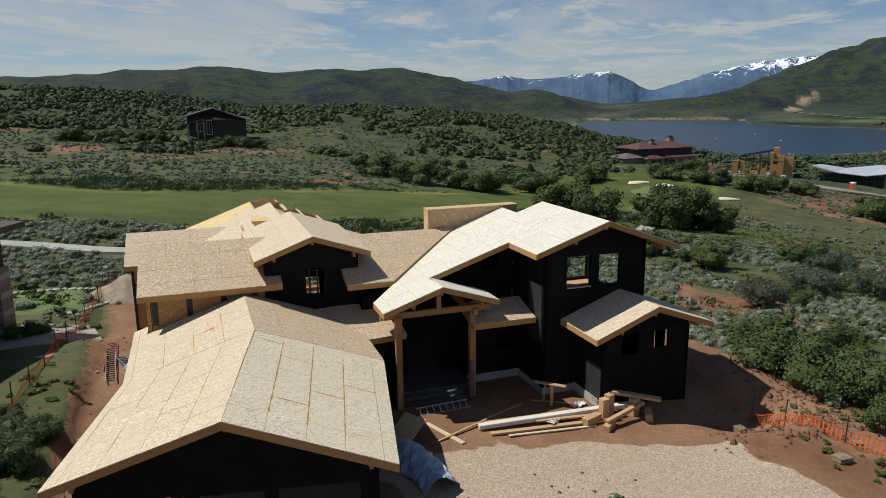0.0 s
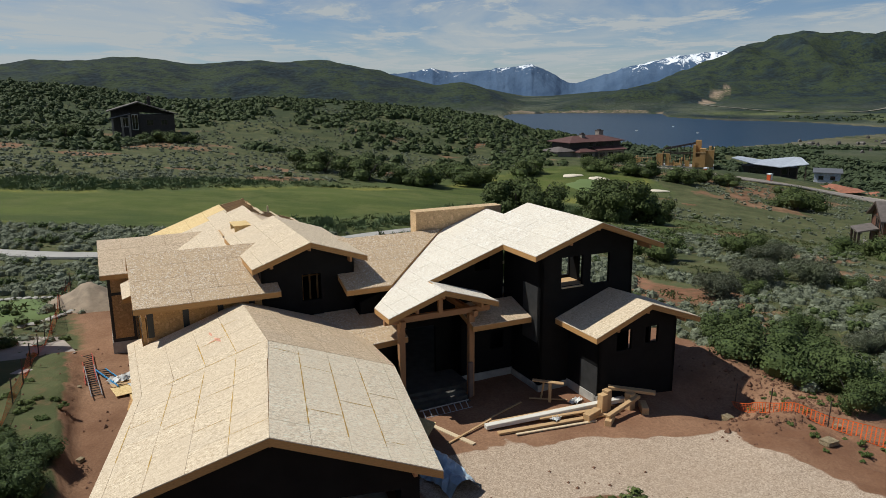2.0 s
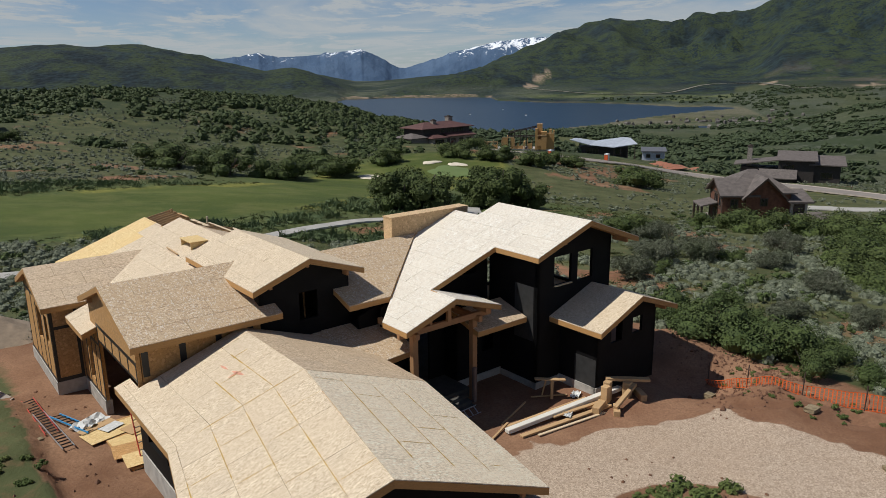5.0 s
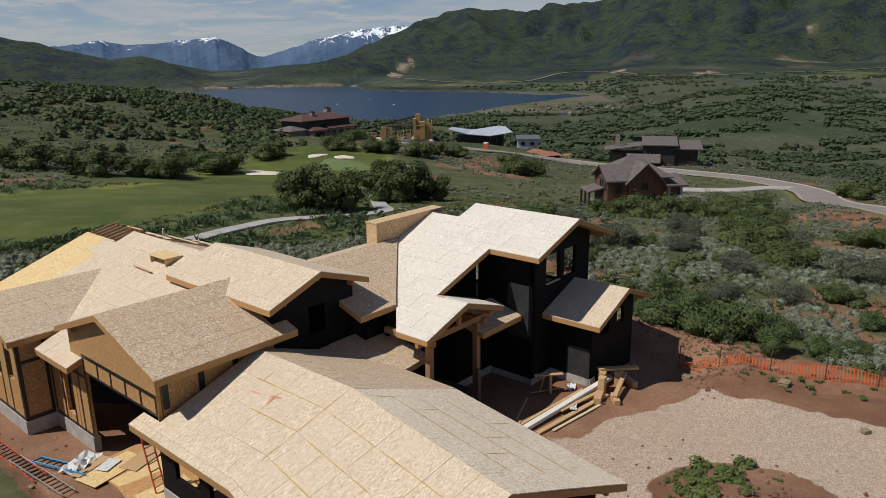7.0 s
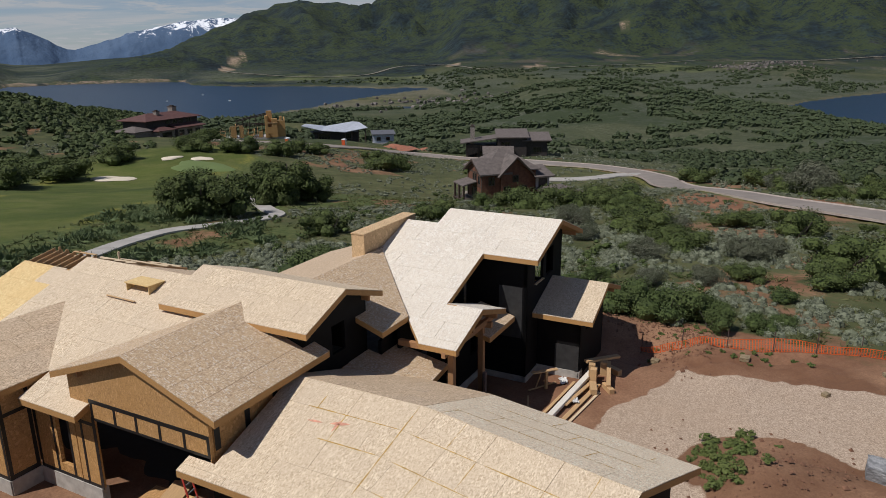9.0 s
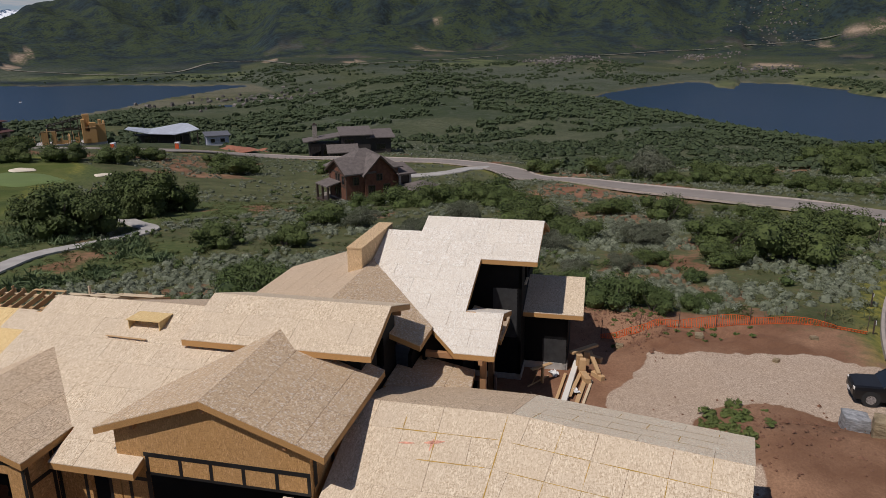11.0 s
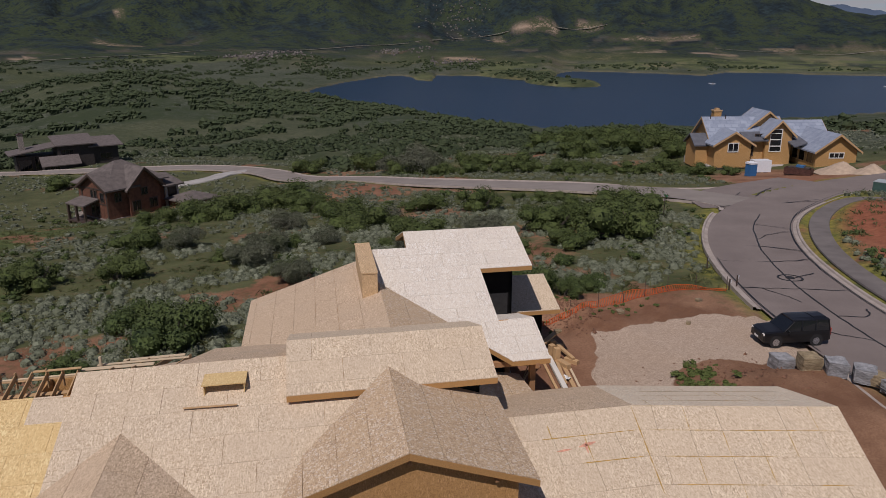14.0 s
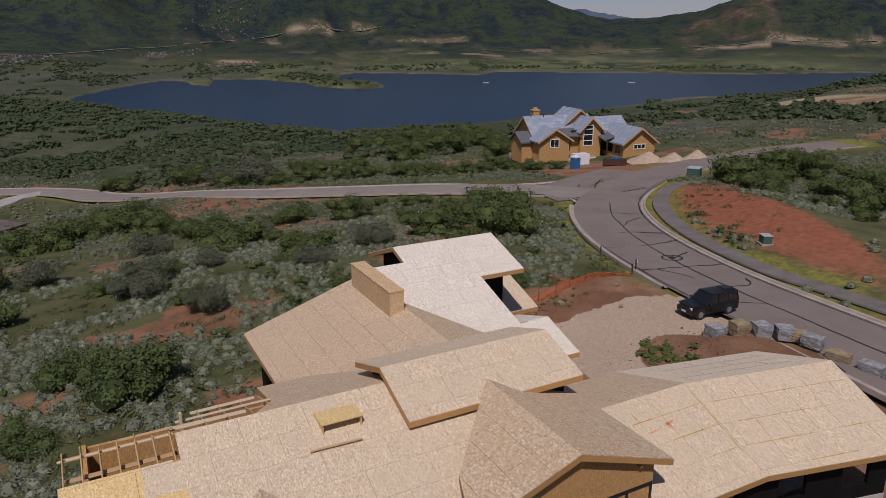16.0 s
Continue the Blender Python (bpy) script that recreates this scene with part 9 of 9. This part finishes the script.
for i in range(34):
    a = radians(-75 + i * 6.2)
    px, py = 5.1 * math.cos(a), 4.0 * math.sin(a)
    X, Y = -21.5 + px * 0.866 - py * 0.5, 40.3 + px * 0.5 + py * 0.866
    m = Matrix.Translation((X, Y, on(X, Y) + 0.05)) @ Matrix.Rotation(rs_.uniform(0, 6), 4, "Z") @ Matrix.Diagonal((rs_.uniform(0.8, 1.3), rs_.uniform(0.7, 1.1), rs_.uniform(0.7, 1.2), 1))
    if edge_stone is None:
        bm = bmesh.new()
        bmesh.ops.create_icosphere(bm, subdivisions=2, radius=0.24)
        for v_ in bm.verts:
            v_.co *= 1 + rs_.normal(0, 0.09)
            v_.co.z *= 0.6
        edge_stone = part("edging_stone", bm)
        edge_stone.data.materials.append(M_CONC)
        tagged(edge_stone, "pale rounded stone edging the lawn", "stone", "stones round the lawn")
        edge_stone.matrix_basis = m
    else:
        copy_thing(edge_stone, m)
M_SPOIL = plain("grey_earth", (0.27, 0.21, 0.15), 0.95, var=0.3, scale=1.5, bump=0.6)
heap(-16.4, 42.8, 3.6, 1.6, M_SPOIL, "mound", "broad mound of pale grey earth beside the house", 9)

# ---- far highway along the mountain foot ----
M_FARROAD = plain("pale_road_cut", (0.17, 0.155, 0.12), 0.9, var=0.15, scale=0.02)
HIGHWAY = spline([(CX + r * math.sin(radians(a)), CY + r * math.cos(radians(a))) for a, r in ((22.6, 1920), (24.8, 1730), (29.1, 1609), (33.5, 1617), (36.6, 1837), (39.5, 1761), (42.4, 1445), (49, 1493), (54.6, 1545), (58.6, 1638), (64.8, 1640), (67.5, 1760), (70.4, 1915), (74.3, 2005), (78.5, 2230), (82.6, 2253), (88.4, 2293), (92.3, 2333))], 12.0)
HIGHWAY_EAST = spline([(CX + r * math.sin(radians(a)), CY + r * math.cos(radians(a))) for a, r in ((97, 1950), (99.5, 1926), (103.9, 1845), (108.2, 1976), (113.5, 1988), (119.9, 2000), (125.7, 2072))], 12.0)
tagged(new("road", ribbon("highway", HIGHWAY_EAST, [(o, 0) for o in (-4, 0, 4)], 1.0, [M_FARROAD])), "pale unpaved road along the far red slopes", "road", kind="structure")
tagged(new("road", ribbon("highway", HIGHWAY, [(o, 0) for o in (-4, 0, 4)], 1.0, [M_FARROAD])), "pale highway cut along the foot of the mountains", "road", kind="structure")

# lakeside village: many small pale roofs among trees
M_FARROOF = leaf_material("far_roofs", (0.06, 0.055, 0.05), (0.22, 0.2, 0.18), (0.1, 0.085, 0.075))
vr = np.random.default_rng(55)
fv, ff = [], []
for cx_, cy_, ex_, ey_, n_ in ((540, 690, 130, 90, 150), (600, 640, 80, 60, 70), (1338, 689, 90, 70, 150), (1709, 532, 70, 70, 70), (2383, 522, 120, 110, 110), (2270, 478, 100, 50, 50), (1445, 328, 70, 60, 60)):
    for _ in range(n_):
        x_, y_ = vr.normal(cx_, ex_ * 0.6), vr.normal(cy_, ey_ * 0.6)
        z_ = float(land(x_, y_))
        if z_ < LAKE + 0.6:
            continue
        w_, d_, h_ = vr.uniform(2.5, 5.5), vr.uniform(2.0, 3.5), vr.uniform(1.0, 2.2)
        o_ = len(fv)
        a_ = vr.uniform(0, 3.14)
        for sx, sy, sz in ((-1, -1, -1), (1, -1, -1), (1, 1, -1), (-1, 1, -1), (-1, -1, h_), (1, -1, h_), (1, 1, h_), (-1, 1, h_), (-1, 0, h_ + 1.4), (1, 0, h_ + 1.4)):
            px, py = sx * w_ / 2, sy * d_ / 2
            fv.append((x_ + px * math.cos(a_) - py * math.sin(a_), y_ + px * math.sin(a_) + py * math.cos(a_), z_ + sz))
        ff += [tuple(o_ + i for i in q) for q in ((0, 1, 5, 4), (2, 3, 7, 6), (1, 2, 6, 9, 5), (3, 0, 4, 8, 7), (4, 5, 9, 8), (6, 7, 8, 9))]
tagged(new("village", mesh_from("village", fv, ff, [M_FARROOF])), "scattered small pale houses and trailers on the far shore", "village", kind="stuff")

# boats on the water
for bx, by in ((330, 1020), (395, 960), (420, 1120), (1040, -120), (985, 60), (1010, -330)):
    e = house_thing("boat", "small white motor boat out on the reservoir", bx, by, LAKE, 70, "boat")
    e["group"] = "boats on the reservoir"
    v = [(-4, -1.2, 0.1), (2, -1.2, 0.1), (5, 0, 0.3), (2, 1.2, 0.1), (-4, 1.2, 0.1), (-4, -1.5, 1.1), (2, -1.5, 1.2), (5.8, 0, 1.6), (2, 1.5, 1.2), (-4, 1.5, 1.1)]
    f = [(4, 3, 2, 1, 0), (5, 6, 7, 8, 9)] + [(i, (i + 1) % 5, (i + 1) % 5 + 5, i + 5) for i in range(5)]
    part("hull", mesh_from("hull", v, f, [M_WHITE_P]), e)
    wall_block(e, (-1.4, -0.9, 1.1), (1.2, 0.9, 2.2), M_GREYROOF, "cabin")

# the brown house's curved concrete drive
DRIVE = spline([(152, 117), (145, 120.5), (137, 120), (130, 122.5), (125, 128), (118, 128), (112, 122)], 1.0)
tagged(new("pavement", ribbon("drive", DRIVE, [(-2.4, -0.15), (-2.3, 0.1), (0, 0.13), (2.3, 0.1), (2.4, -0.15)], 0.25, [M_PATH])), "pale curved concrete drive of the brown house", "pavement", kind="structure")
